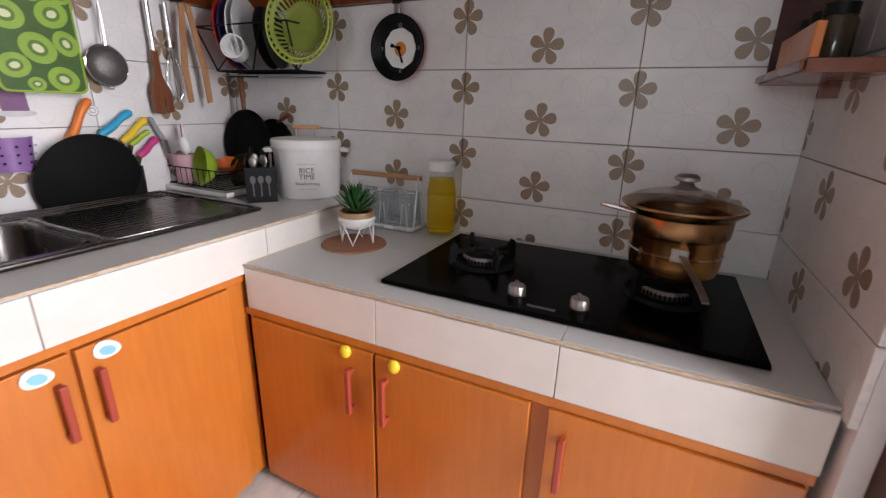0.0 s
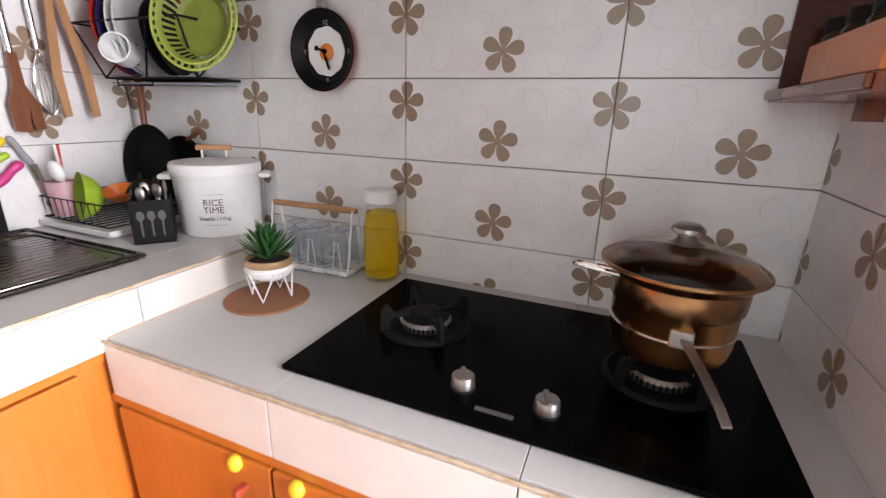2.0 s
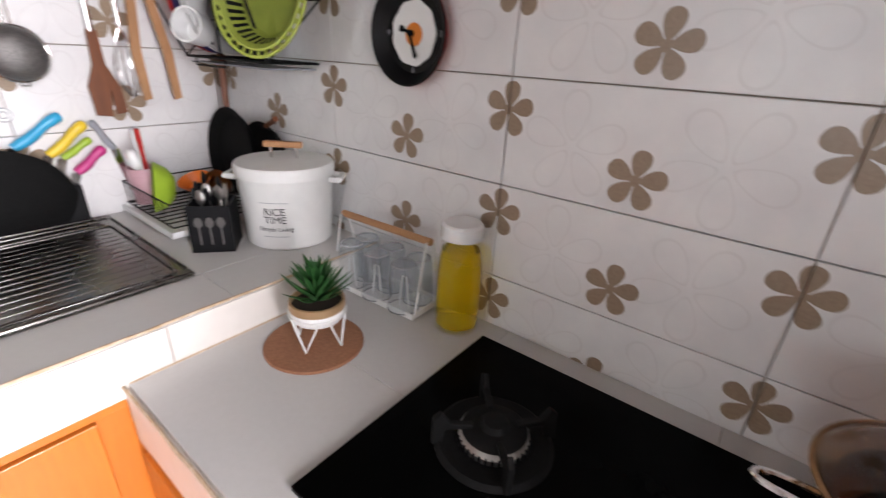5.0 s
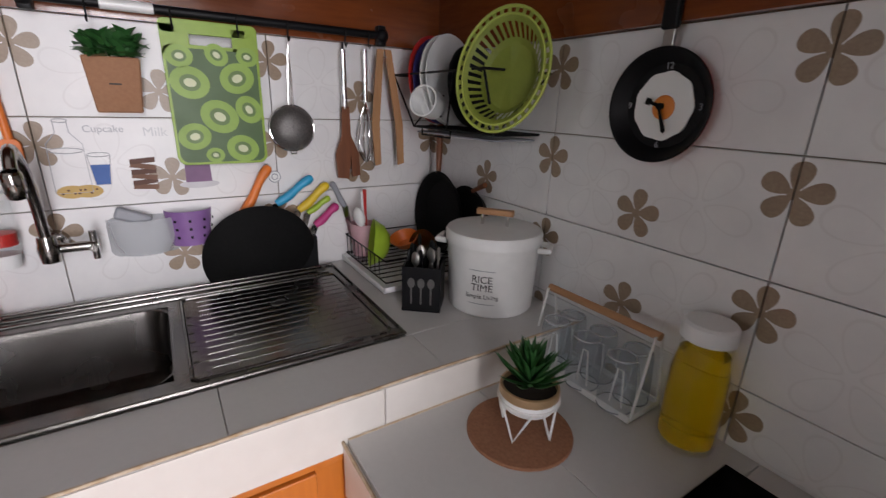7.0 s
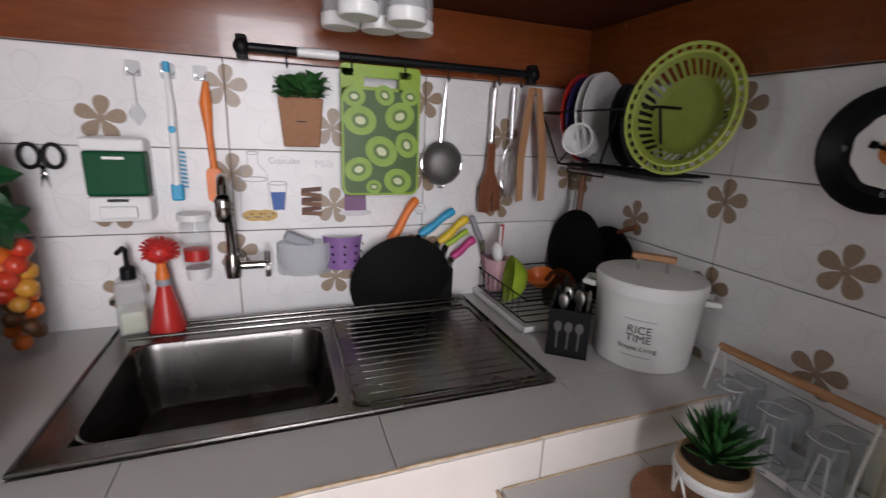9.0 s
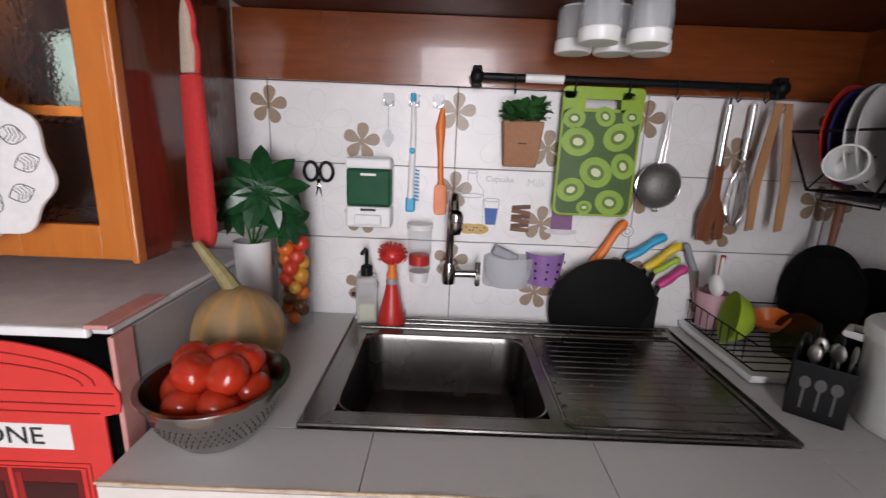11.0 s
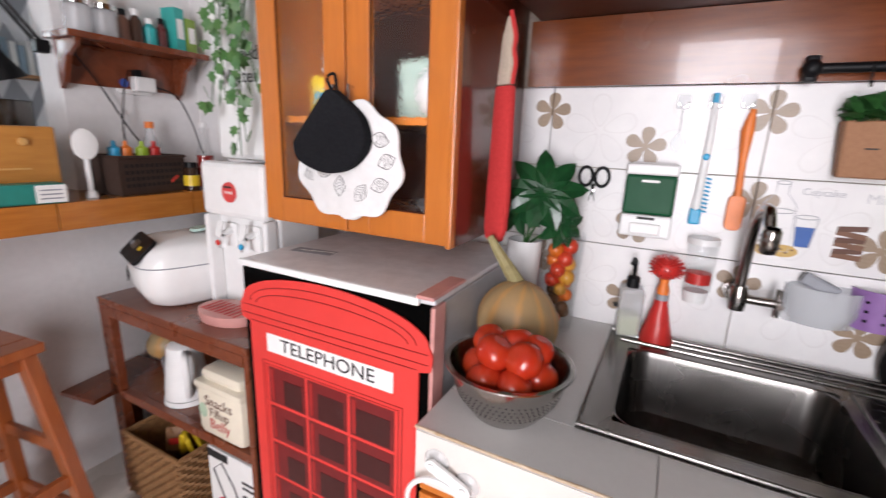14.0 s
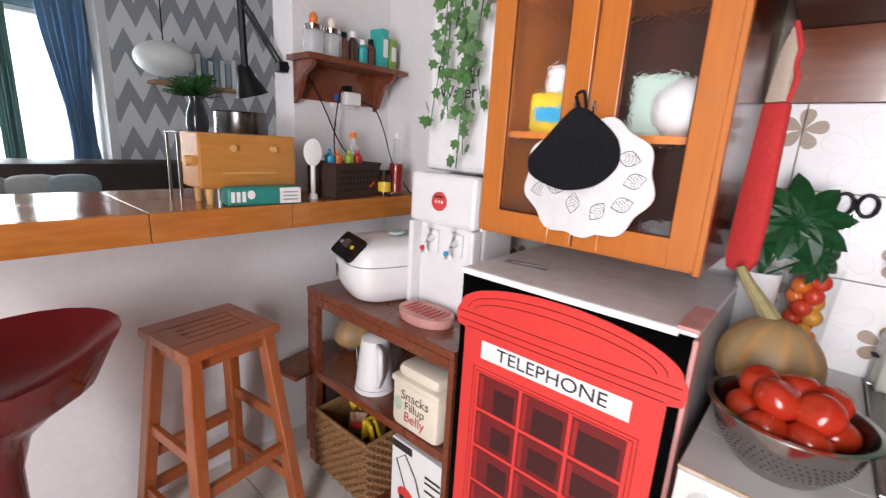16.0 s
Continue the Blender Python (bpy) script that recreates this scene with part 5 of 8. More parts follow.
def cutting_board():
    ob = wall_thing("cutting_board", -0.664, 1.292, "green plastic cutting board printed with kiwi slices", "cutting board", 0.045)
    w, h = 0.205, 0.325
    out, hole = rounded(w, h, 0.022), rounded(0.085, 0.022, 0.010)
    body = joined(moved(prism(rounded(w, h - 0.052, 0.02), 0.006, 0.001), pose(0, 0, -0.026)), moved(prism(rounded(w, 0.03, 0.012), 0.006, 0.001), pose(0, 0, h / 2 - 0.015)),
                  box(-w / 2, -0.045, -0.006, 0, h / 2 - 0.075, h / 2 - 0.012), box(0.045, w / 2, -0.006, 0, h / 2 - 0.075, h / 2 - 0.012))
    part("board", body, plain("kiwi_green", (0.26, 0.40, 0.03), 0.4), ob)
    dark = plain("kiwi_dark", (0.05, 0.11, 0.02), 0.45)
    part("print_ground", moved(prism(rounded(w - 0.012, h - 0.066, 0.018), 0.0006), pose(0, -0.0062, -0.027)), dark, ob, "dark green print")
    kiwi, core, seed = plain("kiwi_flesh", (0.25, 0.40, 0.05), 0.45), plain("kiwi_core", (0.62, 0.66, 0.40), 0.45), plain("kiwi_seed_ring", (0.10, 0.18, 0.03), 0.45)
    for cx, cz, r, a in ((-0.055, 0.028, 0.044, 10), (0.048, 0.042, 0.042, -25), (0.0, -0.048, 0.046, 30), (0.068, -0.03, 0.036, 60), (-0.06, -0.095, 0.038, -15), (0.045, -0.125, 0.040, 15), (-0.070, 0.085, 0.030, 0), (0.008, 0.092, 0.028, 40), (0.075, 0.092, 0.026, 10), (-0.02, -0.14, 0.022, 0)):
        k = part("kiwi_print", moved(prism(oval(r * 0.95, r * 0.82, 24), 0.0006), pose(cx, -0.0070, cz, 0, a, 0)), kiwi, ob, "printed kiwi slice")
        part("seed_ring", moved(prism(oval(r * 0.5, r * 0.42, 20), 0.0005), pose(cx, -0.0077, cz, 0, a, 0)), seed, k)
        part("heart", moved(prism(oval(r * 0.30, r * 0.22, 16), 0.0005), pose(cx, -0.0083, cz, 0, a, 0)), core, k)


cutting_board()


def sieve():
    ob = wall_thing("steel_sieve", -0.487, 1.215, "small round steel tea sieve hanging from a hook", "sieve", 0.03)
    mesh_mat = surface("steel_mesh", (0.22, 0.21, 0.20), (0.12, 0.115, 0.11), 0.45, 0.7, scale=260, bump=0.6)
    part("mesh_bowl", moved(lathe([(0.058, 0.0), (0.052, 0.012), (0.035, 0.024), (0, 0.030)], 32), pose(0, -0.004, 0, 90, 0, 0)), mesh_mat, ob, smooth=True)
    part("hoop", moved(tube([(0.059 * math.cos(math.tau * i / 36), 0.059 * math.sin(math.tau * i / 36), 0) for i in range(36)], 0.003, 8, True), pose(0, 0, 0, 90, 0, 0)), CHROME, ob, smooth=True)
    part("handle", tube([(-0.006, -0.002, 0.058), (-0.004, -0.01, 0.14), (0, -0.016, 0.215), (0.004, -0.01, 0.14), (0.006, -0.002, 0.058)], 0.002, 6), CHROME, ob)
    part("rest", tube([(-0.008, 0, -0.058), (-0.007, -0.002, -0.068), (0.007, -0.002, -0.068), (0.008, 0, -0.058)], 0.002, 6), CHROME, ob)


sieve()


def spatulas():
    ob = wall_thing("wooden_spatula", -0.338, 1.435, "brown wooden spatula with steel handle sleeve", "spatula", 0.035)
    part("sleeve", tube([(0, 0, -0.01), (0, 0, -0.165)], 0.0085, 12), CHROME, ob, "steel sleeve", smooth=True)
    part("hanger", tube([(0, 0, -0.012), (0, 0, 0.008)], 0.003, 6), BLACK, ob)
    part("blade", prism([(-0.011, -0.16), (0.011, -0.16), (0.014, -0.24), (0.036, -0.29), (0.040, -0.355), (0.015, -0.36), (0.012, -0.30), (0.004, -0.365), (-0.03, -0.36), (-0.034, -0.29), (-0.014, -0.24)], 0.008, 0.001), SPOONWOOD, ob)
    t = wall_thing("bamboo_tongs", -0.232, 1.43, "pale bamboo tongs hanging from the rail", "tongs", 0.075)
    for sx, tip in ((-0.012, -0.03), (0.010, 0.045)):
        part("arm", prism([(sx - 0.010, 0.0), (sx + 0.010, 0.0), (tip + 0.012, -0.20), (tip + 0.016, -0.315), (tip - 0.004, -0.32), (tip - 0.012, -0.2)], 0.006, 0.001), TAN, t)
    part("pin", tube([(0, 0.006, -0.02), (0, -0.014, -0.02)], 0.003, 8), DULLMETAL, t)
    w = wall_thing("wire_whisk", -0.272, 1.43, "steel balloon whisk hanging on the wall", "whisk", 0.03)
    part("handle", tube([(0, 0, 0), (0, 0, -0.14)], 0.007, 10), CHROME, w, smooth=True)
    for k in range(6):
        a = math.pi * k / 6
        pts = smoothline([(0, 0, -0.14), (0.022 * math.cos(a), 0.022 * math.sin(a) * 0.8, -0.20), (0.030 * math.cos(a), 0.03 * math.sin(a) * 0.8, -0.26), (0, 0, -0.315), (-0.030 * math.cos(a), -0.03 * math.sin(a) * 0.8, -0.26), (-0.022 * math.cos(a), -0.022 * math.sin(a) * 0.8, -0.20), (0, 0, -0.14)], 4)
        part("wire_loop", tube(pts, 0.0011, 5), CHROME, w)


spatulas()


def wall_plant():
    ob = wall_thing("wall_planter", -0.862, 1.25, "kraft paper wall planter with small green leafy plant", "planter", 0.022)
    bm = bmesh.new()
    q = [[bm.verts.new((sx * w, y, z)) for sx, y in ((-1, 0), (1, 0), (1, -d), (-1, -d))] for w, d, z in ((0.042, 0.03, 0), (0.052, 0.045, 0.115))]
    for i in range(4):
        bm.faces.new((q[0][i], q[0][(i + 1) % 4], q[1][(i + 1) % 4], q[1][i]))
    bm.faces.new(q[0])
    bm.faces.new(q[1])
    bmesh.ops.recalc_face_normals(bm, faces=bm.faces)
    bmesh.ops.bevel(bm, geom=bm.edges, offset=0.003, segments=1, affect="EDGES")
    p = part("pot", bm, KRAFT, ob)
    part("print_bar", moved(box(-0.011, 0.011, -0.0005, 0.0005, -0.0015, 0.0015), pose(0, -0.0398, 0.06, -7.4, 0, 0)), INK, p, "dark printed bar")
    rnd = random.Random(5)
    for k in range(70):
        a, e = rnd.uniform(0, 360), rnd.uniform(5, 80)
        lf = leaf(rnd.uniform(0.035, 0.05), 0.032, 0.25, 0.3, 4)
        part("leaf", moved(lf, pose(rnd.uniform(-0.042, 0.042), -0.024 + rnd.uniform(-0.016, 0.014), 0.112 + rnd.uniform(0, 0.035), 0, -e, a)), LEAF, ob)


wall_plant()


def soap_dispenser():
    ob = wall_thing("soap_dispenser", -1.255, 1.168, "white wall soap dispenser with dark green soap", "soap dispenser")
    part("back_plate", moved(prism(rounded(0.120, 0.185, 0.015), 0.012, 0.002), pose(0, 0, 0)), WHITE, ob)
    part("tank", box(-0.058, 0.058, -0.062, -0.013, -0.035, 0.062, 0.006), SOAPGREEN, ob, "dark green soap tank")
    part("cap", box(-0.060, 0.060, -0.064, -0.0125, 0.0625, 0.090, 0.006), WHITE, ob)
    part("base", box(-0.060, 0.060, -0.066, -0.0125, -0.092, -0.036, 0.006), WHITE, ob)
    part("push_bar", box(-0.036, 0.036, -0.074, -0.067, -0.084, -0.056, 0.004), WHITE, ob)
    for z, m in ((0.048, PAPER), (-0.044, INK)):
        part("print_bar", box(-0.020, 0.020, -0.0675 if z < 0 else -0.0632, -0.062, z - 0.003, z + 0.003), m, ob)


soap_dispenser()


def hung_brushes():
    for k, y in enumerate((-1.211, -1.144, -1.079)):
        hk = wall_thing("adhesive_hook", y, 1.408, "clear adhesive wall hook with wire loop", "hook", 0, "adhesive hooks")
        part("pad", prism(rounded(0.030, 0.034, 0.005, 3), 0.0015), FROST, hk)
        part("loop", tube([(0.012 * math.cos(a), -0.003, 0.002 - 0.016 * math.sin(a)) for a in np.linspace(0.2, 2.95, 9)], 0.0014, 6), CHROME, hk)
    b = wall_thing("bottle_brush", -1.145, 1.39, "white and blue plastic bottle brush hanging from a hook", "brush", 0.012)
    part("handle", tube([(0, 0, 0.018), (0.002, 0, -0.06), (0.0, 0, -0.13), (-0.004, 0, -0.26)], [0.006, 0.008, 0.009, 0.010], 10), WHITE, b, smooth=True)
    part("tip", tube([(0.0, 0, 0.014), (0, 0, 0.036)], 0.007, 10), BLUE, b, smooth=True)
    part("grip_dot", moved(ball(0.008, 0.003, 0.008), pose(0.0, -0.009, -0.11)), BLUE, b, smooth=True)
    part("foot", box(-0.016, 0.010, -0.010, 0.010, -0.275, -0.235, 0.005), BLUE, b)
    for k in range(9):
        part("bristle_tuft", tube([(0.004, 0, -0.16 - k * 0.010), (0.020, 0, -0.163 - k * 0.010)], 0.0022, 5), BLUE, b)
    o = wall_thing("orange_spatula", -1.070, 1.392, "orange silicone spatula brush hanging from a hook", "spatula", 0.014)
    part("handle", tube([(0.002, 0, -0.002), (-0.002, 0, -0.05), (0.0, 0, -0.12), (0.004, 0, -0.20)], [0.006, 0.014, 0.008, 0.008], 10), ORANGE, o, smooth=True)
    part("head", moved(prism(rounded(0.036, 0.085, 0.014), 0.010, 0.002), pose(0.004, 0.005, -0.24)), ORANGE, o)
    t = wall_thing("hanging_tag", -1.211, 1.33, "small pale plastic tag hanging on a string", "tag", 0.008)
    part("string", tube([(0, 0, 0.07), (0, 0, 0.0)], 0.0009, 4), GREYPLASTIC, t)
    part("tag", moved(prism(oval(0.014, 0.022, 16, wob=0.12, lobes=4), 0.002), pose(0, 0, -0.02)), FROST, t)
    s = wall_thing("scissors", -1.398, 1.245, "kitchen scissors with black and white handles on a hook", "scissors", 0.014)
    for sx in (-1, 1):
        part("finger_loop", tube([(sx * 0.021 + 0.018 * math.cos(a), 0, -0.03 + 0.025 * math.sin(a)) for a in np.linspace(0, 6.0, 18)], 0.0045, 8, True), BLACK, s, smooth=True)
        part("blade", prism([(sx * 0.006, -0.052), (-sx * 0.002, -0.048), (-sx * 0.016, -0.17), (-sx * 0.008, -0.10)], 0.002), CHROME, s)
    part("pivot", moved(lathe([(0, 0.004), (0.005, 0.003), (0.005, 0)], 12), pose(0, 0, -0.068, 90, 0, 0)), CHROME, s)


hung_brushes()


def stickers():
    """Printed pictures stuck on the tiles over the tap."""
    ob = wall_thing("snack_wall_sticker", -0.83, 1.13, "wall sticker with milk bottle, cookies, cup and chocolate drawings", "sticker")
    grey = plain("pencil_print", (0.45, 0.45, 0.47), 0.5)

    def stroke(pts, m=grey, r=0.0011):
        part("drawn_line", tube([(a, -0.0006, b) for a, b in pts], r, 4), m, ob)
    bx, bz = -0.150, 0.0
    stroke([(bx - 0.012, 0.10), (bx - 0.012, 0.075), (bx - 0.032, 0.05), (bx - 0.034, -0.06), (bx + 0.034, -0.06), (bx + 0.032, 0.05), (bx + 0.012, 0.075), (bx + 0.012, 0.10)])
    stroke([(bx + a, b + 0.10) for a, b in oval(0.014, 0.004, 14)])
    stroke([(bx + a, b + 0.035) for a, b in oval(0.031, 0.006, 16)])
    for k in range(2):
        c = part("cookie_print", moved(prism(oval(0.028, 0.015, 20), 0.0008), pose(-0.155 + k * 0.03, -0.0004 * k, -0.058)), plain("cookie", (0.60, 0.40, 0.13), 0.6), ob, "printed cookie")
        for j in range(4):
            part("chip", moved(prism(oval(0.003, 0.002, 8), 0.0006), pose(-0.172 + k * 0.03 + j * 0.011, -0.0009 - 0.0004 * k, -0.062 + 0.008 * (j % 2))), BROWNPRINT, c)
    stroke([(-0.115, 0.025), (-0.108, -0.045), (-0.080, -0.045), (-0.072, 0.025)])
    stroke([(-0.0935 + a, b + 0.025) for a, b in oval(0.021, 0.005, 14)])
    part("cup_print", prism([(-0.1125, 0.002), (-0.1075, -0.044), (-0.0805, -0.044), (-0.0745, 0.002)], 0.0008), plain("blue_print", (0.02, 0.10, 0.36), 0.5), ob, "printed blue drink")
    for k, (z, a) in enumerate(((-0.055, 4), (-0.043, -6), (-0.030, 8), (-0.018, -3), (-0.005, 9), (0.008, -5))):
        part("chocolate_print", moved(prism([(-0.026, -0.006), (0.026, -0.006), (0.028, 0.006), (-0.024, 0.006)], 0.0008 + 0.0002 * k), pose(-0.012, 0, z, 0, a, 0)), BROWNPRINT if k % 2 else plain("chocolate", (0.19, 0.09, 0.05), 0.6), ob, "printed chocolate")
    part("jug_print", prism([(0.075, -0.05), (0.135, -0.05), (0.133, 0.02), (0.077, 0.02)], 0.0008), plain("plum_print", (0.20, 0.09, 0.20), 0.5), ob, "printed plum-coloured cup")
    part("saucer_print", moved(prism(oval(0.046, 0.010, 20), 0.0006), pose(0.105, 0, -0.056)), plain("saucer_print", (0.60, 0.58, 0.60), 0.5), ob)
    lettering("script_print", "Cupcake", 0.022, grey, ob, pose(-0.075, -0.0006, 0.082, 90, 0, 0))
    lettering("script_print", "Milk", 0.03, plain("faint_print", (0.62, 0.62, 0.63), 0.5), ob, pose(0.025, -0.0006, 0.075, 90, 0, 0))
    d = wall_thing("round_sticker", -0.538, 1.082, "small round black and white sticker on the tiles", "sticker")
    for r, m, y in ((0.017, GREYPLASTIC, 0.0), (0.0145, PAPER, -0.0005), (0.009, GREYPLASTIC, -0.001), (0.0065, PAPER, -0.0015)):
        part("ring_print", moved(prism(oval(r, r, 20), 0.0006), pose(0, y, 0)), m, d)


stickers()


def sponge_caddies():
    ob = wall_thing("sponge_caddy", -0.862, 0.965, "pale grey plastic sponge caddy on the tiles with grey brush", "caddy")
    bm = lathe([(0.0, -0.06), (0.055, -0.055), (0.072, -0.02), (0.075, 0.035), (0.071, 0.035), (0.068, -0.018), (0.052, -0.05), (0, -0.055)], 28, 1.0, 0.7, math.pi)
    part("tray", moved(bm, pose(0, 0, 0, 0, 0, 180)), FROST, ob, smooth=True)
    part("back", moved(prism(rounded(0.15, 0.10, 0.02), 0.003), pose(0, 0.0, -0.01)), FROST, ob)
    part("grey_brush", moved(box(-0.045, 0.03, -0.012, 0.012, -0.014, 0.014, 0.006), pose(-0.01, -0.025, 0.040, 0, 24, 0)), GREYPLASTIC, ob, "dark grey brush")
    p = wall_thing("purple_basket", -0.762, 0.972, "purple perforated plastic basket on the tiles", "basket")
    bm = lathe([(0.0, -0.055), (0.044, -0.052), (0.055, 0.04), (0.052, 0.04), (0.041, -0.048), (0, -0.05)], 24, 1.0, 0.8, math.pi)
    part("bowl", moved(bm, pose(0, 0, 0, 0, 0, 180)), PURPLE, p, smooth=True)
    for i in range(3):
        for j in range(5):
            a = radians(200 + j * 35)
            r = 0.0505 + 0.0035 * i
            part("hole", moved(box(-0.003, 0.003, -0.001, 0.001, -0.003, 0.003), pose(r * math.cos(a), r * 0.8 * math.sin(a), -0.028 + i * 0.022, 0, 0, math.degrees(a) + 90)), BLACK, p)
    m = wall_thing("cup_dispenser", -1.118, 1.005, "clear wall container with red powder and white cap", "container")
    part("tube_wall", moved(lathe([(0.032, -0.05), (0.034, 0.075), (0.031, 0.075), (0.029, -0.05)], 24), pose(0, -0.036, 0)), CLEAR, m, smooth=True)
    part("powder", moved(lathe([(0, -0.032), (0.0285, -0.032), (0.0285, -0.005), (0, 0.0)], 20), pose(0, -0.036, 0)), REDPLASTIC, m, "red contents", smooth=True)
    part("cap", moved(lathe([(0, -0.082), (0.024, -0.082), (0.028, -0.052), (0, -0.05)], 20), pose(0, -0.036, 0)), WHITE, m, smooth=True)
    part("lid", moved(lathe([(0.035, 0.068), (0.035, 0.082), (0, 0.084)], 20), pose(0, -0.036, 0)), WHITE, m, smooth=True)


sponge_caddies()


def at_sink_back():
    s = thing("soap_pump_bottle", 0.048, -1.262, 0.8035, "clear square soap pump bottle with pale soap", "bottle", 10)
    part("wall", box(-0.034, 0.034, -0.03, 0.03, 0, 0.135, 0.010), FROST, s)
    part("soap", box(-0.030, 0.030, -0.026, 0.026, 0.005, 0.06, 0.008), SOAPPALE, s, "pale yellow soap")
    part("collar", moved(lathe([(0.016, 0.135), (0.016, 0.160), (0.012, 0.164), (0, 0.165)], 20), pose(0, 0, 0)), BLACK, s, "grey pump collar", smooth=True)
    part("pump", tube([(0, 0, 0.16), (0, 0, 0.205), (0.005, -0.004, 0.21), (0.034, -0.012, 0.205)], 0.0055, 8), BLACK, s, smooth=True)
    part("measure_clip", box(-0.008, 0.014, -0.042, -0.031, 0.078, 0.084, 0.001), BLACK, s)
    b = thing("red_scrubber", 0.062, -1.190, 0.8035, "red round dish brush on a red conical stand", "brush")
    part("cone", lathe([(0, 0), (0.040, 0), (0.041, 0.006), (0.030, 0.05), (0.016, 0.11), (0.014, 0.125), (0, 0.126)], 28), REDPLASTIC, b, smooth=True)
    part("band", lathe([(0.0155, 0.118), (0.0165, 0.128), (0.014, 0.134)], 24), GREYPLASTIC, b, "grey band", smooth=True)
    part("neck", lathe([(0.014, 0.13), (0.015, 0.145), (0.010, 0.16), (0.012, 0.175), (0, 0.178)], 20), ORANGE, b, smooth=True)
    part("head", moved(ball(0.034, 0.034, 0.028), pose(0, 0, 0.200)), REDPLASTIC, b, smooth=True)
    rnd = random.Random(2)
    tufts = []
    for k in range(150):
        u, a = rnd.uniform(-0.5, 1), rnd.uniform(0, math.tau)
        q = math.sqrt(1 - u * u)
        d = Vector((q * math.cos(a), q * math.sin(a), u * 0.85))
        tufts.append(tube([Vector((0, 0, 0.2)) + d * 0.028, Vector((0, 0, 0.2)) + d * 0.043], 0.0014, 4))
    tagged(part("bristles", joined(*tufts), REDPLASTIC, b), kind="stuff")
    p = thing("black_round_board", 0.035, -0.600, 0.806, "black half-round lid standing behind the drainboard", "lid")
    part("disc", moved(lathe([(0, 0), (0.125, 0.002), (0.146, 0.012), (0.149, 0.014), (0.145, 0.017), (0.12, 0.008), (0, 0.006)], 48), pose(0.02, 0.0, 0.062, 0, -80, 0) @ Matrix.Identity(4)), MATTBLACK, p, smooth=True)
    blk_ = thing("knife_block", 0.026, -0.50, 0.806, "black block behind the lid holding coloured knives", "knife block", 90)
    part("body", box(-0.10, 0.06, -0.018, 0.018, 0, 0.10, 0.004), BLACK, blk_)
    for y0, z0, y1, z1, m, nm in ((-0.64, 0.985, -0.555, 1.115, ORANGE, "orange"), (-0.545, 1.01, -0.44, 1.078, BLUE, "blue"), (-0.485, 0.985, -0.395, 1.055, YELLOW, "yellow"), (-0.46, 0.975, -0.392, 1.015, LIME, "lime green"), (-0.44, 0.935, -0.368, 0.99, MAGENTA, "magenta"), (-0.345, 0.985, -0.385, 1.06, GREYPLASTIC, "grey")):
        k = thing("kitchen_knife", 0.026, y0, z0, nm + " handled kitchen knife standing behind the black lid", "knife", 90, "coloured knives")
        dy, dz = y1 - y0, z1 - z0
        r = 0.011 if nm not in ("grey", "lime green") else 0.008
        part("handle", tube(smoothline([(0, 0, 0), (dy * 0.35, 0, dz * 0.3), (dy * 0.7, 0, dz * 0.74), (dy, 0, dz)], 4), [r * 0.85, r, r * 1.1, r * 1.15, r * 1.15, r * 1.1, r, r, r * 1.05, r * 1.15, r * 1.2, r * 1.1, r * 0.7], 10), m, k, smooth=True)
        part("blade", prism([(-0.010, 0.0), (0.010, 0.0), (0.006 - dy * 0.5, -0.11), (-0.006 - dy * 0.5, -0.11)], 0.002), CHROME, k)


at_sink_back()


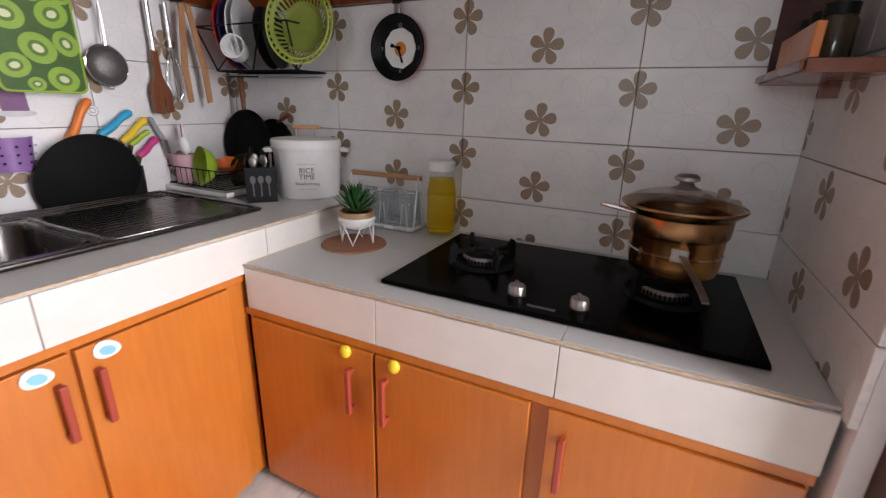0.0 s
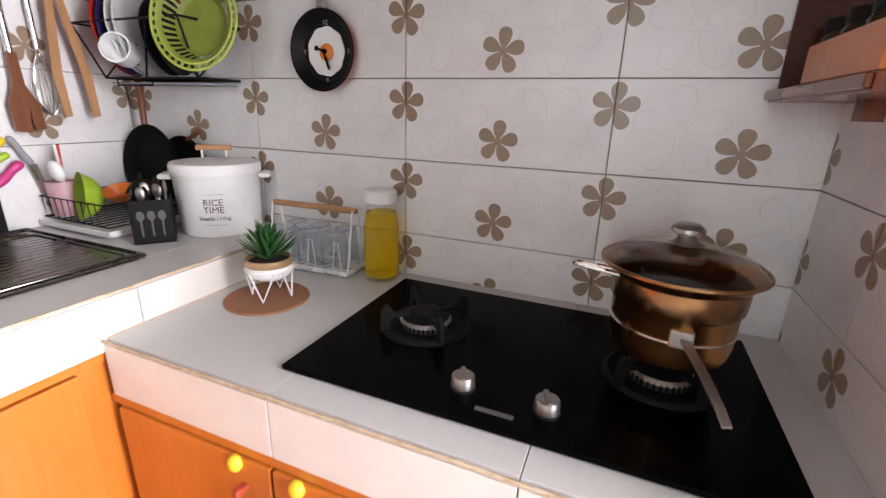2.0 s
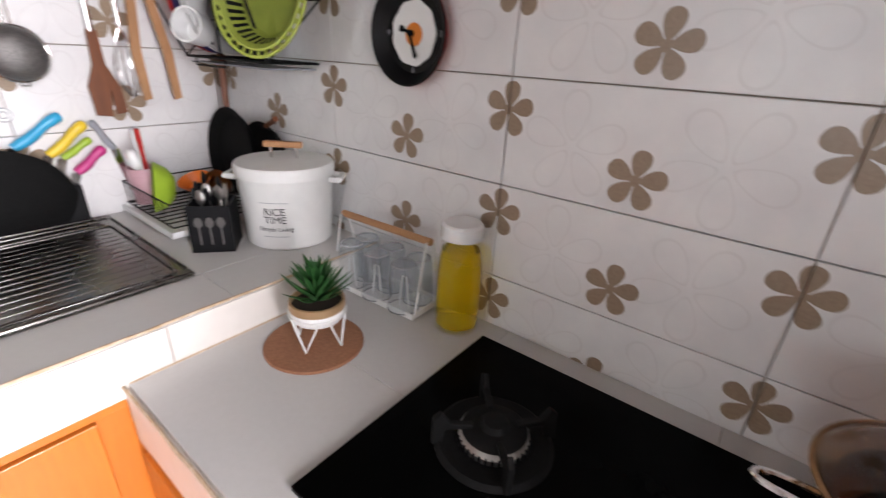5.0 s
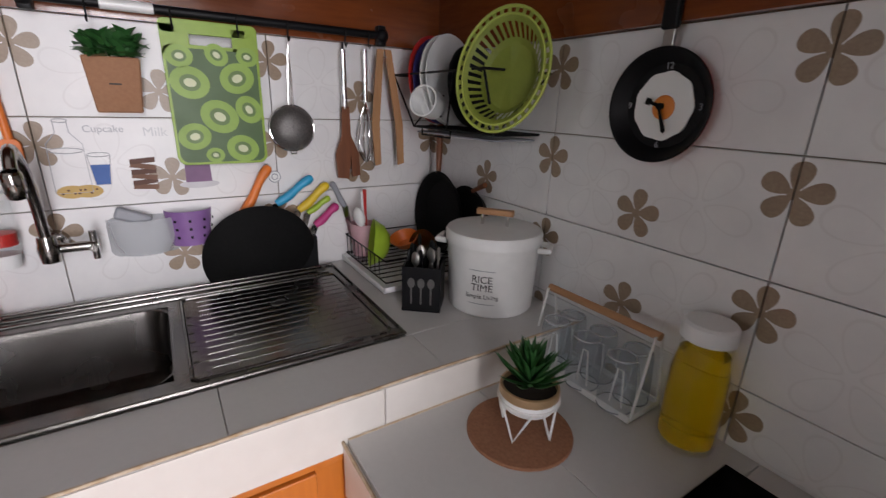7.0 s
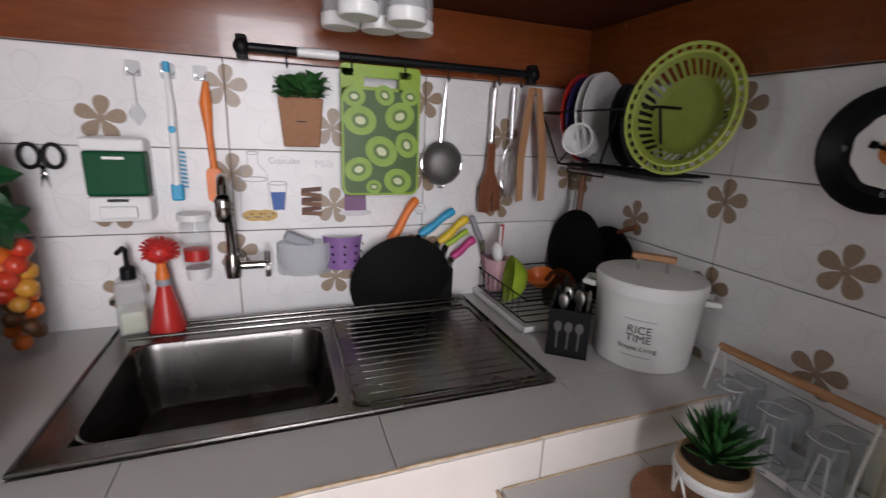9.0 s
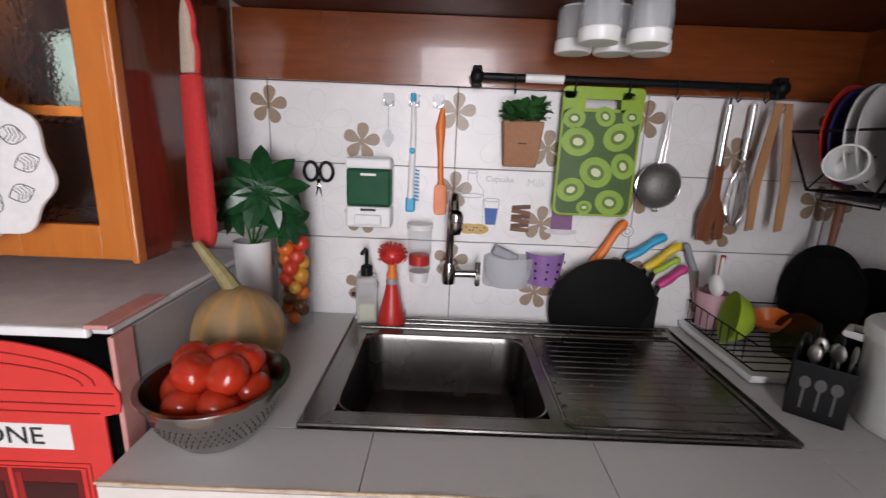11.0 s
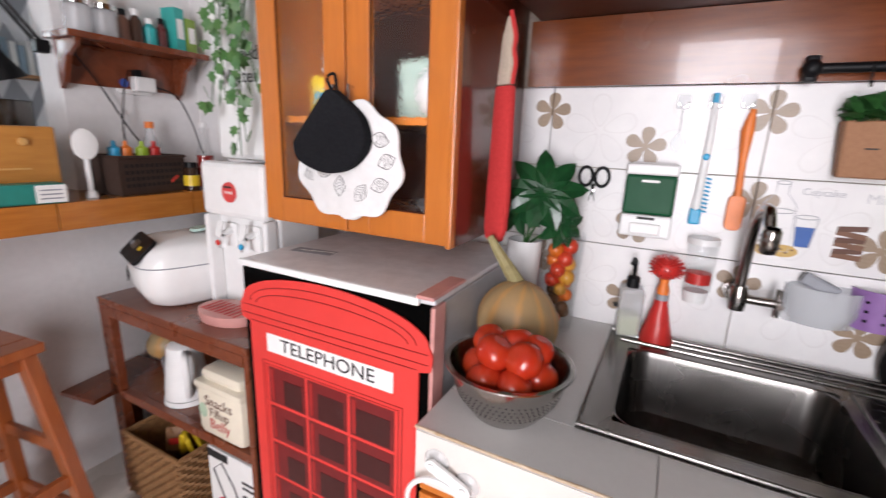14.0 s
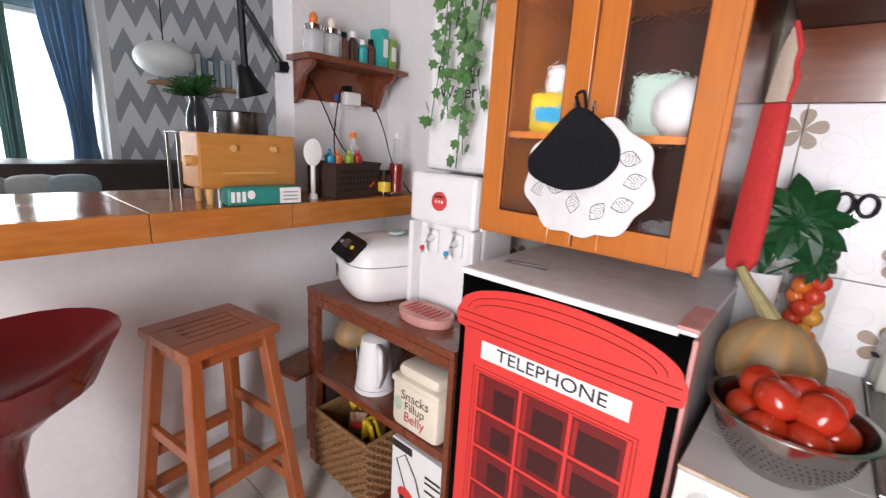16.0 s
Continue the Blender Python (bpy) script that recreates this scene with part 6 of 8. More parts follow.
# ---- fruit and vegetables ----
def tomato_bowl():
    ob = thing("steel_colander_bowl", 0.548, -1.428, 0.8035, "perforated steel bowl on the sink counter", "bowl")
    part("shell", lathe([(0, 0.004), (0.055, 0.004), (0.062, 0.0), (0.066, 0.004), (0.095, 0.045), (0.112, 0.098), (0.119, 0.1), (0.119, 0.103), (0.110, 0.103), (0.092, 0.047), (0.062, 0.008), (0, 0.007)], 48), BOWLSTEEL, ob, smooth=True)
    holes = []
    for j in range(5):
        z = 0.030 + j * 0.009
        r = 0.066 + (z - 0.004) / 0.041 * 0.029 if z < 0.045 else 0.095 + (z - 0.045) / 0.053 * 0.017
        for i in range(60):
            a = math.tau * (i + 0.5 * (j % 2)) / 60
            holes.append(moved(lathe([(0, 0.0006), (0.0015, 0.0004)], 6), pose((r + 0.0003) * math.cos(a), (r + 0.0003) * math.sin(a), z) @ Matrix.Rotation(a, 4, "Z") @ pose(0, 0, 0, 0, 62, 0)))
    tagged(part("holes", joined(*holes), BLACK, ob), kind="stuff")
    spots = [(-0.055, -0.03, 0.075, 0.037), (0.005, -0.062, 0.078, 0.036), (0.058, -0.03, 0.075, 0.034), (0.062, 0.035, 0.078, 0.034), (0.0, 0.065, 0.078, 0.036), (-0.058, 0.04, 0.076, 0.034), (0.0, 0.0, 0.05, 0.037),
             (-0.03, 0.005, 0.122, 0.036), (0.03, -0.022, 0.120, 0.036), (0.03, 0.040, 0.118, 0.035), (-0.02, 0.055, 0.125, 0.030), (-0.02, -0.055, 0.122, 0.032)]
    for k, (x, y, z, r) in enumerate(spots):
        t = thing("tomato", 0.548 + x * 0.86, -1.428 + y * 0.86, 0.8075 + z, "ripe red tomato in the steel bowl", "tomato", 40 * k, "tomatoes in the bowl")
        bm = ball(r, r, r * 0.86, 24, 14)
        for v in bm.verts:
            a = math.atan2(v.co.y, v.co.x)
            v.co *= 1 + 0.025 * math.cos(5 * a) * (1 - abs(v.co.z) / r)
            if v.co.z > 0:
                v.co.z -= 0.005 * math.exp(-(math.hypot(v.co.x, v.co.y) / (r * 0.28)) ** 2)
        o = part("skin", moved(bm, pose(0, 0, 0, (k * 37) % 70 - 35, (k * 53) % 80 - 40, 0)), TOMATO, t, smooth=True)


tomato_bowl()


def squash():
    ob = thing("pumpkin", 0.350, -1.462, 0.8035, "green-brown ribbed pumpkin with orange streaks and long stem", "pumpkin", 25)
    bm = ball(0.092, 0.092, 0.098, 48, 24)
    for v in bm.verts:
        a = math.atan2(v.co.y, v.co.x)
        k = 1 - (abs(v.co.z) / 0.1) ** 2 * 0.6
        v.co.x *= 1 + 0.045 * k * abs(math.cos(5 * a)) - 0.03
        v.co.y *= 1 + 0.045 * k * abs(math.cos(5 * a)) - 0.03
        v.co.z += 0.098 if v.co.z > -0.08 else 0.095
    part("skin", moved(bm, lean("X", 9)), SQUASH, ob, smooth=True)
    part("stem", tube(smoothline([(-0.008, -0.02, 0.185), (-0.03, -0.04, 0.215), (-0.045, -0.065, 0.25), (-0.05, -0.085, 0.283)]), [0.019 - 0.0006 * i for i in range(19)], 8), STEM, ob, smooth=True)


squash()


def fruit_vase():
    ob = thing("fruit_vase", 0.105, -1.442, 0.8035, "tall clear vase filled with orange artificial fruits", "vase")
    part("wall", lathe([(0, 0), (0.040, 0), (0.044, 0.006), (0.047, 0.10), (0.056, 0.268), (0.053, 0.268), (0.044, 0.10), (0.041, 0.012), (0, 0.012)], 36), CLEAR, ob, smooth=True)
    rnd = random.Random(6)
    fr = [plain("orange_fruit", (0.72, 0.16, 0.02), 0.3), plain("red_fruit", (0.62, 0.05, 0.02), 0.3), plain("yellow_fruit", (0.75, 0.35, 0.05), 0.3), plain("dark_bead", (0.14, 0.06, 0.02), 0.4)]
    for k in range(20):
        z = 0.032 + 0.0105 * k
        r = 0.021 if k > 8 else 0.017
        a = 2.4 * k
        part("fruit", moved(ball(r, r, r, 14, 10), pose(0.020 * math.cos(a), 0.020 * math.sin(a), z)), fr[k % 3 if k > 7 else (3 if k % 2 else 0)], ob, smooth=True)
    p = thing("fatsia_plant", 0.125, -1.540, 0.8035, "dark green hand-shaped leaf plant in a white pot", "plant")
    part("pot", lathe([(0, 0), (0.040, 0), (0.046, 0.24), (0.043, 0.24), (0.038, 0.006), (0, 0.006)], 28), WHITE, p, smooth=True)
    part("soil", lathe([(0, 0.222), (0.0425, 0.222)], 20), SOIL, p)
    for k, (x, y, z, tx, rz, s) in enumerate(((0.055, 0.055, 0.375, 62, 20, 1.0), (0.06, -0.005, 0.335, 70, -20, 0.75), (-0.02, 0.06, 0.33, 55, 70, 0.7), (0.03, 0.10, 0.30, 75, 50, 0.7))):
        part("stalk", tube(smoothline([(0, 0, 0.22), (x * 0.4, y * 0.4, z * 0.85), (x, y, z)]), 0.003, 6), LEAF, p)
        lf = joined(*[moved(leaf(0.130 * s * (1 - 0.06 * abs(j)), 0.050 * s, 0.18, 0.25, 5), pose(0, 0, 0, 0, 0, 90 + j * 40)) for j in range(-4, 5)])
        part("leaf", moved(lf, pose(x, y, z) @ pose(0, 0, 0, 0, 0, 90 + rz) @ pose(0, 0, 0, tx, 0, 0)), LEAFDARK, p)


fruit_vase()


def under_jars():
    first = None
    for dx, dy, dz in ((0.03, -0.055, 0), (0.03, 0.045, 0.0), (-0.085, -0.075, 0.0), (-0.075, 0.010, 0.0), (-0.06, 0.09, 0.0)):
        m = pose(0.215 + dx, -0.700 + dy, 1.611)
        if first is None:
            first = thing("hanging_spice_jar", 0, 0, 0, "clear spice jar with white lid hung under the cupboard", "jar", 0, "jars under the cupboard")
            first.matrix_basis = m
            part("mount", lathe([(0, 0), (0.03, 0), (0.03, -0.006), (0, -0.006)], 24), WHITE, first)
            part("wall", lathe([(0, -0.006), (0.038, -0.006), (0.040, -0.012), (0.040, -0.072), (0, -0.072)], 32), FROST, first, smooth=True)
            part("lid", lathe([(0.039, -0.070), (0.042, -0.073), (0.042, -0.094), (0.039, -0.098), (0, -0.0985)], 32), WHITE, first, "white lid", smooth=True)
        else:
            copy_thing(first, m)


under_jars()


def towel_ring():
    ob = thing("towel_ring", 0.6755, -1.475, 0.735, "white plastic towel ring with two suction cups", "towel ring", 90)
    for x in (-0.03, 0.03):
        part("suction_cup", moved(lathe([(0.024, 0.0), (0.020, 0.004), (0.008, 0.008), (0, 0.009)], 24), pose(x, -0.0005, -0.012 * x / 0.03, 90, 0, 0)), FROST, ob, smooth=True)
        part("button", moved(lathe([(0.008, 0), (0.007, 0.004), (0, 0.005)], 14), pose(x, -0.0185, -0.012 * x / 0.03, 90, 0, 0)), WHITE, ob, smooth=True)
    part("bridge", moved(prism(rounded(0.092, 0.022, 0.0108), 0.009, 0.002), pose(0, -0.010, 0, 0, 22, 0)), WHITE, ob)
    part("ring", tube([(-0.015 + 0.062 * math.cos(a), -0.020, -0.068 + 0.058 * math.sin(a)) for a in np.linspace(0, math.tau, 36, endpoint=False)], 0.005, 8, True), WHITE, ob, smooth=True)


towel_ring()


# ---- hung on the glazed cabinet ----
def mitts():
    x = 0.456
    for k, (dy, dz, a) in enumerate(((-0.024, -0.058, -18), (0.018, -0.054, 12))):
        ob = thing("quilted_pot_holder", x + 0.004 * k, -1.868 + dy, 1.305 + dz, "white quilted pot holder with black leaf drawings", "pot holder", 90, "pot holders on the cabinet")
        part("pad", moved(prism(oval(0.130, 0.130, 64, wob=0.05, lobes=8), 0.008, 0.002), pose(0, 0, -0.01, 0, a, 0)), CLOTHWHITE, ob, smooth=True)
        rnd = random.Random(3 + k)
        for j in range(9):
            b = math.tau * j / 9
            cx, cz = 0.080 * math.cos(b), -0.01 + 0.080 * math.sin(b)
            lf = [(0.048 * s - 0.012, 0.016 * math.sin(math.pi * s)) for s in np.linspace(0, 1, 7)] + [(0.048 * s - 0.012, -0.016 * math.sin(math.pi * s)) for s in np.linspace(1, 0, 7)]
            rot = math.degrees(b) + rnd.uniform(-40, 40)
            part("leaf_print", moved(tube([(p, 0, q) for p, q in lf], 0.0008, 4, True), pose(cx, -0.0086, cz, 0, rot, 0)), INK, ob, "black leaf drawing")
            part("vein_print", moved(joined(*[tube([(0.000 + 0.007 * i, 0, -0.011), (0.007 + 0.007 * i, 0, 0), (0.000 + 0.007 * i, 0, 0.011)], 0.0006, 4) for i in range(4)]), pose(cx, -0.0086, cz, 0, rot, 0)), INK, ob)
    m = thing("black_mitt", 0.472, -1.893, 1.298, "black quilted oven mitt hanging on the cabinet handle", "mitt", 90)
    m.scale = (1.45, 1, 1.18)
    pts = [(-0.075, -0.015), (-0.070, -0.045), (-0.045, -0.062), (-0.005, -0.072), (0.035, -0.060), (0.062, -0.030), (0.068, 0.0), (0.056, 0.035), (0.018, 0.072), (0.004, 0.080), (-0.012, 0.072), (-0.05, 0.02)]
    bm = prism([(p.x, p.z) for p in smoothline([(a, 0, b) for a, b in pts] + [(pts[0][0], 0, pts[0][1])], 4)[:-1]], 0.026, 0.0)
    bmesh.ops.bevel(bm, geom=bm.edges, offset=0.008, segments=3, affect="EDGES", clamp_overlap=True)
    part("pad", bm, CLOTHBLACK, m, smooth=True)
    part("loop", tube(smoothline([(0.002, -0.012, 0.074), (-0.006, -0.016, 0.1), (0.002, -0.006, 0.108), (0.01, -0.012, 0.08)]), 0.003, 6), CLOTHBLACK, m)
    s = thing("red_cloth_sleeve", 0.285, -1.562, 1.066, "long red and tan cloth sleeve hung by the cabinet", "sleeve", 62)
    s.scale = (0.80, 0.8, 0.90)
    body = prism([(-0.030, 0.0), (0.026, 0.0), (0.042, 0.03), (0.046, 0.12), (0.036, 0.39), (-0.026, 0.39), (-0.038, 0.14), (-0.040, 0.03)], 0.026, 0.008)
    part("red_half", body, CLOTHRED, s, smooth=True)
    part("tan_half", prism([(-0.025, 0.391), (0.026, 0.391), (0.024, 0.50), (0.006, 0.548), (-0.012, 0.50)], 0.022, 0.005), CLOTHTAN, s, "tan cloth end", smooth=True)
    part("red_border", tube(smoothline([(0.028, -0.011, 0.392), (0.036, -0.011, 0.44), (0.026, -0.011, 0.47), (0.030, -0.011, 0.50), (0.006, -0.011, 0.556)]), 0.006, 8), CLOTHRED, s, "red piping", smooth=True)


mitts()


def cabinet_contents():
    a = thing("snack_packet", 0.27, -2.07, 1.3425, "yellow snack packet on the glazed cabinet shelf", "packet")
    part("pack", box(-0.03, 0.03, -0.06, 0.06, 0, 0.11, 0.012), YELLOW, a)
    part("print", box(0.0302, 0.031, -0.04, 0.04, 0.03, 0.07), BLUE, a)
    b = thing("white_bag", 0.25, -1.74, 1.3425, "white plastic bag of food on the cabinet shelf", "bag")
    part("bag", moved(ball(0.06, 0.075, 0.07), pose(0, 0, 0.066)), WHITE, b, smooth=True)
    c = thing("green_packet", 0.23, -1.80, 1.3425, "pale green food packet on the cabinet shelf", "packet")
    part("pack", box(-0.03, 0.03, -0.07, 0.05, 0, 0.15, 0.014), plain("pale_green", (0.45, 0.58, 0.50), 0.5), c)
    d = thing("white_canister", 0.24, -2.08, 1.4545, "white canister lid on top of the snack packet", "canister")
    part("body", lathe([(0, 0), (0.035, 0), (0.03, 0.06), (0.015, 0.075), (0, 0.076)], 24), WHITE, d, smooth=True)
    e = thing("red_bowl", 0.24, -2.03, 1.0835, "dark red bowl at the bottom of the glazed cabinet", "bowl")
    part("shell", lathe([(0, 0), (0.05, 0), (0.09, 0.07), (0.086, 0.07), (0.045, 0.006), (0, 0.006)], 28), STOOLRED, e, smooth=True)
    f = thing("clear_bowl", 0.26, -1.73, 1.0835, "clear glass bowl at the bottom of the cabinet", "bowl")
    part("shell", lathe([(0, 0), (0.04, 0), (0.07, 0.05), (0.067, 0.05), (0.038, 0.005), (0, 0.005)], 28), FROST, f, smooth=True)


cabinet_contents()


# ---- on and in the shelf unit ----
def rice_cooker():
    ob = thing("rice_cooker", 0.380, -2.615, 0.7505, "white rounded rice cooker with black control panel", "rice cooker", 72)
    ob.scale = (1.18, 1.12, 1.22)
    bm = bmesh.new()
    rings = []
    for w, d, z in ((0.085, 0.10, 0.0), (0.106, 0.128, 0.012), (0.119, 0.148, 0.045), (0.124, 0.155, 0.085), (0.122, 0.152, 0.120), (0.114, 0.142, 0.146), (0.098, 0.124, 0.160), (0.02, 0.03, 0.166)):
        rings.append([bm.verts.new((w * (abs(math.cos(t)) ** 0.55) * (1 if math.cos(t) > 0 else -1), d * (abs(math.sin(t)) ** 0.55) * (1 if math.sin(t) > 0 else -1), z + (0.018 * (d * math.sin(t) + 0.15) / 0.3 if z > 0.12 else 0))) for t in [math.tau * i / 40 for i in range(40)]])
    for a, b in zip(rings, rings[1:]):
        for i in range(40):
            bm.faces.new((a[i], a[(i + 1) % 40], b[(i + 1) % 40], b[i]))
    bm.faces.new(rings[0])
    bm.faces.new(rings[-1])
    bmesh.ops.recalc_face_normals(bm, faces=bm.faces)
    part("body", bm, WHITE, ob, smooth=True)
    part("lid_seam", tube([(0.122 * (abs(math.cos(t)) ** 0.55) * (1 if math.cos(t) > 0 else -1), 0.1525 * (abs(math.sin(t)) ** 0.55) * (1 if math.sin(t) > 0 else -1), 0.112) for t in [math.tau * i / 40 for i in range(40)]], 0.0018, 5, True), GREYPLASTIC, ob)
    p = part("control_panel", moved(prism(rounded(0.165, 0.080, 0.016), 0.010, 0.002), pose(0, -0.128, 0.146, -48, 0, 0)), BLACK, ob, "black control panel")
    part("display", moved(prism(rounded(0.045, 0.026, 0.003), 0.001), pose(-0.012, -0.1325, 0.1575, -48, 0, 0)), plain("lcd_brown", (0.10, 0.07, 0.05), 0.2), p)
    for x, m in ((-0.05, GREYPLASTIC), (0.038, YELLOW)):
        part("button", moved(prism(rounded(0.018, 0.012, 0.004), 0.002), pose(x, -0.1335, 0.155, -48, 0, 0)), m, p)
    part("spec_label", moved(prism(rounded(0.05, 0.032, 0.002), 0.0008), pose(-0.045, -0.1545, 0.075, 0, 0, -14)), INK, ob, "dark printed label")
    part("label_code", moved(box(0.006, 0.020, -0.0006, 0, -0.011, 0.011), pose(-0.047, -0.1558, 0.075, 0, 0, -14)), PAPER, ob)
    part("steam_vent", moved(lathe([(0, 0.006), (0.024, 0.006), (0.028, 0.0)], 24), pose(0.0, 0.03, 0.182, 6, 0, 0)), plain("mint_print", (0.45, 0.62, 0.56), 0.4), ob, "pale green vent", smooth=True)


rice_cooker()


def water_dispenser():
    ob = thing("water_dispenser", 0.345, -2.335, 0.7505, "white table-top water dispenser with two taps and pink drip tray", "water dispenser", 90)
    part("column", box(-0.135, 0.135, -0.03, 0.14, 0.0, 0.45, 0.012), WHITE, ob)
    part("side_cheek", box(-0.135, -0.115, -0.075, -0.03, 0.0, 0.30, 0.006), WHITE, ob)
    part("side_cheek", box(0.115, 0.135, -0.075, -0.03, 0.0, 0.30, 0.006), WHITE, ob)
    part("head", box(-0.135, 0.135, -0.075, -0.028, 0.30, 0.46, 0.016), WHITE, ob)
    part("badge", moved(lathe([(0.030, 0), (0.029, 0.004), (0, 0.005)], 28), pose(-0.005, -0.0755, 0.375, 90, 0, 0)), plain("badge_red", (0.62, 0.06, 0.06), 0.35), ob, "round red badge", smooth=True)
    for x, z in ((-0.013, 0.375), (0.0, 0.375), (0.012, 0.375)):
        part("indicator", box(x - 0.003, x + 0.001, -0.083, -0.080, z - 0.004, z + 0.004), PAPER, ob)
    part("badge_print", box(-0.02, 0.01, -0.083, -0.080, 0.388, 0.393), INK, ob)
    for x, m in ((-0.055, RED), (0.045, BLUE)):
        t = part("tap", joined(box(x - 0.022, x + 0.022, -0.042, -0.0305, 0.20, 0.275, 0.004), tube([(x, -0.035, 0.25), (x, -0.075, 0.245), (x, -0.078, 0.205)], 0.012, 10)), WHITE, ob, smooth=True)
        part("tap_lever", moved(prism(rounded(0.024, 0.05, 0.01), 0.006, 0.001), pose(x, -0.078, 0.262, -20, 0, 0)), WHITE, t)
        part("colour_dot", moved(lathe([(0.009, 0), (0.008, 0.003), (0, 0.004)], 14), pose(x, -0.090, 0.222, 90, 0, 0)), m, t, smooth=True)
    tr = part("drip_tray", moved(lathe([(0, 0), (0.085, 0), (0.090, 0.012), (0.090, 0.030), (0.084, 0.032), (0, 0.030)], 32, 1.15, 0.75), pose(0, -0.115, 0.0)), PINK, ob, "pink drip tray", smooth=True)
    part("tray_grid", moved(joined(*[box(-0.07 + 0.02 * k, -0.062 + 0.02 * k, -0.04, 0.03, 0.0325, 0.034) for k in range(8)]), pose(0, -0.115, 0)), REDPLASTIC, tr)
    g = thing("gallon_cover", 0.29, -2.36, 1.212, "white water gallon cover with printed words", "bottle cover", 90)
    part("cover", box(-0.13, 0.13, -0.05, 0.20, 0, 0.48, 0.02), WHITE, g)
    lettering("print", "Purified", 0.055, INK, g, pose(-0.005, -0.0506, 0.300, 90, 0, 0))
    lettering("print", "Water", 0.055, INK, g, pose(0.0, -0.0506, 0.240, 90, 0, 0))
    part("print_square", box(-0.135, -0.1305, -0.02, 0.0, 0.18, 0.20), INK, g)


water_dispenser()


def ivy():
    ob = thing("ivy_garland", 0.40, -2.30, 1.95, "artificial ivy garland hanging in front of the gallon cover", "ivy")
    rnd = random.Random(12)
    shape = [(0.0, 1.0), (-0.18, 0.62), (-0.52, 0.55), (-0.40, 0.2), (-0.62, -0.05), (-0.26, -0.08), (0, -0.28), (0.26, -0.08), (0.62, -0.05), (0.40, 0.2), (0.52, 0.55), (0.18, 0.62)]
    for vine, (dy, length) in enumerate(((-0.085, 0.60), (-0.045, 0.58), (-0.005, 0.72), (0.035, 0.68), (0.06, 0.55), (-0.02, 0.45))):
        pts = [(0.012 * math.sin(7 * s + vine), dy + 0.02 * math.sin(5 * s + 2 * vine), -length * s) for s in np.linspace(0, 1, 16)]
        part("vine", tube(pts, 0.0016, 5), LEAF, ob)
        n = 21
        for k in range(n):
            s = (k + 0.6) / n
            i = min(15, int(s * 15))
            sz = rnd.uniform(0.026, 0.038)
            bm = prism([(a * sz, -b * sz) for a, b in shape], 0.0008)
            part("ivy_leaf", moved(bm, pose(pts[i][0] + rnd.uniform(0.0, 0.03), pts[i][1] + rnd.uniform(-0.025, 0.025), pts[i][2] - 0.02, rnd.uniform(-25, 25), rnd.uniform(-35, 35), 90 + rnd.uniform(-45, 45))), IVY, ob)
    part("hanger", tube([(0, -0.12, 0.0), (0, 0.09, 0.0)], 0.004, 6), LEAF, ob)


ivy()


